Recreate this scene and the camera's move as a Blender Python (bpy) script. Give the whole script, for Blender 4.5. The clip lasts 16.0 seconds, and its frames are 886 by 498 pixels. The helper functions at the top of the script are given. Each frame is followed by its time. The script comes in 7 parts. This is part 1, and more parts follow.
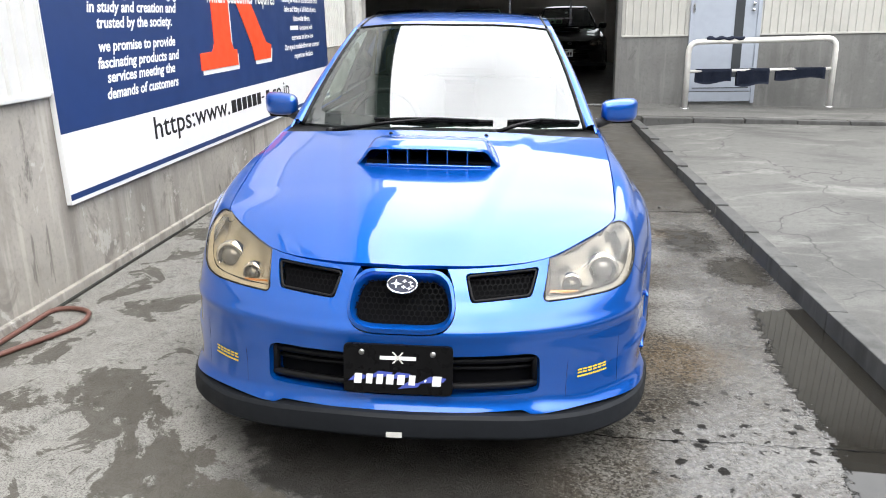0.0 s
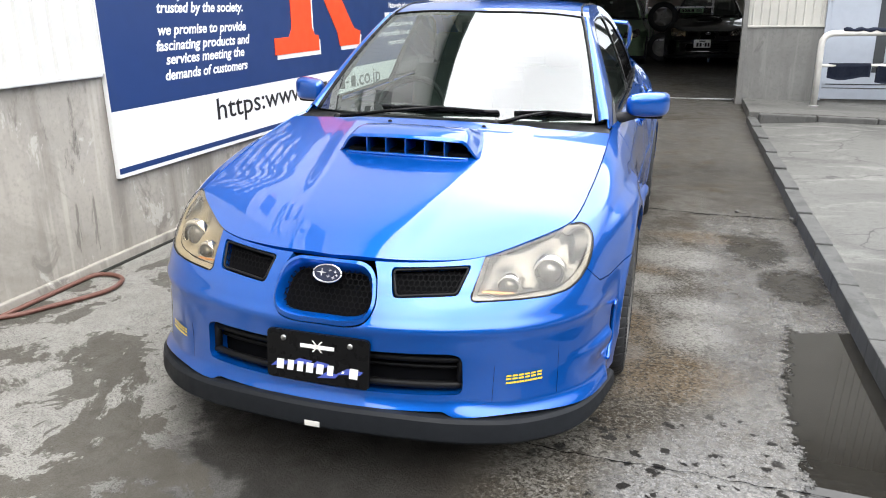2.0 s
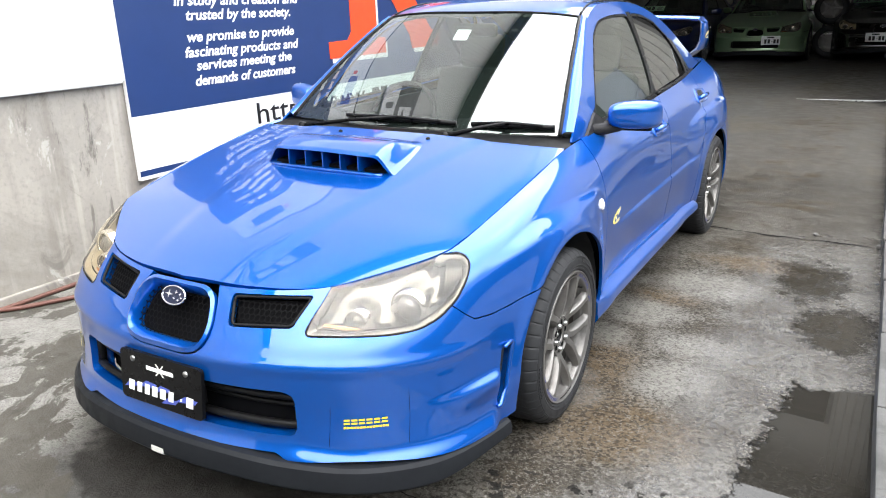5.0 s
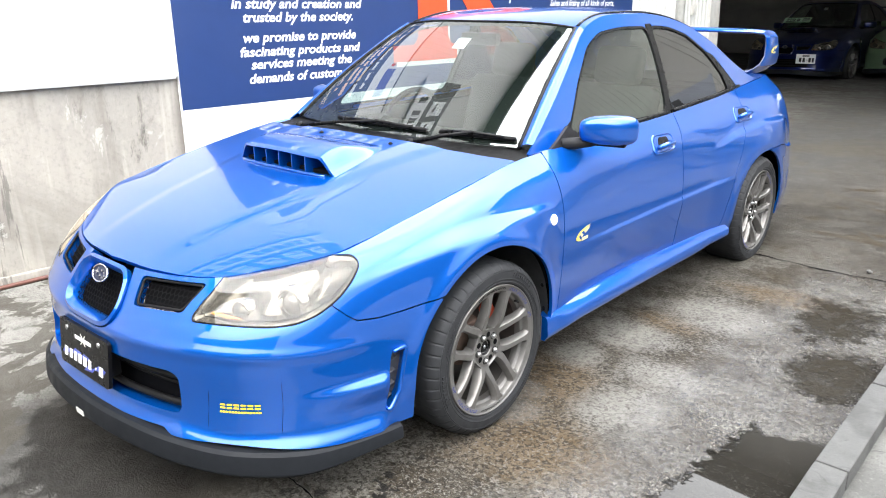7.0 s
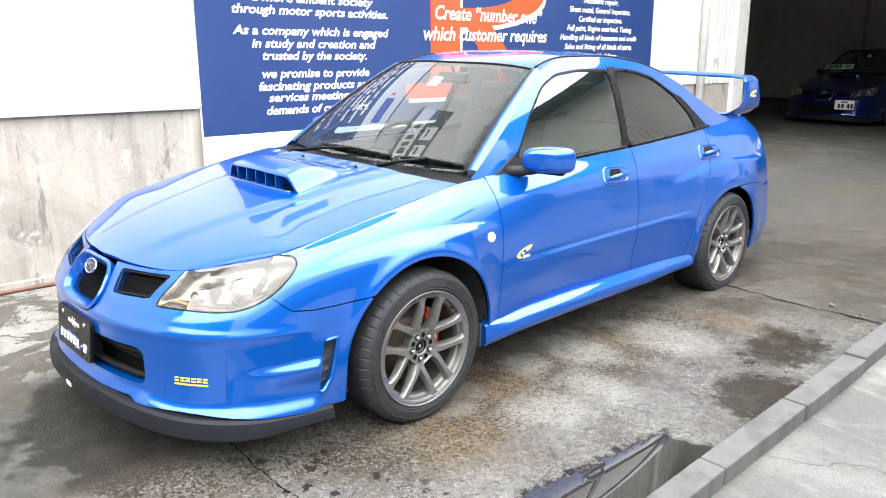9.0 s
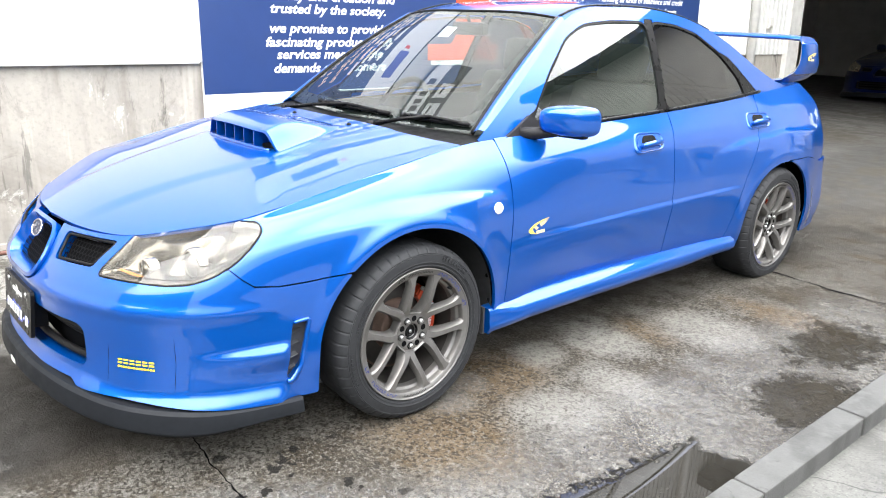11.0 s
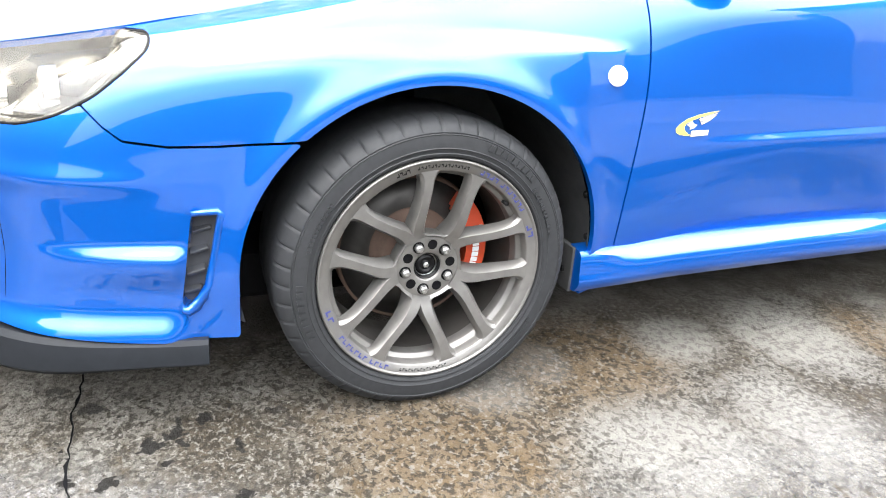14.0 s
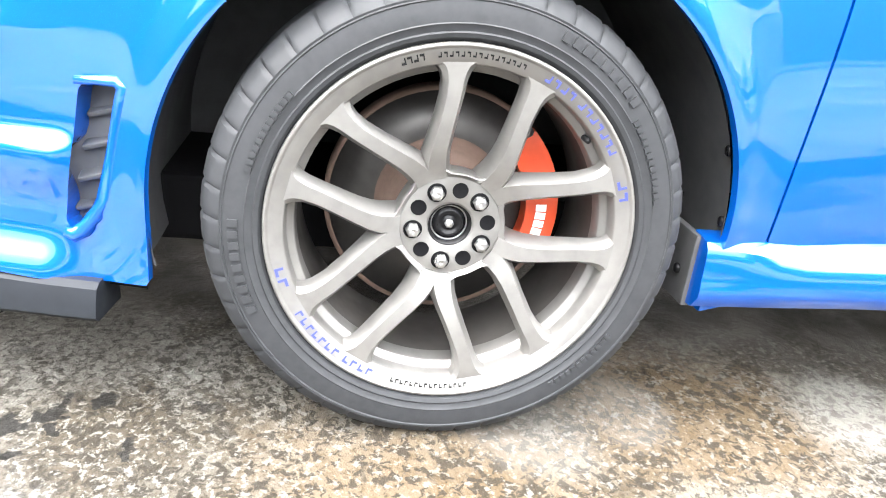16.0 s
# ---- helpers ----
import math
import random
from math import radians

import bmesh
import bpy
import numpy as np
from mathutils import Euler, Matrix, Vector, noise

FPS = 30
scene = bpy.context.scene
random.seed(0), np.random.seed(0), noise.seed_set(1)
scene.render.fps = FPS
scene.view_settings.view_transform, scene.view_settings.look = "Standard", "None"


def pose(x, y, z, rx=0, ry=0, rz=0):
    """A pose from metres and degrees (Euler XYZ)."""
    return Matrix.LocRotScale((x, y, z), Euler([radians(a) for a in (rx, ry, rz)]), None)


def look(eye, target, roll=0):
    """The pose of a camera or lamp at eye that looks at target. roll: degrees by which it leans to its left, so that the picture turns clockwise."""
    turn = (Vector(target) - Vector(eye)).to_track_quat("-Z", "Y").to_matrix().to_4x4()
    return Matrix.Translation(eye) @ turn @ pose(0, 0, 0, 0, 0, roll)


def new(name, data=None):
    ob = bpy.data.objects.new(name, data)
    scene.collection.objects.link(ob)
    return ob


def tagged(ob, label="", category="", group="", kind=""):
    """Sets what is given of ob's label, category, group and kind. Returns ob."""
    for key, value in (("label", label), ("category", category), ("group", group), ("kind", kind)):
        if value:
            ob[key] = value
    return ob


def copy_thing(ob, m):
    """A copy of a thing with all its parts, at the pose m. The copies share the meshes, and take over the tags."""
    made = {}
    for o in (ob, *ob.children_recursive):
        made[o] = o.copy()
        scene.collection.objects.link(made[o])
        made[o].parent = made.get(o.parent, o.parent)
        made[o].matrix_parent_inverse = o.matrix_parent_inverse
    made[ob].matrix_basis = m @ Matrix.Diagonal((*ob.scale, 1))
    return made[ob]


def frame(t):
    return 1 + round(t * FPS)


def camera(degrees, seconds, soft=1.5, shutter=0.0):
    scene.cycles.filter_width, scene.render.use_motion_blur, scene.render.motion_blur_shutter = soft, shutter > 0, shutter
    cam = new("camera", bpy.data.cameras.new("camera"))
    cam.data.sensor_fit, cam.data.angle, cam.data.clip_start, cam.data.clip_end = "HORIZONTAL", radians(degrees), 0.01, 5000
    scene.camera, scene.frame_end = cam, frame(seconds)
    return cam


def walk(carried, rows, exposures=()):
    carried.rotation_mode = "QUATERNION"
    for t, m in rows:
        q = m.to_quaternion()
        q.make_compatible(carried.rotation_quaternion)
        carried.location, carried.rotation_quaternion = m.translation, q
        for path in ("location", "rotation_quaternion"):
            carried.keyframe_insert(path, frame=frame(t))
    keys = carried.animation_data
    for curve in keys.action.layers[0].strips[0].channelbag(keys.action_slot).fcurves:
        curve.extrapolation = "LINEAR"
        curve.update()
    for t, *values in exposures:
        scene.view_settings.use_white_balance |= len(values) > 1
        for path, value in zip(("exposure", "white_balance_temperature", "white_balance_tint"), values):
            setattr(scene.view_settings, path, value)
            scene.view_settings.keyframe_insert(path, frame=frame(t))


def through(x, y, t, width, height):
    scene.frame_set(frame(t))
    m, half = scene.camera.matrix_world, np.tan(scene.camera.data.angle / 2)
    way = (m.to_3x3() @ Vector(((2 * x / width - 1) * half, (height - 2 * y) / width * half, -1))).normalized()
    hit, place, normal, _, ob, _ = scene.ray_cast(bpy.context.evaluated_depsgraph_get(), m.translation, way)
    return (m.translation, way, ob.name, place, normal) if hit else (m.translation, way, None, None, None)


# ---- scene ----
cam = camera(60.5, 16.0, soft=1.0)
LEVEL = pose(0, 0, 0, 0, 1.6, 0)
PATH = [
    (0, (0.343, -1.652, 1.429), (0.151, 0.249, 0.837), 0.5),
    (0.5, (0.533, -1.65, 1.429), (0.245, 0.24, 0.842), 0.7),
    (1, (0.7, -1.618, 1.421), (0.332, 0.257, 0.83), -0.3),
    (1.5, (0.845, -1.529, 1.424), (0.375, 0.318, 0.817), 1.6),
    (2, (0.974, -1.449, 1.427), (0.412, 0.367, 0.804), 0.7),
    (2.5, (1.158, -1.362, 1.43), (0.506, 0.426, 0.814), 0.6),
    (3, (1.282, -1.279, 1.418), (0.558, 0.483, 0.809), -0.4),
    (3.5, (1.383, -1.135, 1.413), (0.599, 0.609, 0.825), -0.3),
    (4, (1.452, -1.034, 1.417), (0.64, 0.69, 0.81), -0.3),
    (4.2, (1.496, -0.997, 1.422), (0.657, 0.713, 0.813), -0.7),
    (6.3, (2.105, -0.612, 1.463), (0.954, 0.896, 0.831), -0.2),
    (6.5, (2.157, -0.573, 1.454), (0.981, 0.925, 0.842), -0.3),
    (7, (2.339, -0.438, 1.453), (1.061, 0.972, 0.838), 0.1),
    (7.5, (2.48, -0.358, 1.453), (1.195, 1.061, 0.874), 0.9),
    (8, (2.659, -0.384, 1.442), (1.318, 0.981, 0.86), 2.3),
    (8.5, (2.806, -0.407, 1.46), (1.468, 0.962, 0.88), 1.4),
    (9, (2.919, -0.4, 1.464), (1.512, 0.923, 0.943), 0.9),
    (9.2, (2.956, -0.396, 1.454), (1.533, 0.917, 0.952), 0.9),
    (11.3, (2.697, 0.029, 1.338), (1.233, 1.243, 0.719), 1.6),
    (11.5, (2.683, 0.058, 1.355), (1.202, 1.245, 0.723), 0.9),
    (12, (2.549, 0.232, 1.295), (1.001, 1.362, 0.723), -0.8),
    (12.5, (2.448, 0.455, 1.231), (0.778, 1.413, 0.69), -1.3),
    (13, (2.351, 0.623, 1.122), (0.66, 1.505, 0.522), -1.6),
    (13.5, (2.223, 0.801, 1.005), (0.535, 1.596, 0.286), 2.5),
    (14, (2.14, 0.947, 0.928), (0.431, 1.656, 0.168), 4.1),
    (14.5, (2.021, 1.144, 0.854), (0.237, 1.594, 0.07), 4.2),
    (15, (1.915, 1.253, 0.731), (0.093, 1.573, -0.027), 4.7),
    (15.5, (1.813, 1.294, 0.66), (-0.037, 1.593, -0.039), 5.7),
    (16, (1.739, 1.308, 0.634), (-0.101, 1.607, -0.091), 7.1),
]
walk(cam, [(t, LEVEL @ look(eye, target, roll)) for t, eye, target, roll in PATH], [(0.0,-0.83),(4.0,-0.6),(6.5,-0.3),(7.5,-0.14),(9.0,-0.05),(11.5,-0.08),(12.5,-0.04),(13.5,0.1),(14.0,0.42),(14.5,0.8),(15.0,1.15),(16.0,1.6)])

# ---------------------------------------------------------------- world and light
world = bpy.data.worlds.new("overcast_sky")
scene.world = world
world.use_nodes = True
wn, wl = world.node_tree.nodes, world.node_tree.links
wn.clear()
w_out = wn.new("ShaderNodeOutputWorld")
w_bg = wn.new("ShaderNodeBackground")
w_sky = wn.new("ShaderNodeTexSky")
w_sky.sky_type = "NISHITA"
w_sky.sun_disc = False
w_sky.sun_elevation, w_sky.sun_rotation = radians(62), radians(150)
w_sky.dust_density, w_sky.air_density, w_sky.ozone_density = 6.0, 1.0, 1.0
w_co = wn.new("ShaderNodeTexCoord")
w_sep = wn.new("ShaderNodeSeparateXYZ")
w_ramp = wn.new("ShaderNodeValToRGB")
w_ramp.color_ramp.elements[0].position, w_ramp.color_ramp.elements[0].color = 0.0, (0.8, 0.82, 0.86, 1)
w_ramp.color_ramp.elements[1].position, w_ramp.color_ramp.elements[1].color = 0.48, (13.0, 13.2, 13.5, 1)
w_mid = w_ramp.color_ramp.elements.new(0.3)
w_mid.color = (3.0, 3.06, 3.16, 1)
w_top = w_ramp.color_ramp.elements.new(0.97)
w_top.color = (17.0, 17.2, 17.5, 1)
w_noise = wn.new("ShaderNodeTexNoise")
w_noise.inputs["Scale"].default_value = 2.2
w_noise.inputs["Detail"].default_value = 5.0
w_map = wn.new("ShaderNodeMapRange")
w_map.inputs[1].default_value, w_map.inputs[2].default_value = 0.3, 0.7
w_map.inputs[3].default_value, w_map.inputs[4].default_value = 0.62, 1.15
w_cloud = wn.new("ShaderNodeVectorMath")
w_cloud.operation = "SCALE"
w_mix = wn.new("ShaderNodeMixRGB")
w_mix.inputs[0].default_value = 0.12
wl.new(w_co.outputs["Generated"], w_sep.inputs[0])
wl.new(w_sep.outputs["Z"], w_ramp.inputs[0])
wl.new(w_co.outputs["Generated"], w_noise.inputs["Vector"])
wl.new(w_noise.outputs["Fac"], w_map.inputs[0])
wl.new(w_ramp.outputs[0], w_cloud.inputs[0])
wl.new(w_map.outputs[0], w_cloud.inputs["Scale"])
wl.new(w_cloud.outputs[0], w_mix.inputs[1])
wl.new(w_sky.outputs[0], w_mix.inputs[2])
wl.new(w_mix.outputs[0], w_bg.inputs[0])
w_bg.inputs[1].default_value = 0.8
wl.new(w_bg.outputs[0], w_out.inputs[0])

sun = new("sun", bpy.data.lights.new("sun", "SUN"))
sun.data.energy, sun.data.angle, sun.data.color = 0.6, radians(30), (1.0, 0.97, 0.92)
sun.matrix_world = look((3.0, -4.0, 12.0), (0, 2, 0))

# ---------------------------------------------------------------- materials


class Mat:
    """A node material built step by step."""

    def __init__(self, name, color, rough=0.5, metal=0.0, coat=0.0, coat_rough=0.03, ior=1.5, trans=0.0):
        self.m = bpy.data.materials.new(name)
        self.m.use_nodes = True
        self.t = self.m.node_tree
        self.b = self.t.nodes["Principled BSDF"]
        for key, value in (("Base Color", (*color, 1)), ("Roughness", rough), ("Metallic", metal), ("Coat Weight", coat),
                           ("Coat Roughness", coat_rough), ("IOR", ior), ("Transmission Weight", trans)):
            self.b.inputs[key].default_value = value
        self.color, self.height = None, None
        co = self.n("ShaderNodeTexCoord")
        self.co = co.outputs["Object"]

    def n(self, kind, **given):
        node = self.t.nodes.new(kind)
        for key, value in given.items():
            node.inputs[key].default_value = value
        return node

    def link(self, a, b):
        self.t.links.new(a, b)

    def noise(self, scale, detail=4.0, stretch=None, distort=0.0, rough=0.55):
        node = self.n("ShaderNodeTexNoise", Scale=scale, Detail=detail, Distortion=distort, Roughness=rough)
        if stretch:
            mp = self.n("ShaderNodeMapping", Scale=stretch)
            self.link(self.co, mp.inputs[0])
            self.link(mp.outputs[0], node.inputs["Vector"])
        else:
            self.link(self.co, node.inputs["Vector"])
        return node.outputs["Fac"]

    def ramp(self, value, low, high, a=0.0, b=1.0):
        node = self.n("ShaderNodeMapRange")
        node.interpolation_type = "SMOOTHSTEP"
        for k, v in enumerate((low, high, a, b)):
            node.inputs[k + 1].default_value = v
        self.link(value, node.inputs[0])
        return node.outputs[0]

    def math(self, op, a, b=0.0):
        node = self.n("ShaderNodeMath")
        node.operation = op
        for k, v in enumerate((a, b)):
            if isinstance(v, (int, float)):
                node.inputs[k].default_value = v
            else:
                self.link(v, node.inputs[k])
        return node.outputs[0]

    def tint(self, fac, color, mode="MIX"):
        """Lays a colour over the base colour where fac is high."""
        node = self.n("ShaderNodeMixRGB")
        node.blend_type = mode
        if self.color is None:
            node.inputs[1].default_value = self.b.inputs["Base Color"].default_value
        else:
            self.link(self.color, node.inputs[1])
        node.inputs[2].default_value = (*color, 1)
        if isinstance(fac, (int, float)):
            node.inputs[0].default_value = fac
        else:
            self.link(fac, node.inputs[0])
        self.color = node.outputs[0]
        self.link(self.color, self.b.inputs["Base Color"])
        return self

    def set(self, name, value):
        self.link(value, self.b.inputs[name])
        return self

    def bump(self, value, strength=0.3, distance=0.01):
        node = self.n("ShaderNodeBump", Strength=strength, Distance=distance)
        self.link(value, node.inputs["Height"])
        if self.height is not None:
            self.link(self.height, node.inputs["Normal"])
        self.height = node.outputs[0]
        self.link(self.height, self.b.inputs["Normal"])
        return self


def plain(name, color, rough=0.5, metal=0.0, grain=40.0, amount=0.18, **more):
    """A material with a fine and a coarse variation of its colour and a little relief."""
    m = Mat(name, color, rough, metal, **more)
    m.tint(m.ramp(m.noise(grain), 0.35, 0.75, 0, amount), tuple(c * 0.5 for c in color))
    m.tint(m.ramp(m.noise(grain / 9), 0.4, 0.7, 0, amount * 0.8), tuple(min(1, c * 1.25) for c in color))
    m.set("Roughness", m.ramp(m.noise(grain / 3), 0.3, 0.7, max(0.02, rough - 0.06), min(1, rough + 0.08)))
    return m.m


def paint(name, color, flake, coat=1.0):
    m = Mat(name, color, 0.3, 0.6, coat=coat, coat_rough=0.01)
    m.b.inputs["Coat IOR"].default_value = 1.65
    m.b.inputs["Specular IOR Level"].default_value = 0.1
    m.tint(m.ramp(m.noise(900, 1.0), 0.55, 0.75, 0, 0.35), flake)
    m.tint(m.ramp(m.noise(3.0), 0.5, 0.8, 0, 0.12), tuple(c * 0.8 for c in color))
    m.set("Coat Roughness", m.ramp(m.noise(14), 0.45, 0.8, 0.01, 0.04))
    return m.m


BLUE = paint("blue_mica_paint", (0.0, 0.086, 0.43), (0.0, 0.14, 0.6))
BLACK_PLASTIC = plain("black_plastic", (0.0055, 0.0055, 0.006), 0.5, 0, 60)
SATIN_BLACK = plain("satin_black_trim", (0.005, 0.005, 0.0055), 0.3, 0, 90)
DARK = plain("unlit_black", (0.004, 0.004, 0.0045), 0.85, 0, 20)
RUBBER = plain("grey_black_tyre_rubber", (0.021, 0.022, 0.024), 0.6, 0, 70, 0.5)
URETHANE = plain("dark_grey_urethane", (0.011, 0.0125, 0.015), 0.5, 0, 50, 0.3)
ALLOY = plain("bronze_grey_alloy", (0.16, 0.155, 0.147), 0.4, 0.6, 45, 0.3)
DISC = plain("brake_disc_iron", (0.06, 0.057, 0.054), 0.42, 0.7, 60, 0.3)
RUST = plain("rusty_hat", (0.13, 0.085, 0.065), 0.8, 0.2, 60, 0.4)
RED = plain("red_caliper_paint", (0.5, 0.06, 0.02), 0.35, 0, 40, 0.25)
CHROME = plain("chrome", (0.75, 0.75, 0.77), 0.1, 1.0, 60, 0.1)
STEEL = plain("steel_nut", (0.5, 0.5, 0.5), 0.3, 1.0, 60, 0.2)
WHITE = plain("white_print", (0.82, 0.82, 0.82), 0.4, 0, 60, 0.05)
YELLOW = plain("yellow_decal", (0.8, 0.62, 0.02), 0.4, 0, 60, 0.05)
DECAL_BLUE = plain("blue_decal", (0.06, 0.09, 0.4), 0.4, 0, 60, 0.05)
ORANGE = plain("orange_red_print", (0.83, 0.075, 0.02), 0.45, 0, 20, 0.08)
NAVY = plain("navy_print", (0.015, 0.04, 0.14), 0.4, 0, 6, 0.15)
INK = plain("black_print", (0.012, 0.012, 0.014), 0.45, 0, 60, 0.05)
SIGN_WHITE = plain("white_sign_board", (0.8, 0.8, 0.8), 0.4, 0, 8, 0.06)
PIPE_WHITE = plain("worn_white_paint", (0.6, 0.59, 0.555), 0.45, 0, 12, 0.3)
DOOR_GREY = plain("pale_blue_grey_door", (0.33, 0.365, 0.42), 0.45, 0, 10, 0.12)
TOWEL = plain("navy_towel", (0.006, 0.011, 0.028), 0.95, 0, 120, 0.5)
GREY_PLASTIC = plain("faded_grey_plastic", (0.014, 0.014, 0.0155), 0.5, 0, 60, 0.3)
RIM_BLUE = plain("navy_rim_print", (0.03, 0.04, 0.17), 0.4, 0, 60, 0.05)
FRONT_SIDING = plain("weathered_cream_siding", (0.43, 0.425, 0.39), 0.55, 0, 4, 0.25)
HOSE = plain("brown_rubber_hose", (0.13, 0.055, 0.04), 0.5, 0, 50, 0.3)
SEAT = plain("grey_cloth", (0.048, 0.055, 0.05), 0.9, 0, 120, 0.4)
for soft_mat, level in ((URETHANE, 0.12), (BLACK_PLASTIC, 0.16), (RUBBER, 0.25), (SATIN_BLACK, 0.14), (GREY_PLASTIC, 0.2), (DARK, 0.05)):
    soft_mat.node_tree.nodes["Principled BSDF"].inputs["Specular IOR Level"].default_value = level
DASH = plain("dark_dashboard", (0.03, 0.03, 0.032), 0.6, 0, 80, 0.3)


def glass(name, color, ior, through, rough=0.01):
    """Car glass: a tinted clear layer with a mirroring surface."""
    m = Mat(name, color, rough, 0, ior=ior)
    clear = m.n("ShaderNodeBsdfTransparent")
    clear.inputs[0].default_value = (*through, 1)
    both = m.n("ShaderNodeAddShader")
    m.link(m.b.outputs[0], both.inputs[0])
    m.link(clear.outputs[0], both.inputs[1])
    m.link(both.outputs[0], m.t.nodes["Material Output"].inputs[0])
    return m.m


GLASS = glass("windscreen_glass", (0.004, 0.006, 0.005), 2.2, (0.62, 0.7, 0.66))
SIDE_GLASS = glass("green_side_glass", (0.006, 0.008, 0.007), 1.95, (0.5, 0.58, 0.53))
TINTED = glass("smoked_privacy_glass", (0.006, 0.006, 0.006), 1.7, (0.1, 0.1, 0.1))
LENS = glass("headlamp_cover", (0.03, 0.028, 0.024), 1.5, (0.9, 0.87, 0.81), 0.03)
HAZED_LENS = glass("yellowed_headlamp_cover", (0.02, 0.0175, 0.013), 1.5, (0.82, 0.77, 0.67), 0.06)


def concrete(name, color, dirt, scale=1.0, streaks=0.0):
    m = Mat(name, color, 0.85)
    m.tint(m.ramp(m.noise(2.2 * scale, 6), 0.38, 0.72, 0, 0.55), tuple(c * 0.72 for c in color))
    m.tint(m.ramp(m.noise(45 * scale, 5), 0.45, 0.8, 0, 0.5), tuple(c * 0.62 for c in color))
    m.tint(m.ramp(m.noise(11 * scale, 4), 0.55, 0.75, 0, 0.35), tuple(min(1, c * 1.3) for c in color))
    if streaks:
        m.tint(m.ramp(m.noise(1.0, 5, (5.0, 5.0, 0.7)), 0.48, 0.68, 0, streaks), dirt)
        m.tint(m.ramp(m.noise(1.0, 6, (14.0, 14.0, 1.1)), 0.55, 0.7, 0, streaks * 0.7), tuple(min(1, c * 1.35) for c in color))
    m.tint(m.ramp(m.noise(0.8 * scale, 8, distort=0.6, rough=0.65), 0.52, 0.7, 0, 0.6), dirt)
    m.tint(m.ramp(m.noise(3.1 * scale, 9, (1, 1, 0.5), 0.8, 0.7), 0.58, 0.66, 0, 0.55), tuple(c * 0.8 for c in dirt))
    m.bump(m.noise(30 * scale, 6), 0.25, 0.006)
    m.bump(m.noise(180 * scale, 3), 0.25, 0.002)
    return m


WALL_COAT = concrete("weathered_concrete_wall", (0.36, 0.335, 0.295), (0.17, 0.155, 0.135), 1.0, 0.7)
WALL_COAT.tint(WALL_COAT.ramp(WALL_COAT.noise(1.1, 10, (1.0, 1.4, 0.8), 0.8, 0.7), 0.585, 0.64, 0, 0.7), (0.07, 0.067, 0.058))
WALL_COAT.tint(WALL_COAT.ramp(WALL_COAT.noise(1.0, 7, (9.0, 9.0, 1.0), 0.3, 0.65), 0.63, 0.68, 0, 0.6), (0.09, 0.085, 0.075))
WALL_COAT.tint(WALL_COAT.ramp(WALL_COAT.noise(1.0, 8, (3.0, 3.0, 2.0), 0.6, 0.7), 0.6, 0.64, 0, 0.6), (0.5, 0.48, 0.44))
WALL = WALL_COAT.m
FACADE_BASE = concrete("grey_concrete_base", (0.15, 0.15, 0.143), (0.1, 0.1, 0.095), 0.8, 0.6).m
PLINTH = concrete("mossy_gap", (0.03, 0.03, 0.025), (0.012, 0.014, 0.009), 2.5, 0.5).m
def worn_slab(name, color):
    """Patched yard concrete: broad pale and damp dark areas, trowel marks, grit and hairline cracks."""
    m = Mat(name, color, 0.8)
    dark, pale = tuple(c * 0.45 for c in color), tuple(c * 1.7 for c in color)
    m.tint(m.ramp(m.noise(0.9, 7, (0.7, 1.3, 1), 0.7, 0.6), 0.46, 0.62, 0, 0.75), dark)
    m.tint(m.ramp(m.noise(1.7, 8, (0.6, 1.6, 1), 0.9, 0.65), 0.52, 0.66, 0, 0.8), pale)
    m.tint(m.ramp(m.noise(16, 7, rough=0.7), 0.5, 0.68, 0, 0.6), dark)
    m.tint(m.ramp(m.noise(120, 4, rough=0.7), 0.5, 0.64, 0, 0.6), tuple(c * 0.35 for c in color))
    m.tint(m.ramp(m.noise(90, 4), 0.58, 0.7, 0, 0.4), pale)
    vor = m.n("ShaderNodeTexVoronoi", Scale=0.7)
    vor.feature = "DISTANCE_TO_EDGE"
    wob = m.n("ShaderNodeVectorMath")
    wob.operation = "MULTIPLY_ADD"
    nz = m.n("ShaderNodeTexNoise", Scale=2.5, Detail=6.0)
    m.link(m.co, nz.inputs["Vector"])
    m.link(nz.outputs["Color"], wob.inputs[0])
    wob.inputs[1].default_value = (0.5, 0.5, 0.5)
    m.link(m.co, wob.inputs[2])
    m.link(wob.outputs[0], vor.inputs["Vector"])
    m.tint(m.ramp(vor.outputs["Distance"], 0.006, 0.002, 0, 0.8), tuple(c * 0.25 for c in color))
    m.bump(m.noise(70, 6, rough=0.7), 0.45, 0.006)
    return m.m


KERB = concrete("kerb_concrete", (0.07, 0.07, 0.067), (0.028, 0.028, 0.026), 3.0, 0.7).m
SLAB = worn_slab("pavement_concrete", (0.1, 0.099, 0.092))
OFFVIEW_DARK = concrete("dark_offview_concrete", (0.045, 0.05, 0.052), (0.025, 0.027, 0.027), 0.5, 0.5).m
SIDING = plain("cream_white_siding", (0.63, 0.625, 0.6), 0.5, 0, 5, 0.2)
INSIDE_WALL = plain("dim_workshop_wall", (0.62, 0.6, 0.56), 0.85, 0, 3, 0.3)


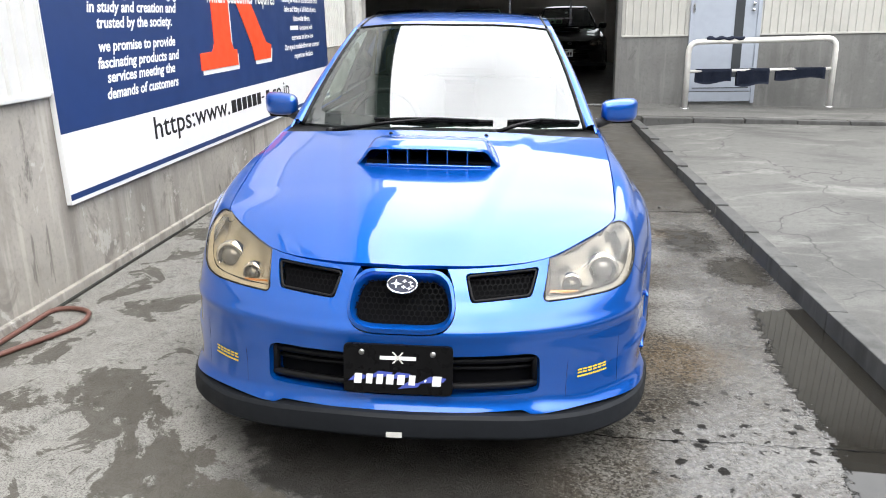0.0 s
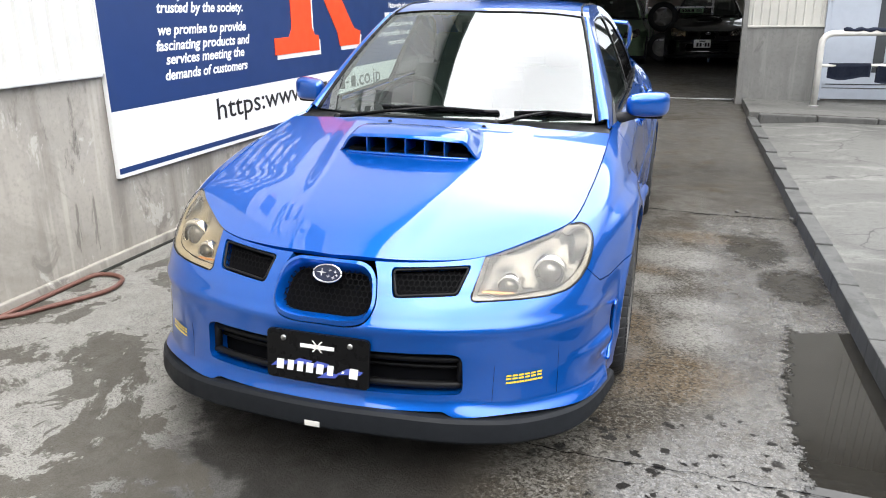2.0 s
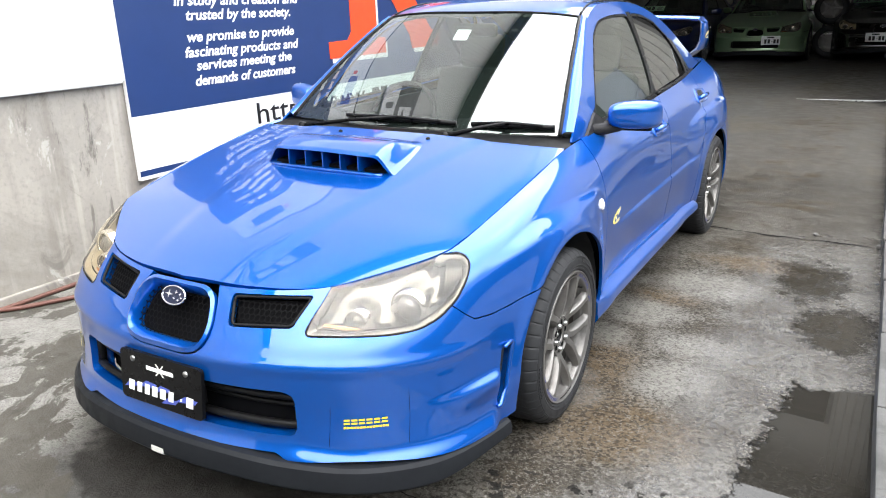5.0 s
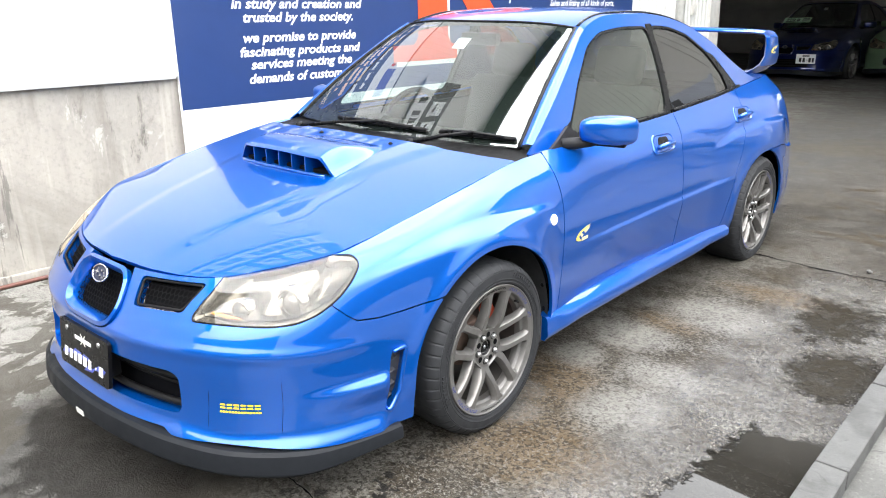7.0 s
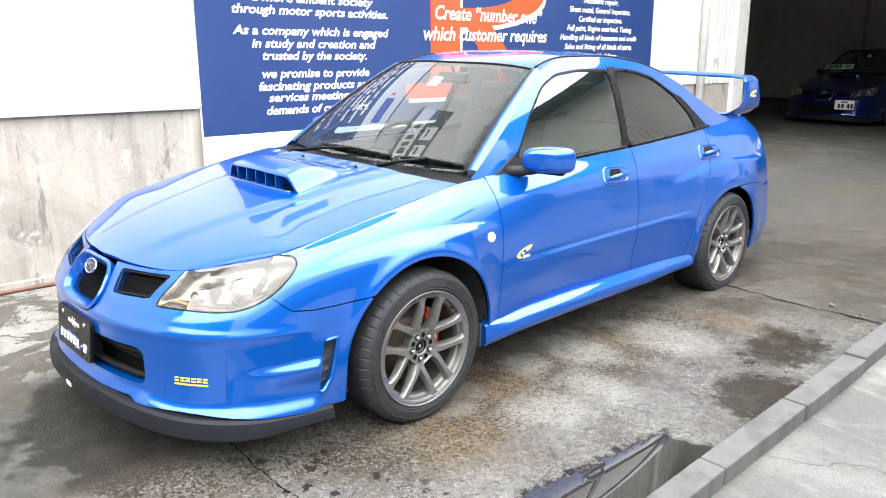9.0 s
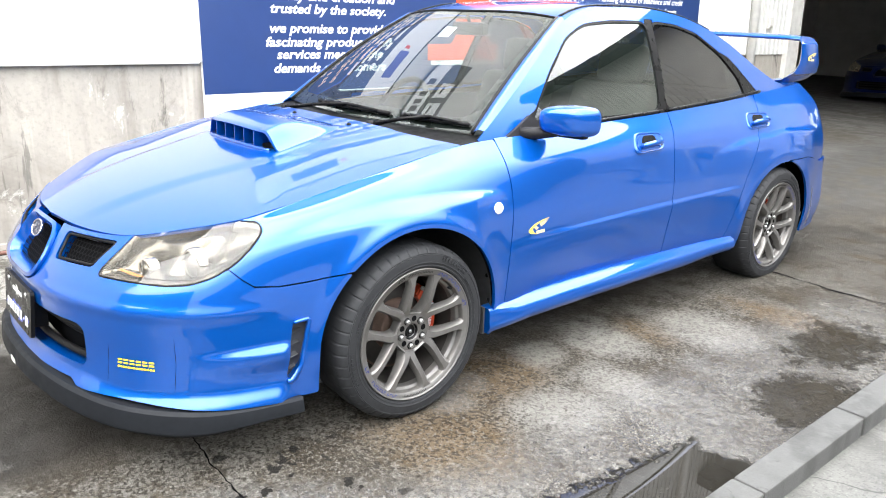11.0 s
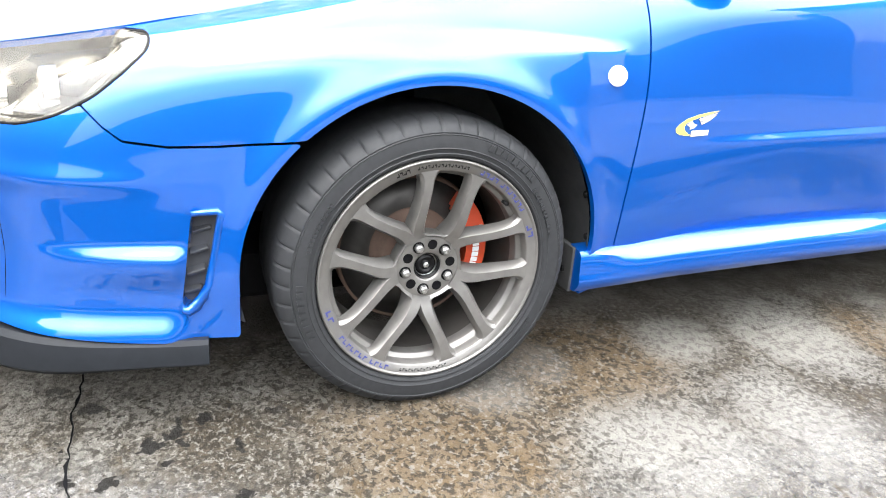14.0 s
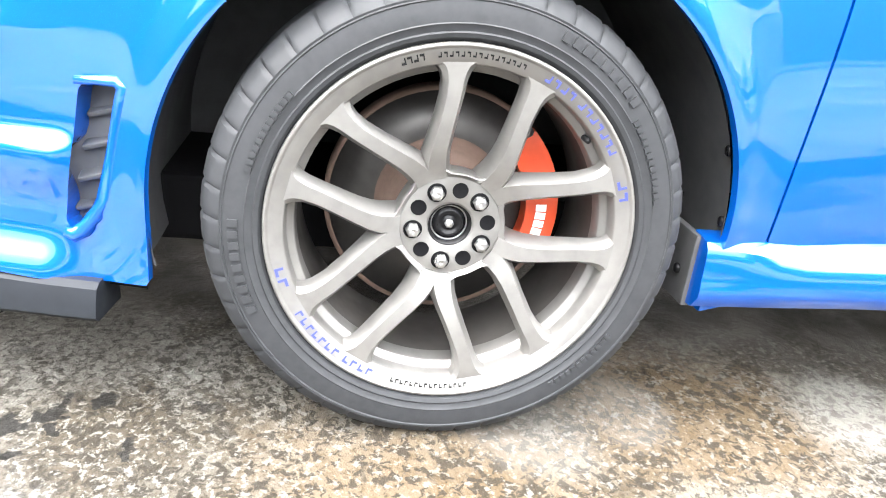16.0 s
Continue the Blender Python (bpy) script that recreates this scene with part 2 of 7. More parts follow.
def wet_ground():
    """Old concrete after rain: mottled, pitted, brown in places, damp in patches, with a puddle by the kerb and shade
    painted under the car.
    """
    m = Mat("wet_stained_concrete", (0.075, 0.073, 0.068), 0.6)
    sep = m.n("ShaderNodeSeparateXYZ")
    m.link(m.co, sep.inputs[0])
    x, y = sep.outputs[0], sep.outputs[1]
    grit, mid, big = m.noise(330, 4), m.noise(9, 6, distort=0.4), m.noise(1.3, 7, distort=0.5)
    ragged = m.math("ADD", m.math("MULTIPLY", m.math("SUBTRACT", m.noise(3.2, 9, rough=0.68), 0.5), 1.5), m.math("MULTIPLY", m.math("SUBTRACT", m.noise(14, 6), 0.5), 0.35))

    def patch(cx, cy, rx, ry, edge=0.1):
        """A stain about a place, with a ragged outline."""
        a = m.math("DIVIDE", m.math("SUBTRACT", x, cx), rx)
        b = m.math("DIVIDE", m.math("SUBTRACT", y, cy), ry)
        d = m.math("SQRT", m.math("ADD", m.math("MULTIPLY", a, a), m.math("MULTIPLY", b, b)))
        return m.ramp(m.math("ADD", d, ragged), 1.0 + edge, 1.0 - edge)

    m.tint(m.ramp(mid, 0.38, 0.66, 0, 0.6), (0.045, 0.043, 0.039))
    m.tint(m.ramp(big, 0.46, 0.66, 0, 0.7), (0.115, 0.113, 0.107))
    m.tint(m.math("MULTIPLY", m.ramp(x, -0.4, -0.85), 0.9), (0.31, 0.3, 0.275))
    # brown soaked stretch before and beside the front wheel, with one rusty spot
    brown = m.math("MAXIMUM", patch(1.0, 0.75, 0.6, 0.8, 0.4), patch(1.1, 2.0, 0.4, 1.0, 0.4))
    m.tint(m.math("MULTIPLY", brown, 0.8), (0.066, 0.046, 0.027))
    m.tint(m.math("MULTIPLY", patch(1.12, 1.42, 0.12, 0.09, 0.6), 0.6), (0.17, 0.085, 0.035))
    # pale brown silt beside the wheels
    silt = m.math("MAXIMUM", patch(1.12, 1.45, 0.3, 0.2, 0.5), m.math("MAXIMUM", patch(1.05, 2.15, 0.3, 0.22, 0.5), patch(1.0, 2.9, 0.28, 0.3, 0.5)))
    m.tint(m.math("MULTIPLY", silt, 0.45), (0.085, 0.06, 0.036))
    # bared pale aggregate with fine dark crazing and pits
    worn = m.math("MAXIMUM", patch(1.15, 1.6, 0.6, 1.3, 0.5), m.math("MULTIPLY", brown, 0.5))
    m.tint(m.math("MULTIPLY", worn, m.ramp(m.noise(95, 6, rough=0.75), 0.42, 0.56, 0.1, 0.9)), (0.105, 0.097, 0.083))
    m.tint(m.math("MULTIPLY", worn, m.ramp(m.noise(3.6, 8, distort=0.5, rough=0.65), 0.48, 0.57, 0, 0.85)), (0.21, 0.203, 0.186))
    vein = m.math("ABSOLUTE", m.math("SUBTRACT", m.noise(38, 7, distort=0.8, rough=0.68), 0.5))
    craze = m.math("MULTIPLY", m.ramp(vein, 0.035, 0.01), m.ramp(m.noise(9, 5), 0.34, 0.5))
    m.tint(m.math("MULTIPLY", craze, m.math("ADD", m.math("MULTIPLY", worn, 0.75), 0.25)), (0.017, 0.015, 0.012))
    m.tint(m.math("MULTIPLY", m.math("ADD", m.math("MULTIPLY", worn, 0.5), 0.35), m.ramp(m.noise(80, 7, rough=0.75), 0.53, 0.64)), (0.02, 0.017, 0.014))
    m.tint(m.ramp(m.noise(170, 5, rough=0.75), 0.5, 0.62, 0, 0.75), (0.03, 0.027, 0.022))
    m.tint(m.ramp(m.noise(140, 5, rough=0.75), 0.55, 0.66, 0, 0.6), (0.2, 0.195, 0.18))
    m.tint(m.math("MULTIPLY", worn, m.ramp(m.noise(2.6, 8, distort=0.8, rough=0.66), 0.5, 0.56, 0, 0.85)), (0.03, 0.024, 0.016))
    # darker, damper stretch before the workshop
    m.tint(m.math("MULTIPLY", m.ramp(m.math("ADD", y, m.math("MULTIPLY", m.math("SUBTRACT", big, 0.5), 1.6)), 3.3, 4.3, 0, 1), m.ramp(m.noise(1.6, 9, (0.7, 1.8, 1), 0.5, 0.68), 0.4, 0.58, 0.2, 0.8)), (0.042, 0.04, 0.036))
    m.tint(m.math("MULTIPLY", m.ramp(y, 6.0, 7.5), 0.6), (0.075, 0.074, 0.07))
    # broken-out dark spots
    vor = m.n("ShaderNodeTexVoronoi", Scale=13.0)
    warp = m.n("ShaderNodeVectorMath")
    warp.operation = "ADD"
    nz = m.n("ShaderNodeTexNoise", Scale=48.0, Detail=5.0)
    m.link(m.co, nz.inputs["Vector"])
    sc = m.n("ShaderNodeVectorMath")
    sc.operation = "SCALE"
    sc.inputs["Scale"].default_value = 0.06
    m.link(nz.outputs["Color"], sc.inputs[0])
    m.link(m.co, warp.inputs[0])
    m.link(sc.outputs[0], warp.inputs[1])
    m.link(warp.outputs[0], vor.inputs["Vector"])
    spots = m.math("MULTIPLY", m.ramp(m.math("ADD", vor.outputs["Distance"], m.math("MULTIPLY", m.noise(2.7, 2), 0.3)), 0.43, 0.38), m.ramp(m.noise(5.0, 3), 0.34, 0.4))
    pitted = m.math("MAXIMUM", patch(1.12, 0.74, 0.48, 0.45, 0.2), m.math("MULTIPLY", worn, 0.12))
    pits = m.math("MULTIPLY", spots, m.math("MAXIMUM", pitted, 0.12))
    m.tint(pits, (0.006, 0.0055, 0.005))
    # damp patches, and shade painted under the car
    damp = m.math("MAXIMUM", m.ramp(m.noise(1.05, 9, distort=0.4, rough=0.66), 0.56, 0.575, 0, 0.85), m.ramp(m.noise(3.6, 8, distort=0.6, rough=0.62), 0.56, 0.58, 0, 0.8))
    damp = m.math("MULTIPLY", damp, m.math("SUBTRACT", 1.0, m.math("MULTIPLY", worn, 0.7)))
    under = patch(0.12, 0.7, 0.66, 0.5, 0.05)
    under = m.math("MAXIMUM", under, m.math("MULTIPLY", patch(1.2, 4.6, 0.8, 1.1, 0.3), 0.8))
    # shade over the car's whole footprint, painted into the same mask as the damp
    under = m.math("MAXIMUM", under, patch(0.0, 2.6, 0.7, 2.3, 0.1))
    edge = m.math("ADD", x, m.math("MULTIPLY", m.math("SUBTRACT", m.noise(22, 8, rough=0.75), 0.5), 0.28))
    edge = m.math("ADD", edge, m.math("MULTIPLY", m.math("SUBTRACT", m.noise(2.2, 4), 0.5), 0.12))
    near = m.math("MULTIPLY", m.ramp(m.math("ADD", edge, m.ramp(y, 1.4, 0.6, 0.0, 0.34)), 1.08, 1.32), m.ramp(y, 4.6, 3.4))
    near = m.math("MULTIPLY", near, m.math("SUBTRACT", 1.0, pits))
    # soaked hollows along the kerb
    hollow = m.math("MAXIMUM", patch(1.64, 2.72, 0.19, 0.31, 0.7), patch(1.48, 3.32, 0.2, 0.33, 0.8))
    hollow = m.math("ADD", hollow, m.math("ADD", m.math("MULTIPLY", m.math("SUBTRACT", m.noise(48, 6, rough=0.7), 0.5), 1.5), m.math("MULTIPLY", m.math("SUBTRACT", m.noise(9, 6, rough=0.65), 0.5), 1.6)))
    hollow = m.ramp(hollow, 0.5, 0.95)
    near = m.math("MULTIPLY", near, m.math("SUBTRACT", 1.0, m.math("MULTIPLY", hollow, 0.9)))
    far_end = m.math("ADD", y, m.math("ADD", m.math("MULTIPLY", m.math("SUBTRACT", m.noise(6, 7, rough=0.7), 0.5), 0.42), m.math("MULTIPLY", m.math("SUBTRACT", x, 1.6), -0.1)))
    shore = m.math("ADD", m.math("SUBTRACT", edge, m.math("MULTIPLY", m.ramp(y, 1.4, 2.2), 0.09)), m.math("MULTIPLY", m.ramp(y, 0.9, 0.3), 0.1))
    pool = m.math("MULTIPLY", m.ramp(shore, 1.47, 1.485), m.ramp(far_end, 2.14, 2.1))
    m.tint(damp, (0.068, 0.062, 0.05))
    # wet ground, together with the painted shade under the car
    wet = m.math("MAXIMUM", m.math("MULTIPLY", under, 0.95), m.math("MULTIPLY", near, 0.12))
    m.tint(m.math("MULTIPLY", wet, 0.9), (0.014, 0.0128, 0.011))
    soil = m.math("MAXIMUM", m.math("MAXIMUM", patch(0.98, 1.8, 0.26, 0.1, 0.4), patch(1.14, 2.45, 0.26, 0.12, 0.4)), m.math("MAXIMUM", patch(1.05, 3.15, 0.36, 0.24, 0.4), patch(1.05, 4.1, 0.36, 0.4, 0.4)))
    m.tint(m.math("MULTIPLY", soil, 0.65), (0.024, 0.018, 0.011))
    # coarse speckle over the side that takes the rain, and strips of brown leaf litter
    side = m.math("MULTIPLY", m.ramp(x, 0.35, 0.62), m.ramp(y, 5.5, 3.0, 0.25, 1.0))
    m.tint(m.math("MULTIPLY", side, 0.8), (0.036, 0.028, 0.018))
    wash = m.math("MULTIPLY", side, m.ramp(m.noise(2.3, 10, (1.0, 1.5, 1), 0.5, 0.7), 0.44, 0.55, 0.08, 0.95))
    m.tint(wash, (0.098, 0.092, 0.08))
    m.tint(m.math("MULTIPLY", side, m.ramp(m.noise(70, 8, distort=0.5, rough=0.8), 0.52, 0.57, 0, 0.8)), (0.02, 0.017, 0.012))
    m.tint(m.math("MULTIPLY", side, m.ramp(m.noise(88, 7, rough=0.8), 0.55, 0.61, 0, 0.8)), (0.19, 0.184, 0.168))
    band = m.math("MULTIPLY", m.ramp(x, 0.65, 0.85), m.ramp(x, 1.6, 1.3))
    litter = m.math("MULTIPLY", band, m.ramp(m.noise(2.0, 10, (1.0, 2.8, 1), 0.6, 0.74), 0.53, 0.61))
    m.tint(m.math("MULTIPLY", litter, m.ramp(m.noise(45, 7, rough=0.75), 0.35, 0.55, 0.35, 0.95)), (0.034, 0.024, 0.011))
    # pale scoured islands, rusty brown ones, and coarse open grain over both
    def islands(places):
        out = 0.0
        for cx, cy, rx, ry in places:
            out = m.math("MAXIMUM", out, patch(cx, cy, rx, ry, 0.45))
        return out

    bare = islands(((0.8, 2.52, 0.2, 0.16), (1.02, 3.0, 0.26, 0.2), (1.14, 1.9, 0.16, 0.16), (1.14, 2.25, 0.17, 0.14), (0.76, 2.2, 0.12, 0.12)))
    rust = islands(((0.78, 1.9, 0.2, 0.24), (1.03, 1.45, 0.26, 0.22), (0.87, 2.77, 0.16, 0.1), (1.2, 3.45, 0.3, 0.12)))
    m.tint(m.math("MULTIPLY", rust, 0.7), (0.085, 0.058, 0.03))
    m.tint(m.math("MULTIPLY", bare, 0.75), (0.17, 0.163, 0.147))
    open_grain = m.math("MULTIPLY", side, m.math("SUBTRACT", 1.0, m.math("MULTIPLY", bare, 0.45)))
    m.tint(m.math("MULTIPLY", open_grain, m.ramp(m.noise(62, 4, distort=0.6, rough=0.65), 0.5, 0.44, 0, 0.85)), (0.017, 0.014, 0.01))
    m.tint(m.math("MULTIPLY", side, m.ramp(m.noise(78, 4, rough=0.65), 0.55, 0.61, 0, 0.55)), (0.165, 0.159, 0.144))
    m.tint(m.math("MULTIPLY", side, m.ramp(m.noise(11, 7, distort=1.2, rough=0.7), 0.6, 0.64, 0, 0.75)), (0.02, 0.016, 0.011))
    # pale mortar repair under the wheel
    mend = m.math("MULTIPLY", m.math("MAXIMUM", patch(0.79, 1.61, 0.13, 0.12, 0.3), patch(0.76, 1.78, 0.1, 0.08, 0.3)), 0.24)
    m.tint(mend, (0.19, 0.186, 0.178))
    m.tint(m.math("MULTIPLY", pits, 0.9), (0.006, 0.0055, 0.005))
    m.tint(m.math("MULTIPLY", hollow, 0.93), (0.019, 0.0165, 0.0125))
    m.tint(m.math("MULTIPLY", pool, 0.93), (0.012, 0.0112, 0.0095))
    rough = m.math("SUBTRACT", m.ramp(mid, 0.3, 0.7, 0.55, 0.8), m.math("ADD", m.math("MULTIPLY", wet, 0.25), m.math("MULTIPLY", near, 0.38)))
    film = m.math("MULTIPLY", near, m.ramp(m.noise(42, 7, rough=0.75), 0.47, 0.55))
    rough = m.math("MULTIPLY", rough, m.math("SUBTRACT", 1.0, m.math("MULTIPLY", film, 0.6)))
    rough = m.math("MULTIPLY", rough, m.math("SUBTRACT", 1.0, pool))
    rough = m.math("MULTIPLY", rough, m.math("SUBTRACT", 1.0, m.math("MULTIPLY", hollow, 0.75)))
    dry = m.math("SUBTRACT", 1.0, m.math("MAXIMUM", pool, m.math("MULTIPLY", hollow, 0.9)))
    m.set("Roughness", m.math("MAXIMUM", rough, 0.012))
    # thin water standing on the grain before the front wheel
    water = m.math("MULTIPLY", m.math("MULTIPLY", near, m.ramp(y, 1.6, 0.8)), m.math("MULTIPLY", dry, m.ramp(m.noise(42, 7, rough=0.75), 0.4, 0.52, 0.35, 1.0)))
    m.set("Coat Weight", m.math("MULTIPLY", water, 0.9))
    m.b.inputs["Coat Roughness"].default_value = 0.42
    m.b.inputs["Coat IOR"].default_value = 1.55
    m.set("Specular IOR Level", m.math("ADD", 0.14, m.math("MAXIMUM", m.math("MULTIPLY", m.math("MAXIMUM", m.math("MULTIPLY", near, 0.62), m.math("MULTIPLY", film, 1.0)), dry), m.math("MULTIPLY", pool, 0.1))))
    m.bump(m.math("MULTIPLY", m.noise(70, 8, rough=0.7), dry), 0.8, 0.016)
    m.bump(m.math("MULTIPLY", grit, dry), 0.45, 0.0025)
    return m.m


GROUND = wet_ground()

# ---------------------------------------------------------------- mesh helpers


def mesh_object(name, verts, faces, material, parent=None, smooth=False, label="", normals=None):
    me = bpy.data.meshes.new(name)
    me.from_pydata([tuple(map(float, v)) for v in verts], [], [tuple(map(int, f)) for f in faces])
    me.update()
    if smooth or normals is not None:
        me.polygons.foreach_set("use_smooth", [True] * len(me.polygons))
    if normals is not None:
        me.normals_split_custom_set_from_vertices([tuple(map(float, n)) for n in normals])
    me.materials.append(material)
    ob = new(name, me)
    ob.parent = parent
    if label:
        ob["label"] = label
    return ob


def part(name, bm, material, parent=None, label="", smooth=False):
    me = bpy.data.meshes.new(name)
    bmesh.ops.recalc_face_normals(bm, faces=bm.faces[:])
    for f in bm.faces:
        f.smooth = smooth
    bm.to_mesh(me)
    bm.free()
    me.materials.append(material)
    ob = new(name, me)
    ob.parent = parent
    if label:
        ob["label"] = label
    return ob


def add_box(bm, x0, x1, y0, y1, z0, z1, bevel=0.0, m=None, segments=2):
    made = bmesh.ops.create_cube(bm, size=1.0)["verts"]
    t = Matrix.Translation(((x0 + x1) / 2, (y0 + y1) / 2, (z0 + z1) / 2)) @ Matrix.Diagonal((x1 - x0, y1 - y0, z1 - z0, 1))
    bmesh.ops.transform(bm, matrix=(m @ t) if m else t, verts=made)
    if bevel:
        edges = list({e for v in made for e in v.link_edges})
        bmesh.ops.bevel(bm, geom=edges, offset=bevel, segments=segments, profile=0.6, affect="EDGES")


def box(name, x0, x1, y0, y1, z0, z1, material, parent=None, bevel=0.004, label="", m=None):
    bm = bmesh.new()
    add_box(bm, x0, x1, y0, y1, z0, z1, bevel, m)
    return part(name, bm, material, parent, label)


def add_lathe(bm, profile, m, steps=48):
    """Turns (radius, height) pairs round the local z axis."""
    rings = []
    for r, h in profile:
        rings.append([bm.verts.new(m @ Vector((r * math.cos(2 * math.pi * k / steps), r * math.sin(2 * math.pi * k / steps), h))) for k in range(steps)])
    for a, b in zip(rings, rings[1:]):
        for k in range(steps):
            bm.faces.new((a[k], a[(k + 1) % steps], b[(k + 1) % steps], b[k]))
    return rings


def lathe(name, profile, m, material, parent=None, steps=48, label="", cap=False):
    bm = bmesh.new()
    rings = add_lathe(bm, profile, m, steps)
    if cap:
        bm.faces.new(rings[0])
        bm.faces.new(rings[-1])
    return part(name, bm, material, parent, label, smooth=True)


def add_tube(bm, points, radius, steps=12, closed_ends=True):
    pts = [Vector(p) for p in points]
    rings, ref = [], Vector((0.123, 0.456, 0.88)).normalized()
    for i, p in enumerate(pts):
        d = (pts[min(i + 1, len(pts) - 1)] - pts[max(i - 1, 0)]).normalized()
        a = d.cross(ref).normalized()
        b = d.cross(a)
        r = radius[i] if isinstance(radius, (list, tuple)) else radius
        rings.append([bm.verts.new(p + r * (math.cos(2 * math.pi * k / steps) * a + math.sin(2 * math.pi * k / steps) * b)) for k in range(steps)])
    for a, b in zip(rings, rings[1:]):
        for k in range(steps):
            bm.faces.new((a[k], a[(k + 1) % steps], b[(k + 1) % steps], b[k]))
    if closed_ends:
        bm.faces.new(rings[0])
        bm.faces.new(rings[-1])


def tube(name, points, radius, material, parent=None, steps=12, label=""):
    bm = bmesh.new()
    add_tube(bm, points, radius, steps)
    return part(name, bm, material, parent, label, smooth=True)


def arc_path(points, radius, steps=6):
    """A polyline with its corners rounded."""
    pts = [Vector(p) for p in points]
    out = [pts[0]]
    for a, b, c in zip(pts, pts[1:], pts[2:]):
        p, q = b + (a - b).normalized() * radius, b + (c - b).normalized() * radius
        out += [(1 - s) ** 2 * p + 2 * s * (1 - s) * b + s * s * q for s in (k / steps for k in range(steps + 1))]
    return out + [pts[-1]]


def add_prism(bm, outline, m, depth):
    """A flat outline in the local xy plane, given depth along local z."""
    low = [bm.verts.new(m @ Vector((x, y, 0))) for x, y in outline]
    top = [bm.verts.new(m @ Vector((x, y, depth))) for x, y in outline]
    bm.faces.new(low[::-1])
    bm.faces.new(top)
    n = len(outline)
    for k in range(n):
        bm.faces.new((low[k], low[(k + 1) % n], top[(k + 1) % n], top[k]))


def prism(name, outline, m, depth, material, parent=None, label=""):
    bm = bmesh.new()
    add_prism(bm, outline, m, depth)
    return part(name, bm, material, parent, label)


def lettering(name, text, m, material, parent, width=None, size=0.1, shear=0.0, bold=0.0, align="CENTER", lift=0.0015):
    """Words in the built-in font, as a mesh, scaled to a width."""
    cu = bpy.data.curves.new(name, "FONT")
    cu.body, cu.size, cu.shear, cu.offset, cu.align_x = text, size, shear, bold, align
    cu.extrude, cu.resolution_u = lift, 3
    tmp = new(name + "_draft", cu)
    dg = bpy.context.evaluated_depsgraph_get()
    me = bpy.data.meshes.new_from_object(tmp.evaluated_get(dg))
    bpy.data.objects.remove(tmp)
    bpy.data.curves.remove(cu)
    co = np.empty(len(me.vertices) * 3)
    me.vertices.foreach_get("co", co)
    co = co.reshape(-1, 3)
    if width:
        co[:, 0] *= width / (co[:, 0].max() - co[:, 0].min())
    me.vertices.foreach_set("co", co.ravel())
    me.transform(m)
    me.materials.clear()
    me.materials.append(material)
    ob = new(name, me)
    ob.parent = parent
    ob["kind"] = "stuff"
    return ob


# The yard slopes towards its gutter; LEVEL lays it and all that stands on it against the upright walls.


def ground_height(y):
    """The yard climbs a little before the workshop door."""
    return 0.0 if y < 3.2 else 0.0265 * (y - 3.2) if y < 9.6 else 0.17


def kerb_x(y):
    return 1.866 - 0.0215 * y


# ---------------------------------------------------------------- ground
def build_ground():
    xs = [-400, -60, -12, -6, -3] + [k * 0.25 for k in range(-9, 9)] + [3, 6, 12, 60, 400]
    ys = [-400, -60, -12, -6] + [k * 0.4 for k in range(-8, 52)] + [24, 60, 400]
    verts = [LEVEL @ Vector((x, y, ground_height(y) + (0.0 if abs(x) < 30 and abs(y) < 30 else -0.6))) for y in ys for x in xs]
    n = len(xs)
    faces = [(j * n + i, j * n + i + 1, (j + 1) * n + i + 1, (j + 1) * n + i) for j in range(len(ys) - 1) for i in range(n - 1)]
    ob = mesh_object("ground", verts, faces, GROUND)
    tagged(ob, "wet stained concrete yard with damp patches, a puddle and shade painted under the car", "ground", kind="structure")
    return ob


build_ground()


def build_joint():
    """The open joint between two floor slabs."""
    pts = [(x, 4.02 + 0.012 * math.sin(x * 9) + 0.006 * math.sin(x * 31)) for x in [k * 0.06 for k in range(-30, 30)]]
    bm = bmesh.new()
    prev = None
    for x, y in pts:
        z = ground_height(y) + 0.003
        w = 0.006 + 0.003 * math.sin(x * 17)
        pair = [bm.verts.new(LEVEL @ Vector((x, y - w, z))), bm.verts.new(LEVEL @ Vector((x, y + w, z)))]
        if prev:
            bm.faces.new((prev[0], pair[0], pair[1], prev[1]))
        prev = pair
    tagged(part("slab_joint", bm, DARK), "dark dirty joint across the concrete yard", "joint", kind="structure")


build_joint()


def build_crack():
    bm = bmesh.new()
    rng = random.Random(4)
    prev, y = None, 0.79
    for k in range(64):
        x = 0.3 + 0.024 * k
        y += rng.uniform(-0.007, 0.0075)
        w = rng.choice((0.001, 0.0015, 0.002, 0.004))
        pair = [bm.verts.new(LEVEL @ Vector((x, y + w, 0.003))), bm.verts.new(LEVEL @ Vector((x, y - w, 0.003)))]
        if prev:
            bm.faces.new((prev[0], pair[0], pair[1], prev[1]))
        prev = pair
    tagged(part("ground_crack", bm, DARK), "thin dark cracks in the concrete yard", "crack", kind="structure")


build_crack()


def pavement_height(y):
    return 0.052 + 0.006 * y + ground_height(y) * 0.62


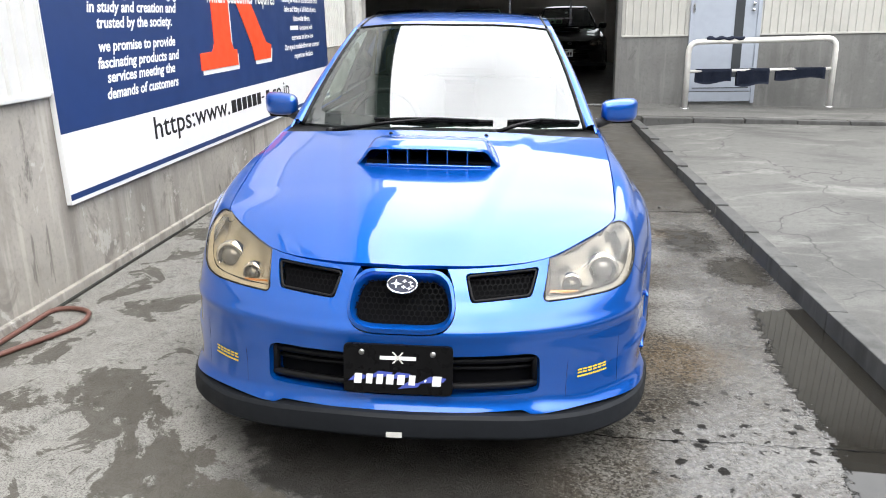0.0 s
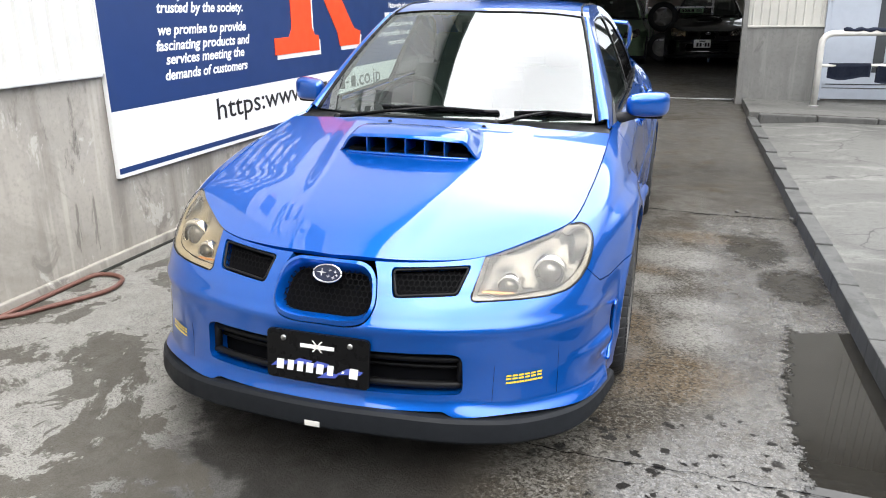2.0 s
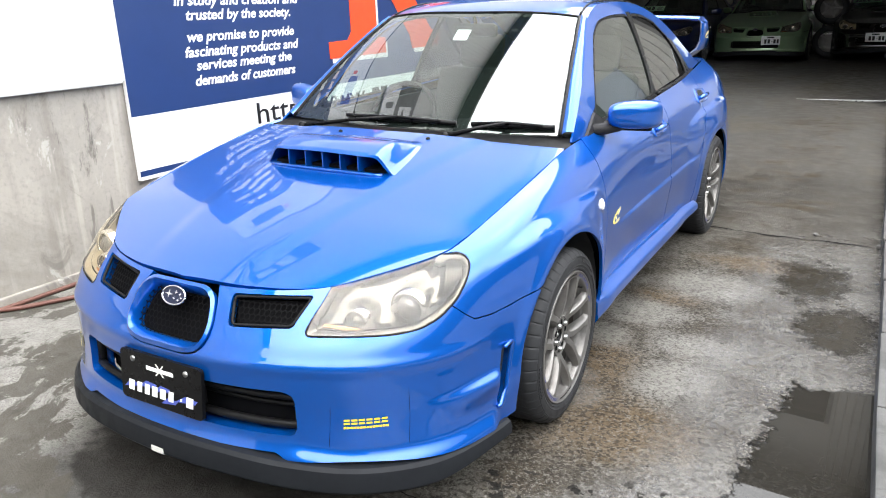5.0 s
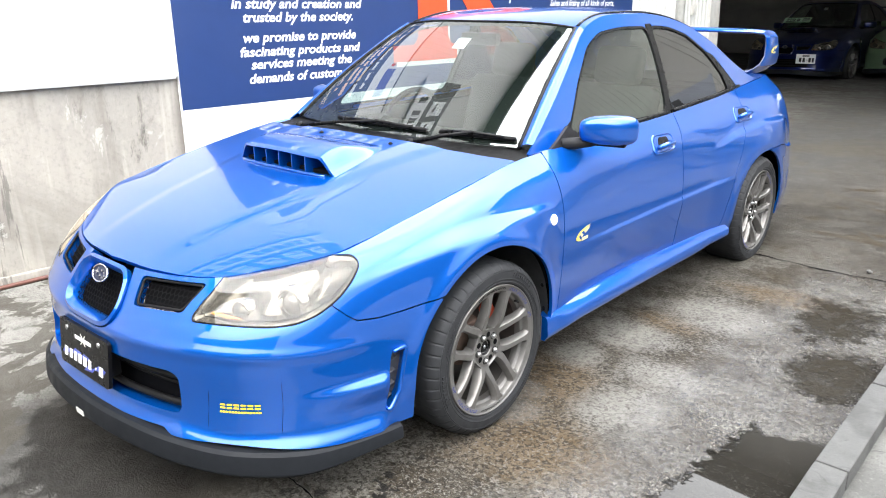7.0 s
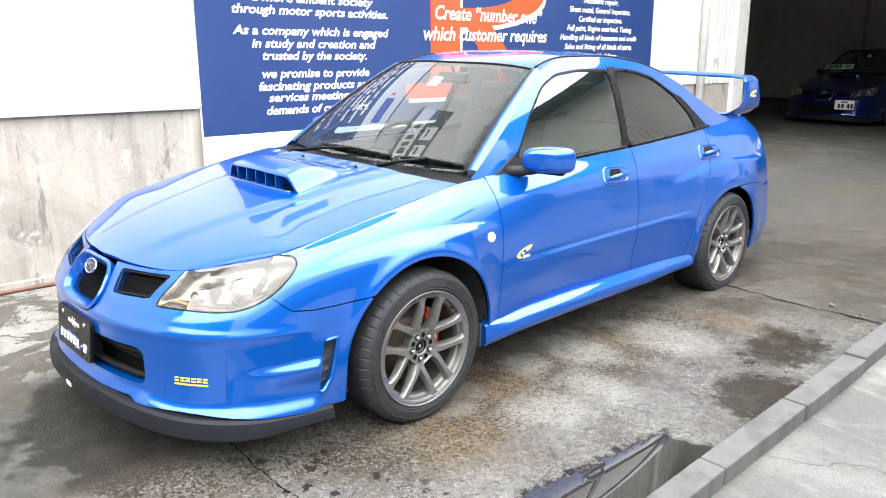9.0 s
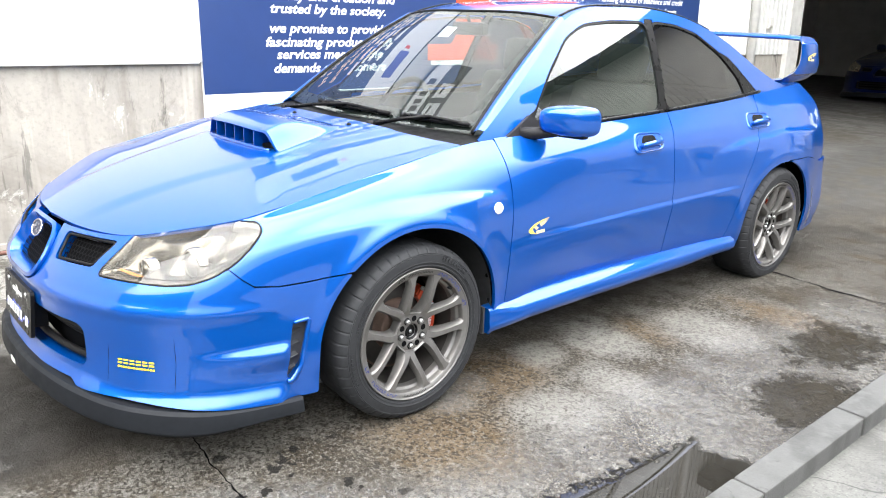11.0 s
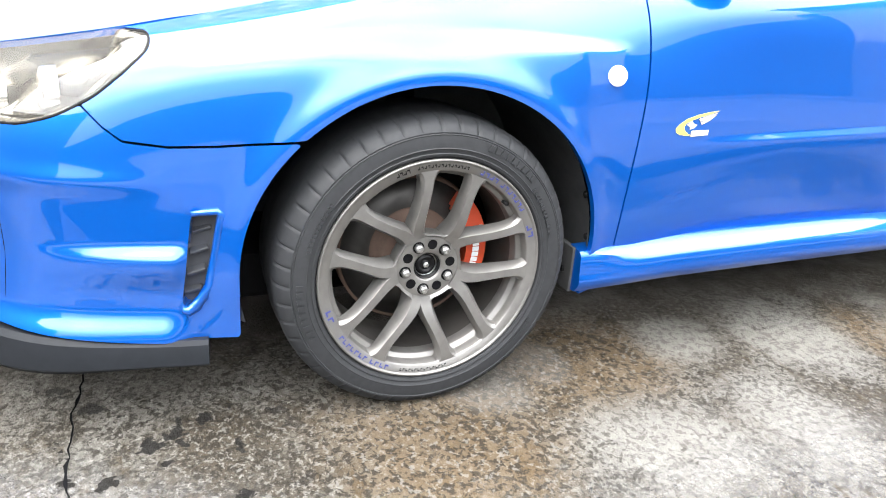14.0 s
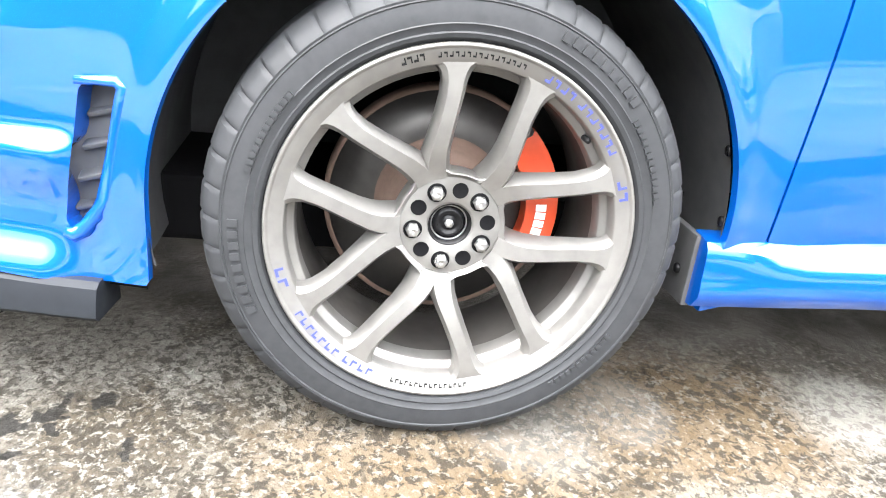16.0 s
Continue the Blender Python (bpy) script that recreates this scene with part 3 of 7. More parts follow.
def build_pavement():
    """The raised slab beyond the kerb."""
    ys = [-40, -10, -4] + [k * 0.5 for k in range(-6, 16)] + [7.95]
    verts, faces = [], []
    for y in ys:
        x, lip = kerb_x(y) + 0.085, 0.028 + ground_height(y) * 0.75
        verts += [LEVEL @ Vector((x, y, lip)), LEVEL @ Vector((x + 0.7, y, pavement_height(y))), LEVEL @ Vector((6, y, pavement_height(y) + 0.02)), LEVEL @ Vector((60, y, 0.3))]
    for j in range(len(ys) - 1):
        for i in range(3):
            faces.append((4 * j + i, 4 * j + i + 1, 4 * j + i + 5, 4 * j + i + 4))
    tagged(mesh_object("pavement", verts, faces, SLAB), "grey concrete slab beyond the kerb", "pavement", kind="structure")
    m = LEVEL
    bm = bmesh.new()
    add_box(bm, 1.72, 60, 8.05, 9.5, -0.2, 0.245, 0.01, m)
    tagged(part("apron", bm, SLAB), "raised concrete apron before the workshop wall", "pavement", kind="structure")


build_pavement()


def build_kerb():
    """Kerb blocks in a row, each a stone of its own, and the low step at its far end."""
    holder = tagged(new("kerb"), "row of worn grey concrete kerb blocks", "kerb", kind="structure")
    rng = random.Random(7)
    for k in range(-8, 11):
        y0, y1 = 1.87 + 0.682 * k, 1.87 + 0.682 * (k + 1) - 0.007
        if y1 > 8.1:
            continue
        bm = bmesh.new()
        xm, zt = kerb_x((y0 + y1) / 2) + rng.uniform(-0.005, 0.005), 0.1 + ground_height((y0 + y1) / 2) * 0.75
        turn = pose(xm, (y0 + y1) / 2, 0, 0, 0, 1.23 + rng.uniform(-0.5, 0.5))
        add_box(bm, 0, 0.098, -(y1 - y0) / 2, (y1 - y0) / 2, -0.12, zt + rng.uniform(-0.003, 0.003), 0.007, LEVEL @ turn)
        part("kerb_block", bm, KERB, holder)
    x = kerb_x(7.9) + 0.13
    while x < 7.5:
        bm = bmesh.new()
        add_box(bm, x, x + 0.6, 7.94, 8.06, -0.1, 0.238 + rng.uniform(-0.006, 0.006), 0.012, LEVEL)
        part("kerb_block", bm, KERB, holder)
        x += 0.612


build_kerb()

# ---------------------------------------------------------------- left wall with its sign
WALL_X = -1.963


def ribbed(name, p0, along, up, length, height, pitch, material, label, out, skip=()):
    """Upright ribbed metal siding: narrow raised ribs between flat pans."""
    profile, s = [], 0.0
    while s < length:
        for ds, d in ((0.0, 0.0), (0.028, 0.0), (0.034, 0.014), (0.046, 0.014), (0.052, 0.0)):
            if s + ds * pitch / 0.1 <= length:
                profile.append((s + ds * pitch / 0.1, d))
        s += pitch
    profile.append((length, 0.0))
    p0, along, up, out = Vector(p0), Vector(along), Vector(up), Vector(out)
    verts, faces = [], []
    for s, d in profile:
        q = p0 + along * s + out * d
        verts += [q, q + up * height]
    for k in range(len(profile) - 1):
        faces.append((2 * k, 2 * k + 2, 2 * k + 3, 2 * k + 1))
    return tagged(mesh_object(name, verts, faces, material), label, "wall siding", kind="structure")


tagged(box("wall_left", WALL_X - 0.25, WALL_X, -9.0, 9.52, -0.3, 1.085, WALL, bevel=0.0), "weathered stained concrete wall base", "wall", kind="structure")
ribbed("siding_left", (WALL_X + 0.012, -9.0, 1.09), (0, 1, 0), (0, 0, 1), 18.4, 5.6, 0.1, SIDING, "white ribbed metal siding on the wall", (1, 0, 0))
tagged(box("wall_left_upper", WALL_X - 0.25, WALL_X + 0.006, -9.0, 9.52, 1.085, 6.9, SIDING, bevel=0.0), "wall behind the white siding", "wall", kind="structure")
tagged(box("drip_flashing", WALL_X, WALL_X + 0.03, -9.0, 1.93, 1.075, 1.1, SIDING, bevel=0.006), "white drip flashing under the siding", "trim", kind="structure")
tagged(box("eave", WALL_X - 0.3, WALL_X + 0.32, -9.0, 9.5, 6.82, 6.97, BLACK_PLASTIC, bevel=0.02), "dark eave of the tall wall", "eave", kind="structure")


def build_sign():
    y0, y1, zb, zt = 1.945, 7.38, 0.52, 2.83
    x = WALL_X + 0.032
    sign = tagged(new("wall_sign"), "large navy and white printed sign board on the wall", "sign")
    box("board", WALL_X + 0.001, x, y0, y1, zb, zt, SIGN_WHITE, sign, 0.003, "white board")
    face = Matrix(((0, 0, 1, x), (1, 0, 0, 0), (0, 1, 0, 0), (0, 0, 0, 1)))

    def rect(name, a, b, c, d, material, lift=0.001):
        bm = bmesh.new()
        add_box(bm, a, b, c, d, 0, lift, 0, face)
        return part(name, bm, material, sign)

    rect("blue_field", y0, y1, 0.885, 2.35, NAVY)
    rect("top_edge", y0, y1, zt - 0.025, zt - 0.002, INK, 0.003)
    rect("blue_mark", 2.2, 2.62, 2.5, 2.66, DECAL_BLUE, 0.002)
    rect("red_mark", 2.66, 2.71, 2.53, 2.6, ORANGE, 0.002)
    rect("blue_stripe", y0, y1, 0.543, 0.575, NAVY)
    lift = pose(0, 0, 0.0016)

    def slab(name, outline, material, depth, dy=0.0, dz=0.0):
        prism(name, [(a + dy, b + dz) for a, b in outline], face @ lift, depth, material, sign)

    stem = [(3.74, 1.075), (4.47, 1.075), (4.47, 1.195), (4.40, 1.2), (4.36, 1.26), (4.36, 2.3), (4.02, 2.3), (4.02, 1.26), (3.97, 1.2), (3.74, 1.195)]
    leg = [(4.88, 1.085), (5.30, 1.085), (5.34, 1.2), (5.2, 1.23), (4.66, 1.78), (4.34, 1.78), (4.84, 1.2)]
    bowl = [(4.36 + 1.12 * math.sin(a) * (1 if a < 9 else 1), 1.98 + 0.32 * math.cos(a)) for a in [k * math.pi / 14 for k in range(15)]]
    bowl += [(4.36 + 0.74 * math.sin(a), 1.98 + 0.16 * math.cos(a)) for a in [k * math.pi / 14 for k in range(14, -1, -1)]]
    for name, shape in (("emblem_stem", stem), ("emblem_leg", leg), ("emblem_bowl", bowl)):
        step = 0.0005 * len(name)
        slab(name + "_shadow", shape, SIGN_WHITE, step - 0.004, 0.03, -0.035)
        slab(name, shape, ORANGE, step)

    def line(text, centre, z, width, size, shear=0.22, bold=0.0022, mat=WHITE, lift=0.0018):
        lettering("lettering", text, face @ pose(centre, z, lift), mat, sign, width, size, shear, bold, lift=0.0004)

    for text, z, width in (("a more affluent society", 1.79, 1.05), ("through motor sports activities.", 1.705, 1.35), ("As a company which is engaged", 1.565, 1.36),
                           ("in study and creation and", 1.477, 1.09), ("trusted by the society.", 1.393, 0.92), ("we promise to provide", 1.268, 0.95),
                           ("fascinating products and", 1.18, 1.02), ("services meeting the", 1.1, 0.86), ("demands of customers", 1.01, 0.91)):
        line(text, 2.885, z, width, 0.085)
    rng = random.Random(5)
    for z, width in ((1.9, 1.2), (1.985, 0.9), (2.07, 1.3), (2.2, 1.1)):
        a = 2.885 - width / 2
        while a < 2.885 + width / 2 - 0.06:
            w = min(rng.uniform(0.08, 0.24), 2.885 + width / 2 - a)
            rect("word_bar", a, a + w, z, z + 0.045, WHITE, 0.002)
            a += w + 0.04
    line("Create “number one”", 4.74, 1.72, 1.38, 0.16, bold=0.003, lift=0.0088)
    line("which customer requires", 4.72, 1.55, 1.59, 0.16, bold=0.003, lift=0.0088)
    for text, z, width in (("Accident repair,", 1.94, 0.6), ("Sheet metal, General inspection,", 1.85, 1.05), ("Certified car inspection.", 1.76, 0.75),
                           ("Full paint, Engine overhaul, Tuning", 1.67, 1.12), ("Handling all kinds of insurance and credit", 1.58, 1.33),
                           ("Sales and fitting of all kinds of parts,", 1.49, 1.17), ("Nation-wide delivery.", 1.4, 0.62), ("is endowed with", 1.31, 0.48),
                           ("experience and know-how", 1.22, 0.8), ("Our style is modelled from our customers’", 1.13, 1.3), ("requests and feedback.", 1.04, 0.7)):
        line(text, 6.4 + (0.14 if text == "is endowed with" else 0), z, width, 0.075, 0.2, 0.0012)
    rect("name_bar", 5.98, 6.24, 1.315, 1.355, WHITE, 0.005)
    line("https:www.", 3.56, 0.71, 1.27, 0.2, 0.0, 0.001, INK)
    line(".co.jp", 5.5, 0.71, 0.58, 0.2, 0.0, 0.001, INK)
    for k in range(8):
        if k != 6:
            rect("name_bar", 4.25 + 0.12 * k, 4.34 + 0.12 * k, 0.712, 0.81, INK, 0.004)
    rect("name_bar", 4.25 + 0.72, 4.25 + 0.78, 0.755, 0.768, INK, 0.004)
    return sign


build_sign()


def build_banner():
    """The long banner high on the siding, with bars where its words stand."""
    x = WALL_X + 0.05
    y0, y1 = -4.2, 2.5
    banner = tagged(new("banner"), "long black and white banner high on the siding", "banner")
    box("pale_strip", WALL_X + 0.022, x, y0, y1, 3.4, 3.78, SIGN_WHITE, banner, 0.003, "pale lower strip")
    box("dark_strip", WALL_X + 0.022, x, y0, y1, 3.782, 4.4, INK, banner, 0.003, "black upper strip")
    y = y0 + 0.1
    rng = random.Random(12)
    while y < y1 - 0.2:
        w = rng.uniform(0.07, 0.13)
        box("dark_bar", x - 0.001, x + 0.003, y, y + w, 3.5, 3.68, INK, banner, 0.0)
        y += w + rng.choice((0.04, 0.05, 0.14))
    y = y0 + 0.15
    while y < y1 - 0.4:
        w = rng.uniform(0.22, 0.32)
        box("white_bar", x - 0.001, x + 0.003, y, y + w, 3.9, 4.28, WHITE, banner, 0.0)
        box("dark_gap", x + 0.003, x + 0.005, y + 0.08, y + w - 0.05, 4.0, 4.06, INK, banner, 0.0)
        y += w + 0.11


build_banner()

downpipe = tagged(new("downpipe"), "white rain pipe down the wall", "pipe")
tube("pipe", [(WALL_X + 0.07, 8.47, z) for z in (0.1, 2.5, 6.7)], 0.05, PIPE_WHITE, downpipe)
for z in (0.9, 2.4):
    box("bracket", WALL_X, WALL_X + 0.08, 8.41, 8.53, z, z + 0.04, PIPE_WHITE, downpipe)
switch = tagged(new("switch_box"), "small white switch box on the wall", "switch")
box("case", WALL_X, WALL_X + 0.05, 8.85, 8.95, 1.38, 1.5, PIPE_WHITE, switch)
box("cover", WALL_X + 0.05, WALL_X + 0.06, 8.86, 8.94, 1.4, 1.48, PIPE_WHITE, switch)

# ---------------------------------------------------------------- workshop front
FRONT_Y, JAMB_R, JAMB_L = 9.4, 1.653, -1.9
tagged(box("wall_front", JAMB_R, 6.4, FRONT_Y, FRONT_Y + 0.2, -0.2, 1.105, FACADE_BASE, bevel=0.0), "stained grey concrete base of the workshop front", "wall", kind="structure")
tagged(box("wall_front_upper", JAMB_R, 6.4, FRONT_Y + 0.02, FRONT_Y + 0.2, 1.105, 5.1, FRONT_SIDING, bevel=0.0), "wall behind the ribbed siding", "wall", kind="structure")
ribbed("siding_front", (JAMB_R + 0.06, FRONT_Y + 0.012, 1.11), (1, 0, 0), (0, 0, 1), 0.93, 3.8, 0.1, FRONT_SIDING, "cream ribbed siding beside the workshop door", (0, -1, 0))
ribbed("siding_front_right", (3.53, FRONT_Y + 0.012, 1.11), (1, 0, 0), (0, 0, 1), 2.85, 3.8, 0.1, FRONT_SIDING, "cream ribbed siding beyond the door", (0, -1, 0))
tagged(box("sill_trim", JAMB_R + 0.05, 2.6, FRONT_Y - 0.015, FRONT_Y + 0.02, 1.09, 1.115, FRONT_SIDING), "cream flashing", "trim", kind="structure")
tagged(box("sill_trim_right", 3.53, 6.38, FRONT_Y - 0.015, FRONT_Y + 0.02, 1.09, 1.115, FRONT_SIDING), "cream flashing", "trim", kind="structure")
tagged(box("lintel", JAMB_L - 0.1, JAMB_R, FRONT_Y, FRONT_Y + 0.2, 4.0, 5.1, FRONT_SIDING, bevel=0.0), "wall above the workshop opening", "wall", kind="structure")
tagged(box("door_jamb_right", JAMB_R - 0.015, JAMB_R + 0.045, FRONT_Y - 0.02, FRONT_Y + 0.22, 0.0, 4.0, FACADE_BASE), "pale metal jamb of the workshop opening", "jamb", kind="structure")
tagged(box("door_jamb_left", JAMB_L - 0.07, JAMB_L, FRONT_Y - 0.06, FRONT_Y + 0.22, 0.0, 4.0, PIPE_WHITE), "pale metal jamb of the workshop opening", "jamb", kind="structure")
tagged(box("sill_rail", -0.1, JAMB_R, FRONT_Y + 0.3, FRONT_Y + 0.34, 0.13, 0.152, STEEL), "worn steel threshold rail of the shutter", "threshold", kind="structure")


STRIP_GLASS = plain("dim_wired_glass", (0.05, 0.055, 0.06), 0.15, 0, 30, 0.1)


def build_entrance():
    door = tagged(new("entrance_door"), "pale blue-grey steel door with a narrow dark glass strip", "door")
    x0, x1, zb = 2.63, 3.5, 0.19
    for a, b in ((x0 - 0.03, x0 + 0.02), (x1 - 0.02, x1 + 0.03)):
        box("frame", a, b, FRONT_Y - 0.035, FRONT_Y + 0.1, zb, 2.3, DOOR_GREY, door)
    box("leaf", x0 + 0.02, x1 - 0.02, FRONT_Y - 0.02, FRONT_Y + 0.03, zb + 0.16, 2.25, DOOR_GREY, door, 0.006)
    box("glass_strip", 3.19, 3.31, FRONT_Y - 0.028, FRONT_Y - 0.016, zb + 0.35, 2.1, STRIP_GLASS, door, 0.003, "narrow dark glass strip")
    box("kick_plate", x0 + 0.02, x1 - 0.02, FRONT_Y - 0.026, FRONT_Y - 0.018, zb + 0.02, zb + 0.15, DOOR_GREY, door, 0.003)
    box("groove", x0 + 0.06, x1 - 0.06, FRONT_Y - 0.024, FRONT_Y - 0.018, zb + 0.2, zb + 0.21, BLACK_PLASTIC, door, 0.0)
    for z in (1.42, 1.5):
        bm = bmesh.new()
        add_lathe(bm, [(0.0, 0.05), (0.02, 0.045), (0.024, 0.02), (0.012, 0.0)], pose(3.42, FRONT_Y - 0.02, z, 90), 16)
        part("knob", bm, CHROME, door, "chrome knob", True)
    box("hinge", x0 + 0.0, x0 + 0.03, FRONT_Y - 0.045, FRONT_Y - 0.03, 1.4, 1.52, STEEL, door, 0.003)


build_entrance()


def build_guard():
    """The white pipe guard rail with navy towels hung over its middle bar."""
    guard = tagged(new("guard_rail"), "white painted steel pipe guard rail with worn feet", "guard rail")
    xa, xb, y, z0, z1 = 2.52, 4.4, 8.92, 0.17, 1.03
    tube("frame", arc_path([(xa, y, z0), (xa, y, z1), (xb, y + 0.1, z1 + 0.02), (xb, y + 0.1, z0)], 0.14), 0.037, PIPE_WHITE, guard, 14)
    tube("bar", [(xa, y, 0.655), ((xa + xb) / 2, y + 0.05, 0.66), (xb, y + 0.1, 0.665)], 0.02, PIPE_WHITE, guard, 10)
    for x, yy in ((xa, y), (xb, y + 0.1)):
        lathe("foot", [(0.06, 0.0), (0.055, 0.012), (0.04, 0.016)], pose(x, yy, z0 - 0.002), STEEL, guard, 18)
    rng = random.Random(3)
    for xc, w, d in ((2.86, 0.46, 0.2), (3.37, 0.42, 0.24), (3.98, 0.62, 0.17)):
        bm = bmesh.new()
        cols, rows = 16, 12
        yy = y + 0.1 * (xc - xa) / (xb - xa)
        grid = []
        for j in range(rows + 1):
            a = -d + 2 * d * j / rows
            line = []
            for i in range(cols + 1):
                x = xc - w / 2 + w * i / cols
                wave = 0.008 * math.sin(i * 0.9 + xc * 7) * min(1, abs(a) / 0.1)
                hang = 0.02 * math.sin(i * 0.35 + xc)
                line.append(bm.verts.new((x, yy + (0.026 if a > 0 else -0.026) * min(1, abs(a) / 0.03) + wave, 0.685 - max(0, abs(a) - 0.02) + hang * (abs(a) / d))))
            grid.append(line)
        for j in range(rows):
            for i in range(cols):
                bm.faces.new((grid[j][i], grid[j][i + 1], grid[j + 1][i + 1], grid[j + 1][i]))
        bmesh.ops.solidify(bm, geom=bm.faces[:], thickness=0.006)
        ob = part("towel", bm, TOWEL, None, smooth=True)
        tagged(ob, "dark navy towel hung over the guard rail bar", "towel", "towels on the rail")
    bm = bmesh.new()
    pts = [(2.74 + 0.032 * k, y - 0.012 + 0.018 * (k / 15), 1.072 + 0.008 * math.sin(k * 1.3)) for k in range(16)]
    add_tube(bm, pts, [0.012 + 0.014 * abs(math.sin(k * 0.8 + 0.4)) for k in range(16)], 10)
    tagged(part("towel", bm, TOWEL, None, smooth=True), "crumpled dark cloth lying along the top of the rail", "towel", "towels on the rail")


build_guard()

# ---------------------------------------------------------------- workshop interior
tagged(box("workshop_floor_edge", -7.0, 7.0, 21.0, 21.2, -0.3, 4.2, INSIDE_WALL, bevel=0.0), "dim back wall of the workshop", "wall", kind="structure")
tagged(box("workshop_wall_left", -7.2, -7.0, 9.6, 21.2, -0.3, 4.2, INSIDE_WALL, bevel=0.0), "dim side wall of the workshop", "wall", kind="structure")
tagged(box("workshop_wall_right", 7.0, 7.2, 9.6, 21.2, -0.3, 4.2, INSIDE_WALL, bevel=0.0), "dim side wall of the workshop", "wall", kind="structure")
tagged(box("workshop_front_left", -7.2, JAMB_L - 0.07, 9.52, 9.7, -0.3, 4.2, INSIDE_WALL, bevel=0.0), "inner face of the workshop front", "wall", kind="structure")
tagged(box("workshop_ceiling", -7.2, 7.2, 9.62, 21.2, 4.2, 4.3, INSIDE_WALL, bevel=0.0), "dim pale workshop ceiling", "ceiling", kind="structure")

tagged(box("eave_front", JAMB_L - 0.1, 6.5, FRONT_Y - 0.45, FRONT_Y + 0.4, 4.84, 5.0, BLACK_PLASTIC, bevel=0.02), "dark eave over the workshop front", "eave", kind="structure")
tagged(box("wall_plinth", WALL_X, WALL_X + 0.03, -9.0, 9.3, -0.2, 0.115, WALL, bevel=0.008), "stained concrete plinth along the foot of the wall", "plinth", kind="structure")
tagged(box("foot_gap", WALL_X + 0.03, WALL_X + 0.042, -9.0, 9.3, -0.2, 0.068, PLINTH, bevel=0.004), "dark mossy gap between wall and yard", "gap", kind="structure")
# unseen plain walls, added to close the yard and darken what the car reflects
tagged(box("offview_wall_front", 6.4, 15.3, FRONT_Y + 0.02, FRONT_Y + 0.2, -0.6, 3.4, OFFVIEW_DARK, bevel=0.0), "plain dark grey wall added out of view to darken reflections", "wall", kind="structure")
tagged(box("offview_wall_right", 15.0, 15.3, -17.0, 9.4, -0.6, 3.4, OFFVIEW_DARK, bevel=0.0), "plain dark grey wall added out of view to darken reflections", "wall", kind="structure")
tagged(box("offview_wall_back", -9.0, 15.0, -17.3, -17.0, -0.6, 9.0, OFFVIEW_DARK, bevel=0.0), "plain dark grey wall added out of view to darken reflections", "wall", kind="structure")

# ---------------------------------------------------------------- the car: smooth surfaces, trimmed into panels
CAR = LEVEL @ pose(0, 0.45, 0, 0, 0, 0.92) @ pose(0, -0.45, 0)
car = tagged(new("sports_sedan"), "glossy blue sports sedan with bonnet scoop, parked on wet concrete", "car")
car.matrix_world = CAR
FRONT_AXLE, REAR_AXLE, HUB_Z = 1.449, 3.962, 0.306


def hermite(knots, values, at, square=False):
    """A smooth curve through values at the knots (finite-difference tangents); square: the ends leave straight across."""
    k, v, at = np.asarray(knots, float), np.asarray(values, float), np.asarray(at, float)
    v = v.reshape(len(k), -1)
    d = np.diff(v, axis=0) / np.diff(k)[:, None]
    h = np.diff(k)[:, None]
    m = np.vstack([d[:1], (d[:-1] * h[1:] + d[1:] * h[:-1]) / (h[1:] + h[:-1]), d[-1:]])
    if square:
        m[0, 1:] = m[-1, 1:] = 0.0
    i = np.clip(np.searchsorted(k, at, side="right") - 1, 0, len(k) - 2)
    w = (k[i + 1] - k[i])[:, None]
    t = ((at - k[i])[:, None]) / w
    return ((1 + 2 * t) * (1 - t) ** 2) * v[i] + (t * (1 - t) ** 2) * w * m[i] + (t * t * (3 - 2 * t)) * v[i + 1] + (t * t * (t - 1)) * w * m[i + 1]


# Lengthwise lines of the body side, from the middle of the nose round to the middle of the tail (x out, y back, z up).
LOWER = [(0, .43, .222), (.22, .442, .222), (.43, .495, .205), (.61, .588, .19), (.745, .724, .185), (.812, .93, .185), (.835, 1.10, .185), (.85, 1.45, .19), (.83, 1.82, .2),
         (.79, 2.1, .24), (.79, 3.0, .24), (.82, 3.62, .23), (.85, 3.985, .22), (.84, 4.36, .22), (.755, 4.66, .23), (.5, 4.82, .24), (0, 4.87, .24)]
RUB = [(0, .452, .33), (.22, .462, .33), (.43, .512, .335), (.61, .608, .34), (.74, .745, .345), (.81, .94, .35), (.842, 1.10, .355), (.87, 1.45, .37), (.848, 1.82, .35),
       (.822, 2.1, .35), (.82, 3.0, .35), (.845, 3.62, .36), (.872, 3.985, .38), (.855, 4.36, .36), (.77, 4.69, .36), (.5, 4.85, .36), (0, 4.9, .36)]
CREASE = [(0, .452, .495), (.22, .463, .495), (.43, .52, .5), (.61, .615, .51), (.733, .75, .525), (.803, .94, .535), (.834, 1.10, .55), (.868, 1.45, .575), (.85, 1.82, .55),
          (.834, 2.1, .545), (.833, 3.0, .56), (.846, 3.62, .575), (.87, 3.985, .59), (.85, 4.36, .57), (.755, 4.68, .56), (.48, 4.83, .56), (0, 4.88, .56)]
MIDDLE = [(0, .5, .595), (.22, .52, .595), (.425, .58, .6), (.588, .678, .622), (.705, .80, .65), (.78, .955, .668), (.812, 1.11, .69), (.838, 1.45, .725), (.836, 1.82, .70),
          (.826, 2.1, .69), (.823, 3.0, .70), (.832, 3.62, .725), (.852, 3.985, .76), (.835, 4.36, .75), (.757, 4.65, .72), (.49, 4.8, .70), (0, 4.85, .70)]
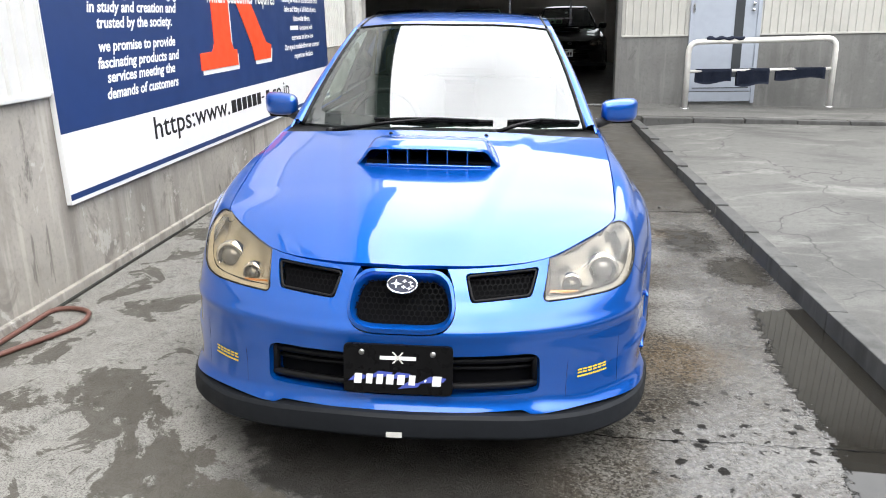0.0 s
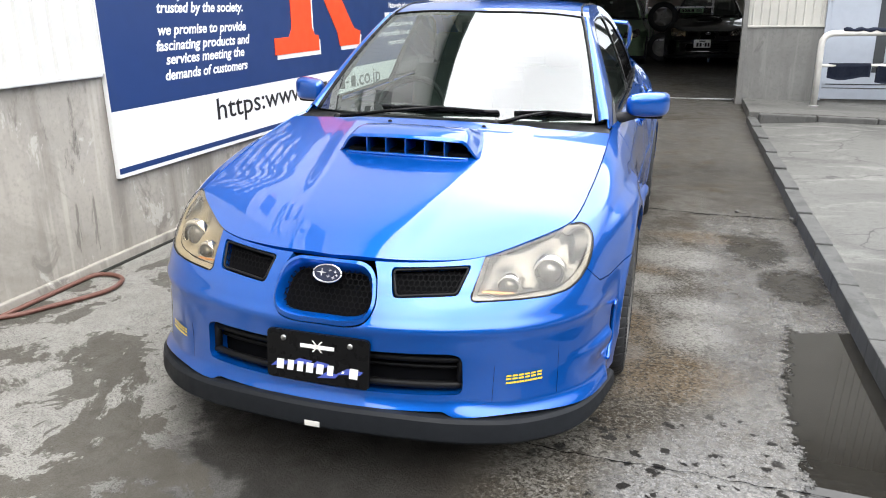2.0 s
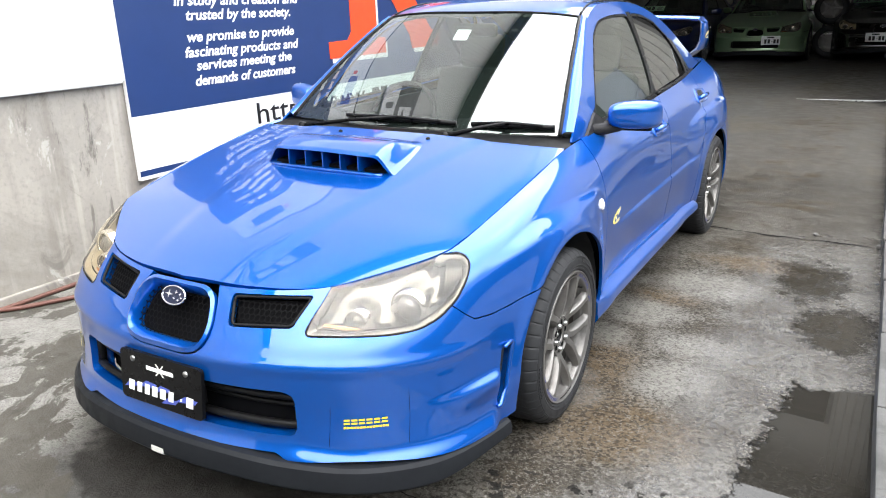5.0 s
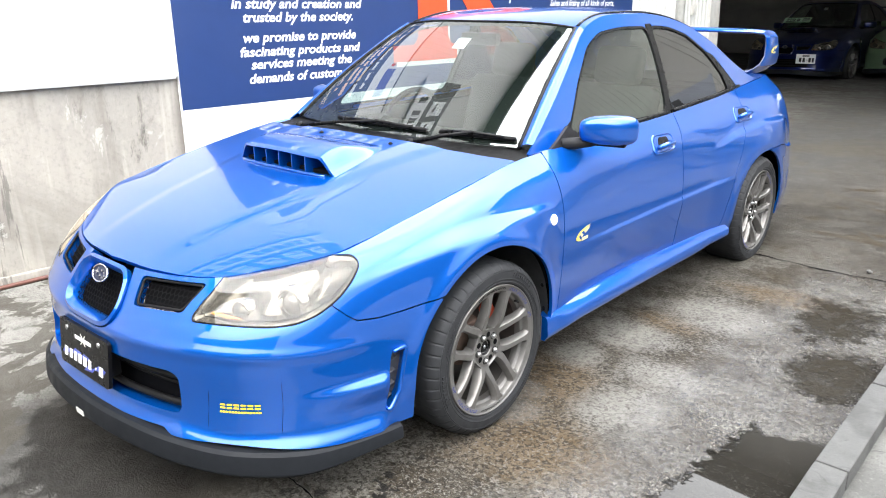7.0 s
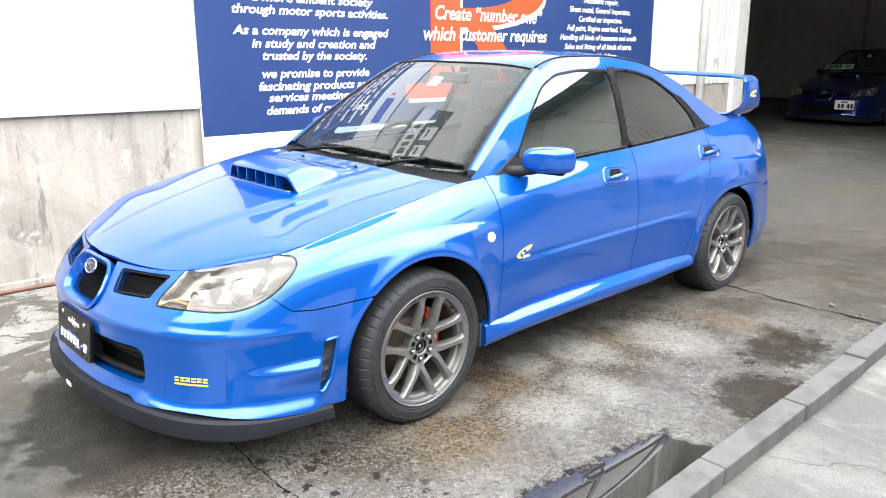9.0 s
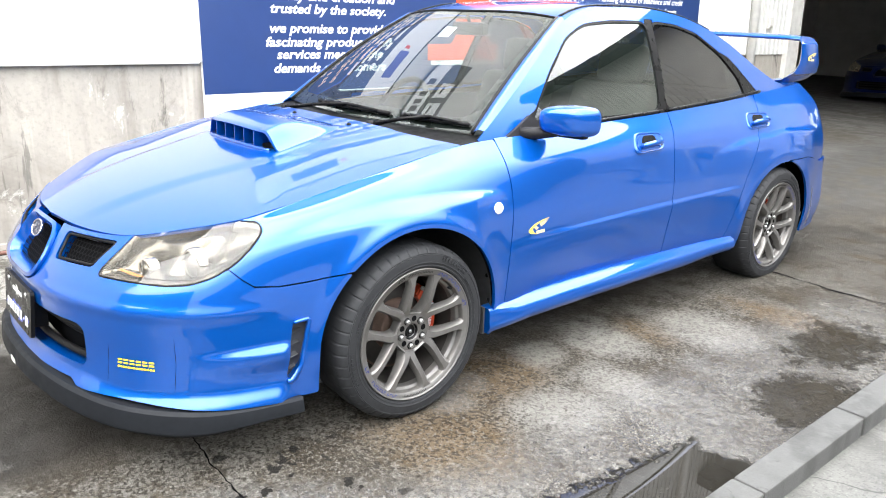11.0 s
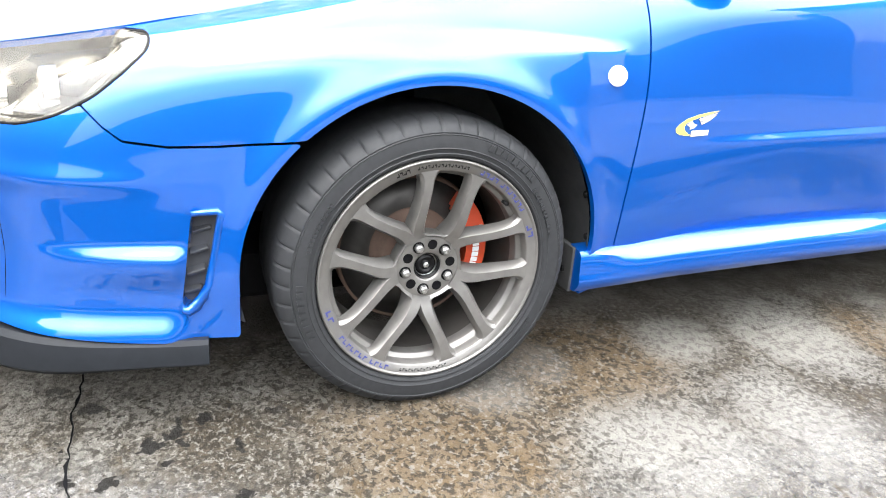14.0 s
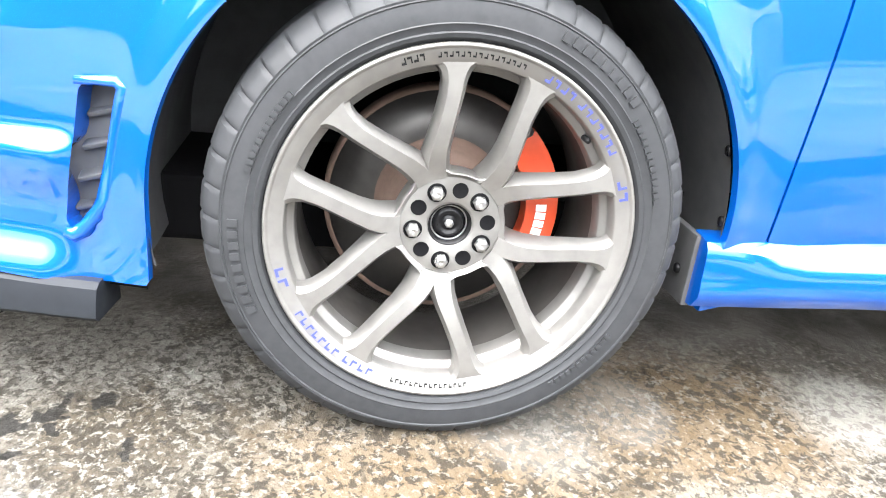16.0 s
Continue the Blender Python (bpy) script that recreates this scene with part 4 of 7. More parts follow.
SHOULDER = [(0, .532, .645), (.22, .556, .643), (.424, .625, .648), (.575, .738, .675), (.68, .865, .712), (.742, .99, .738), (.77, 1.13, .765), (.785, 1.45, .82), (.79, 1.82, .825),
            (.798, 2.1, .825), (.797, 3.0, .845), (.79, 3.62, .87), (.788, 3.985, .90), (.768, 4.36, .93), (.708, 4.60, .91), (.48, 4.74, .885), (0, 4.78, .88)]
TOP = [(0, .56, .676), (.22, .585, .673), (.423, .66, .683), (.56, .78, .712), (.665, .90, .743), (.695, 1.0, .765), (.708, 1.16, .80), (.722, 1.47, .862), (.722, 1.80, .915),
       (.727, 2.1, .925), (.728, 3.0, .955), (.715, 3.62, .985), (.69, 3.985, 1.008), (.66, 4.36, 1.03), (.615, 4.54, 1.032), (.44, 4.63, 1.03), (0, 4.66, 1.03)]
NETS = [np.array(line, float) for line in (LOWER, RUB, CREASE, MIDDLE, SHOULDER, TOP)]
STATION = np.concatenate([[0], np.cumsum(np.linalg.norm(np.diff(NETS[2][:, :2], axis=0), axis=1))])


def smooth(a, b, x):
    t = np.clip((np.asarray(x, float) - a) / (b - a), 0, 1)
    return t * t * (3 - 2 * t)


def side_point(s, v):
    """The body side at s metres round the plan and v lines up (0 lower edge, 5 top edge)."""
    lines = np.stack([hermite(STATION, n, s, True) for n in NETS], 0)
    v = np.asarray(v, float)
    i = np.clip(np.floor(v).astype(int), 0, 4)
    k = np.arange(len(s))
    p0, p1, p2, p3 = lines[np.maximum(i - 1, 0), k], lines[i, k], lines[i + 1, k], lines[np.minimum(i + 2, 5), k]
    t = (v - i)[:, None]
    first, last = (i == 0)[:, None], (i == 4)[:, None]
    m1 = np.where(first, p2 - p1, (p2 - p0) / 2)
    m2 = np.where(last, p2 - p1, (p3 - p1) / 2)
    return ((1 + 2 * t) * (1 - t) ** 2) * p1 + (t * (1 - t) ** 2) * m1 + (t * t * (3 - 2 * t)) * p2 + (t * t * (t - 1)) * m2


def side_relief(p):
    """Creases, ledges and flares that stand out from the plain body side."""
    y, z, x = p[:, 1], p[:, 2], p[:, 0]
    out = np.zeros(len(p))
    # ledge along both doors
    line = 0.542 + 0.016 * (y - 1.95)
    out += 0.008 * smooth(1.98, 2.35, y) * smooth(3.62, 3.4, y) * (1 - smooth(line - 0.004, line + 0.006, z)) * smooth(line - 0.16, line - 0.01, z)
    # wheel-arch flares
    for ya in (FRONT_AXLE, REAR_AXLE):
        r = np.hypot(y - ya, z - 0.318)
        out += (0.008 if ya == FRONT_AXLE else 0.004) * np.exp(-((r - 0.375) / 0.03) ** 2) * smooth(0.22, 0.34, z)
    # ledges over both wheel arches
    line = hermite([.8, .944, 1.07, 1.3, 1.58, 1.74, 2.0], [.64, .69, .73, .774, .776, .764, .75], np.clip(y, .8, 2.0))[:, 0]
    wide = np.interp(y, [.94, 1.3, 1.5, 1.76], [.02, .07, .065, .03])
    out += 0.02 * smooth(line, line - wide, z) * smooth(.95, 1.25, y) * smooth(1.9, 1.7, y)
    line = np.interp(y, [3.3, 3.6, 4.0, 4.4], [.76, .805, .835, .82])
    out += 0.014 * smooth(line + 0.004, line - 0.035, z) * smooth(3.3, 3.6, y) * smooth(4.5, 4.25, y)
    # sharp brow of the bumper
    out += 0.006 * np.exp(-((z - 0.498) / 0.02) ** 2) * smooth(1.0, .8, y)
    # foot of the front bumper, flared over the lip
    top = 0.272 - 0.02 * smooth(.4, .6, x)
    out += (0.012 + 0.008 * smooth(.38, .46, x)) * smooth(top + 0.01, top - 0.05, z) * smooth(1.0, 0.94, y)
    # swept blade at the side of the front bumper
    ridge = 0.356 + 0.02 * (y - 0.8)
    blade = smooth(0.69, 0.95, y) * smooth(1.0, 0.965, y) * smooth(0.6, 0.7, x)
    out += 0.018 * blade * smooth(ridge + 0.028, ridge + 0.004, z) * smooth(ridge - 0.075, ridge - 0.004, z)
    return out


def normals_of(p, shape):
    g = p.reshape(*shape, 3)
    a, b = np.gradient(g, axis=0), np.gradient(g, axis=1)
    n = np.cross(a, b)
    n /= np.linalg.norm(n, axis=-1, keepdims=True) + 1e-12
    return n.reshape(-1, 3)


def side_grid():
    s = np.concatenate([np.arange(0, 1.45, 0.007), np.arange(1.45, STATION[-1], 0.014), [STATION[-1]]])
    v = np.concatenate([np.linspace(0, 5, 121)])
    ss, vv = np.meshgrid(s, v, indexing="ij")
    p = side_point(ss.ravel(), vv.ravel())
    n = normals_of(p, ss.shape)
    p = p + n * side_relief(p)[:, None]
    n = normals_of(p, ss.shape)
    return p, n, ss.ravel(), vv.ravel(), ss.shape


SIDE_P, SIDE_N, SIDE_S, SIDE_V, SIDE_SHAPE = side_grid()
if SIDE_N[len(SIDE_N) // 2, 0] < 0:
    SIDE_N = -SIDE_N


def poly_field(points, a, b):
    """Signed distance to a closed outline in a plane: inside above zero."""
    pts = np.asarray(points, float)
    q = np.stack([a, b], -1)
    best, inside = np.full(len(q), 1e9), np.zeros(len(q), bool)
    for (x0, y0), (x1, y1) in zip(pts, np.roll(pts, -1, 0)):
        e, w = np.array([x1 - x0, y1 - y0]), q - (x0, y0)
        t = np.clip((w @ e) / (e @ e + 1e-12), 0, 1)
        best = np.minimum(best, np.hypot(*(w - t[:, None] * e).T))
        cross = (y0 > q[:, 1]) != (y1 > q[:, 1])
        inside ^= cross & (q[:, 0] < (x1 - x0) * (q[:, 1] - y0) / (y1 - y0 + 1e-12) + x0)
    return np.where(inside, best, -best)


def round_poly(points, radius, steps=5):
    """A closed outline with rounded corners."""
    pts = [np.array(p, float) for p in points]
    out = []
    for a, b, c in zip([pts[-1]] + pts[:-1], pts, pts[1:] + pts[:1]):
        ra, rc = min(radius, np.linalg.norm(a - b) * 0.45), min(radius, np.linalg.norm(c - b) * 0.45)
        p, q = b + (a - b) / np.linalg.norm(a - b) * ra, b + (c - b) / np.linalg.norm(c - b) * rc
        out += [tuple((1 - s) ** 2 * p + 2 * s * (1 - s) * b + s * s * q) for s in np.linspace(0, 1, steps)]
    return out


def trimmed(p, n, shape, field, rim=0.012, rim_of=None):
    """The part of a grid where field > 0, cut cleanly along its edge, with a turned-in rim. Gives verts, normals and faces."""
    nu, nv = shape
    f = field.copy()
    f[np.abs(f) < 1e-6] = 1e-6
    idx = np.arange(nu * nv).reshape(nu, nv)
    quads = np.stack([idx[:-1, :-1], idx[1:, :-1], idx[1:, 1:], idx[:-1, 1:]], -1).reshape(-1, 4)
    pos = (f[quads] > 0).sum(1)
    verts, norms, made, faces = [], [], {}, []

    def vert(key, point, normal):
        if key not in made:
            made[key] = len(verts)
            verts.append(point)
            norms.append(normal)
        return made[key]

    for q in quads[pos == 4]:
        faces.append([vert(int(i), p[i], n[i]) for i in q])
    for q in quads[(pos > 0) & (pos < 4)]:
        loop = []
        for a, b in zip(q, np.roll(q, -1)):
            if f[a] > 0:
                loop.append(vert(int(a), p[a], n[a]))
            if (f[a] > 0) != (f[b] > 0):
                lo, hi = (a, b) if a < b else (b, a)
                t = f[lo] / (f[lo] - f[hi])
                normal = n[lo] * (1 - t) + n[hi] * t
                loop.append(vert((int(lo), int(hi)), p[lo] * (1 - t) + p[hi] * t, normal / (np.linalg.norm(normal) + 1e-12)))
        if len(loop) > 2:
            faces.append(loop)
    if rim:
        edges = {}
        for face in faces:
            for a, b in zip(face, face[1:] + face[:1]):
                edges[(a, b)] = edges.get((a, b), 0) + 1
        for a, b in list(edges):
            if (b, a) in edges:
                continue
            pa, pb, na, nb = verts[a], verts[b], norms[a], norms[b]
            ra, rb = (rim, rim) if rim_of is None else (rim_of(pa), rim_of(pb))
            if ra <= 0:
                continue
            d = np.cross(pb - pa, na + nb)
            d /= np.linalg.norm(d) + 1e-12
            base = len(verts)
            verts += [pa, pb, pb - nb * rb, pa - na * ra]
            norms += [d, d, d, d]
            faces.append([base + 1, base, base + 3, base + 2])
    return verts, norms, faces


def mirrored(name, data, material, parent, both=True, label="", one=False):
    """One object a side (or one for both sides joined)."""
    verts, norms, faces = data
    v, m = np.array(verts), np.array(norms)
    flip = np.array([-1.0, 1, 1])
    if one:
        k = len(v)
        return mesh_object(name, np.vstack([v, v * flip]), list(faces) + [[i + k for i in face[::-1]] for face in faces], material, parent, True, label, np.vstack([m, m * flip]))
    made = [mesh_object(name, v, faces, material, parent, True, label, m)]
    if both:
        made.append(mesh_object(name, v * flip, [face[::-1] for face in faces], material, parent, True, label, m * flip))
    return made


X, Y, Z = SIDE_P.T
GAP = 0.0022
arch_front = np.hypot((Y - FRONT_AXLE) / 1.035, (Z - 0.318)) - 0.362
arch_rear = np.hypot(Y - REAR_AXLE, (Z - 0.318)) - 0.34
arches = np.minimum(np.where(Z < 0.318, np.abs(Y - FRONT_AXLE) - 0.3747, arch_front), np.where(Z < 0.318, np.abs(Y - REAR_AXLE) - 0.34, arch_rear))
front = Y < 1.3

# Outlines on the nose, in (s, z): lamp, grilles, air intake, cover panel, side vent.
LAMP = round_poly([(.446, .577), (.482, .70), (.62, .78), (.80, .78), (.823, .744), (.962, .744), (.986, .722), (.97, .69), (.917, .64), (.85, .604), (.785, .585), (.71, .579), (.60, .579)], 0.022)
lamp = np.where(front, poly_field(LAMP, SIDE_S, Z), -1)
GRILLE = round_poly([(-.30, .70), (.116, .70), (.155, .642), (.17, .556), (.145, .511), (.095, .496), (-.3, .496)], 0.03)
grille = np.where(front, poly_field(GRILLE, SIDE_S, Z), -1)
VENT = [(.19, .66), (.436, .667), (.408, .592), (.212, .583)]
small = np.where(front, poly_field(round_poly(VENT, 0.012), SIDE_S, Z), -1)
INTAKE = [(-.4, .427), (.405, .43), (.437, .416), (.442, .315), (.43, .297), (-.4, .29)]
intake = np.where(front, poly_field(round_poly(INTAKE, 0.02), SIDE_S, Z), -1)
SLIT = round_poly([(.999, .446), (1.046, .45), (1.019, .305), (.988, .262), (.974, .27)], 0.01)
slit = np.where(front, poly_field(SLIT, Y, Z), -1)
# fender and bumper meet along a line that drops from the lamp and runs back to the arch
SEAM = [(.80, .66), (.838, .626), (.869, .593), (.898, .571), (.97, .564), (1.05, .568), (1.2, .583), (1.6, .583)]
seam = Z - np.interp(Y, [a for a, _ in SEAM], [b for _, b in SEAM])
bumper_zone = np.where(Y < 1.3, np.where(Y < .80, 1.0, -seam), -1.0)
bumper_zone = np.where((Y < .80) & (Z > .66), np.minimum(bumper_zone, 1), bumper_zone)
door_front = Y - (1.897 + 0.025 * smooth(.3, .75, Z) - 0.012 * smooth(.75, .95, Z))
door_mid = Y - (2.965 + 0.02 * smooth(.35, .7, Z) + 0.035 * smooth(.8, .97, Z))
rear_edge = np.where(Z > 0.60, 3.60 + (Z - 0.60) * 0.62, 3.60 - np.sqrt(np.maximum(0, 0.16 - (Z - 0.60 + 0.0) ** 2)) * 0.0 - (0.60 - Z) * 0.42)
door_back = rear_edge - Y
sill_line = 0.307 - Z
TOP_EDGE = (5 - SIDE_V) * 0.05


def cut(*fields):
    return np.minimum.reduce([np.asarray(f, float) for f in fields])


def nose_rim(p):
    """Openings of the nose are deep; panel edges are shallow."""
    if p[1] < 0.62 and abs(p[0]) < 0.5 and 0.26 < p[2] < 0.45:
        return 0.07
    if p[1] < 0.72 and abs(p[0]) < 0.44 and p[2] > 0.45:
        return 0.035
    if 0.95 < p[1] < 1.06 and 0.24 < p[2] < 0.47:
        return 0.03
    return 0.012


foot = Z - (0.249 - 0.016 * smooth(.375, .42, SIDE_S) - 0.034 * smooth(.55, 1.1, SIDE_S))
bumper = cut(bumper_zone - GAP, np.where(front, foot, 1), arches, -lamp - GAP, -grille, -small, -intake, -slit, TOP_EDGE - 0.002)
mirrored("front_bumper", trimmed(SIDE_P, SIDE_N, SIDE_SHAPE, bumper, 0.012, nose_rim), BLUE, car, one=True)
fender = cut(-bumper_zone - GAP, np.where(Y < .80, -1, 1), -door_front - GAP, arches, -lamp - GAP, TOP_EDGE - 0.002, Y - 0.3)
fenders = mirrored("front_fender", trimmed(SIDE_P, SIDE_N, SIDE_SHAPE, fender), BLUE, car)
front_doors = mirrored("front_door", trimmed(SIDE_P, SIDE_N, SIDE_SHAPE, cut(door_front - GAP, -door_mid - GAP, -sill_line - 0.001)), BLUE, car)
rear_doors = mirrored("rear_door", trimmed(SIDE_P, SIDE_N, SIDE_SHAPE, cut(door_mid - GAP, door_back - GAP, -sill_line - 0.001, arches)), BLUE, car)
bumper_rear_line = Z - (0.66 - 0.05 * smooth(4.2, 4.5, Y))
mirrored("rear_quarter", trimmed(SIDE_P, SIDE_N, SIDE_SHAPE, cut(-door_back - GAP, Y - 3.3, arches, np.where(Y < 4.0, 1, bumper_rear_line - GAP), np.where(Y > 4.4, 0.60 - np.abs(Z - 1.2), 1))), BLUE, car)
mirrored("rear_bumper", trimmed(SIDE_P + SIDE_N * (0.014 * smooth(4.25, 4.4, Y))[:, None], SIDE_N, SIDE_SHAPE, cut(Y - 4.0, arches, -bumper_rear_line - GAP)), BLUE, car, one=True)
TAIL = plain("red_tail_lamp", (0.3, 0.03, 0.03), 0.12, 0, 40, 0.1, coat=1.0)
tail_zone = cut(poly_field(round_poly([(4.63, .98), (4.63, .72), (4.86, .70), (4.86, .96)], 0.03), Y, Z), X - 0.33)
mirrored("tail_lamp", trimmed(SIDE_P + SIDE_N * 0.004, SIDE_N, SIDE_SHAPE, tail_zone, 0.01), TAIL, car, label="red tail lamp")
# dark shell behind the panels
mirrored("inner_shell", trimmed(SIDE_P - SIDE_N * 0.02, SIDE_N, SIDE_SHAPE, cut(arches - 0.01, -lamp + 0.02, -grille + 0.0, -small, -intake, -slit), 0.0), DARK, car, one=True)

# ---- sill skirt below the doors
def build_skirt():
    ys = np.linspace(1.802, 3.545, 48)
    prof = [(-.03, .315), (.0, .313), (.012, .308), (.048, .286), (.053, .278), (.055, .266), (.056, .256), (.056, .245), (.053, .234), (.032, .213), (-.06, .208)]
    front_prof = [(-.03, .315), (.0, .314), (.028, .31), (.034, .302), (.036, .285), (.037, .262), (.037, .254), (.039, .246), (.039, .233), (.026, .213), (-.06, .208)]
    verts, faces = [], []
    for y in ys:
        grow = 1.0 + 0.15 * smooth(1.95, 1.82, y)
        base = 0.806 + 0.012 * smooth(2.1, 1.82, y) + 0.012 * smooth(3.3, 3.54, y)
        for i, (dx, z) in enumerate(prof):
            plain_face = 1.0 - smooth(1.83, 1.97, y)
            dx, z = dx + (front_prof[i][0] - dx) * plain_face, z + (front_prof[i][1] - z) * plain_face
            dx = dx if dx > 0 else dx * (1.0 - 0.85 * smooth(1.9, 1.83, y))
            lift = 0.018 * smooth(3.1, 3.54, y) * (1 if z < .25 else 0.4)
            verts.append((base + dx * grow, y, z + lift + 0.006 * math.sin((y - 1.8) * 1.8)))
    k = len(prof)
    for j in range(len(ys) - 1):
        for i in range(k - 1):
            faces.append((j * k + i, (j + 1) * k + i, (j + 1) * k + i + 1, j * k + i + 1))
    faces += [tuple(range(k)), tuple(range((len(ys) - 1) * k, len(ys) * k))[::-1]]
    for sx in (1, -1):
        ob = mesh_object("side_skirt", [(sx * x, y, z) for x, y, z in verts], [f if sx > 0 else f[::-1] for f in faces], BLUE, car, True)
        bm = bmesh.new()
        bm.from_mesh(ob.data)
        bmesh.ops.recalc_face_normals(bm, faces=bm.faces[:])
        bm.to_mesh(ob.data)
        bm.free()
        ob.data.set_sharp_from_angle(angle=radians(38))


build_skirt()
box("underbody", -0.68, 0.68, 1.02, 4.5, 0.2, 0.3, DARK, car, 0.01)


# ---- front lip spoiler
def build_lip():
    s = np.linspace(0, 1.11, 72)
    edge = side_point(s, np.zeros(len(s)))
    d = np.gradient(edge[:, :2], axis=0)
    d[0] = (1, 0)
    d /= np.linalg.norm(d, axis=1, keepdims=True)
    nx, ny = d[:, 1], -d[:, 0]
    prof = [(-.04, .028), (.02, .026), (.03, .016), (.035, -.012), (.036, -.042), (.028, -.053), (-.05, -.053)]
    verts, faces = [], []
    for k in range(len(s)):
        deep = 1.0 - 0.35 * smooth(0.75, 1.05, s[k])
        for o, h in prof:
            o = o - 0.006 * smooth(0.5, 0.9, s[k]) if o > 0 else o
            verts.append((edge[k, 0] + nx[k] * o, edge[k, 1] + ny[k] * o, edge[k, 2] + h * deep))
    m = len(prof)
    for j in range(len(s) - 1):
        for i in range(m - 1):
            faces.append((j * m + i, (j + 1) * m + i, (j + 1) * m + i + 1, j * m + i + 1))
    faces.append(tuple(range((len(s) - 1) * m, len(s) * m)))
    n = len(verts)
    verts += [(-x, y, z) for x, y, z in verts]
    faces += [tuple(i + n for i in f[::-1]) for f in faces]
    ob = mesh_object("front_lip", verts, faces, URETHANE, car, True, "dark grey urethane lip with scuffs")
    ob.data.set_sharp_from_angle(angle=radians(30))
    box("label_tag", -0.025, 0.025, 0.0, 0.002, 0.004, 0.022, PIPE_WHITE, ob, 0.0, "small worn white tag", pose(-0.012, 0.3925, 0.172, -2))


build_lip()

# ---- bonnet
HOOD_Y = [.54, .60, .66, .78, .90, 1.1, 1.25, 1.47, 1.66, 1.85]
HOOD_Z = [.672, .695, .717, .755, .786, .828, .858, .90, .93, .956]
HOOD_K = [.36, .29, .235, .155, .104, .094, .087, .08, .075, .07]


def hood_height(x, y):
    zc, k = hermite(HOOD_Y, HOOD_Z, y)[:, 0], hermite(HOOD_Y, HOOD_K, y)[:, 0]
    z = zc - k * np.abs(x) ** 2.2
    half = 0.17 + 0.2 * (y - 0.55)
    z += 0.007 * smooth(half + 0.05, half - 0.03, np.abs(x)) * smooth(0.56, 0.75, y)
    return z


def build_hood():
    xs, ys = np.arange(-.76, .7601, 0.012), np.arange(.54, 1.86, 0.012)
    xx, yy = np.meshgrid(xs, ys, indexing="ij")
    p = np.stack([xx.ravel(), yy.ravel(), hood_height(xx.ravel(), yy.ravel())], -1)
    n = normals_of(p, xx.shape)
    n = np.where(n[:, 2:] < 0, -n, n)
    curve = hermite(STATION, NETS[5], np.linspace(0, STATION[8], 80))
    outline = [(x, y) for x, y, _ in curve if y < 1.755] + [(.722, 1.755), (.6, 1.72), (.35, 1.68), (0, 1.665)]
    outline += [(-x, y) for x, y in outline[-2::-1]]
    field = poly_field(outline, p[:, 0], p[:, 1]) - 0.002
    hole = poly_field(round_poly([(-.235, 1.262), (.235, 1.262), (.2, 1.42), (-.2, 1.42)], 0.03), p[:, 0], p[:, 1])
    v, m, f = trimmed(p, n, xx.shape, np.minimum(field, -hole), 0.014)
    return mesh_object("bonnet", v, f, BLUE, car, True, "", m)


hood = build_hood()


def hood_z(x, y):
    return float(hood_height(np.array([x]), np.array([y]))[0])


def build_scoop():
    nb, na = 26, 49
    y0, y1 = 1.235, 1.60
    rows = []
    for j in range(nb):
        b = j / (nb - 1)
        y = y0 + (y1 - y0) * b
        wide = 0.292 - 0.05 * b
        tall = 0.079 * (1 - smooth(0.12, 1.0, b)) + 0.012 * b * (1 - b) * 4
        row = []
        for i in range(na):
            a = -1 + 2 * i / (na - 1)
            prof = float(smooth(1.0, 0.76, abs(a)))
            yy = y + 0.035 * (1 - b) * (abs(a) ** 3) * (1 if abs(a) < 2 else 0)
            x = wide * a
            row.append((x, yy, hood_z(x, yy) - 0.003 + tall * prof - 0.012 * (1 - b) * prof * (a * a)))
        rows.append(row)
    verts = [v for row in rows for v in row]
    faces = [(j * na + i, j * na + i + 1, (j + 1) * na + i + 1, (j + 1) * na + i) for j in range(nb - 1) for i in range(na - 1)]
    # the mouth: the front edge turned in over a dark tunnel
    base = len(verts)
    for i in range(na):
        x, y, z = rows[0][i]
        verts.append((x * 0.97, y - 0.004, z - 0.008 * float(smooth(1.0, 0.76, abs(-1 + 2 * i / (na - 1))))))
    for i in range(na):
        x, y, z = verts[base + i]
        verts.append((x * 0.97, y + 0.16, z - 0.012))
    for i in range(na - 1):
        faces.append((i + 1, i, base + i, base + i + 1))
        faces.append((base + i + 1, base + i, base + na + i, base + na + i + 1))
    scoop = mesh_object("bonnet_scoop", verts, faces, BLUE, hood, True)
    bm = bmesh.new()
    bm.from_mesh(scoop.data)
    bmesh.ops.recalc_face_normals(bm, faces=bm.faces[:])
    bm.to_mesh(scoop.data)
    bm.free()
    scoop.data.set_sharp_from_angle(angle=radians(50))
    z0 = hood_z(0, 1.25)
    box("tunnel", -.245, .245, 1.27, 1.46, z0 - .09, z0 + 0.012, DARK, scoop, 0.004)
    for k in range(5):
        x = -0.155 + 0.0775 * k
        box("vane", x - .0025, x + .0025, 1.236, 1.36, hood_z(x, 1.245) - .004, hood_z(x, 1.24) + .062, BLUE, scoop, 0.001)
    lip = [(x, 1.232 + 0.02 * (abs(x) / .25) ** 3, hood_z(x, 1.235) + 0.003) for x in np.linspace(-.245, .245, 25)]
    tube("lower_lip", lip, 0.007, BLUE, scoop, 8)
    return scoop


build_scoop()
for x in (-.20, .215):
    lathe("washer_jet", [(0.009, 0), (0.009, 0.004), (0.004, 0.008), (0.0, 0.009)], pose(x, 1.615, hood_z(x, 1.615)), BLACK_PLASTIC, hood, 12)

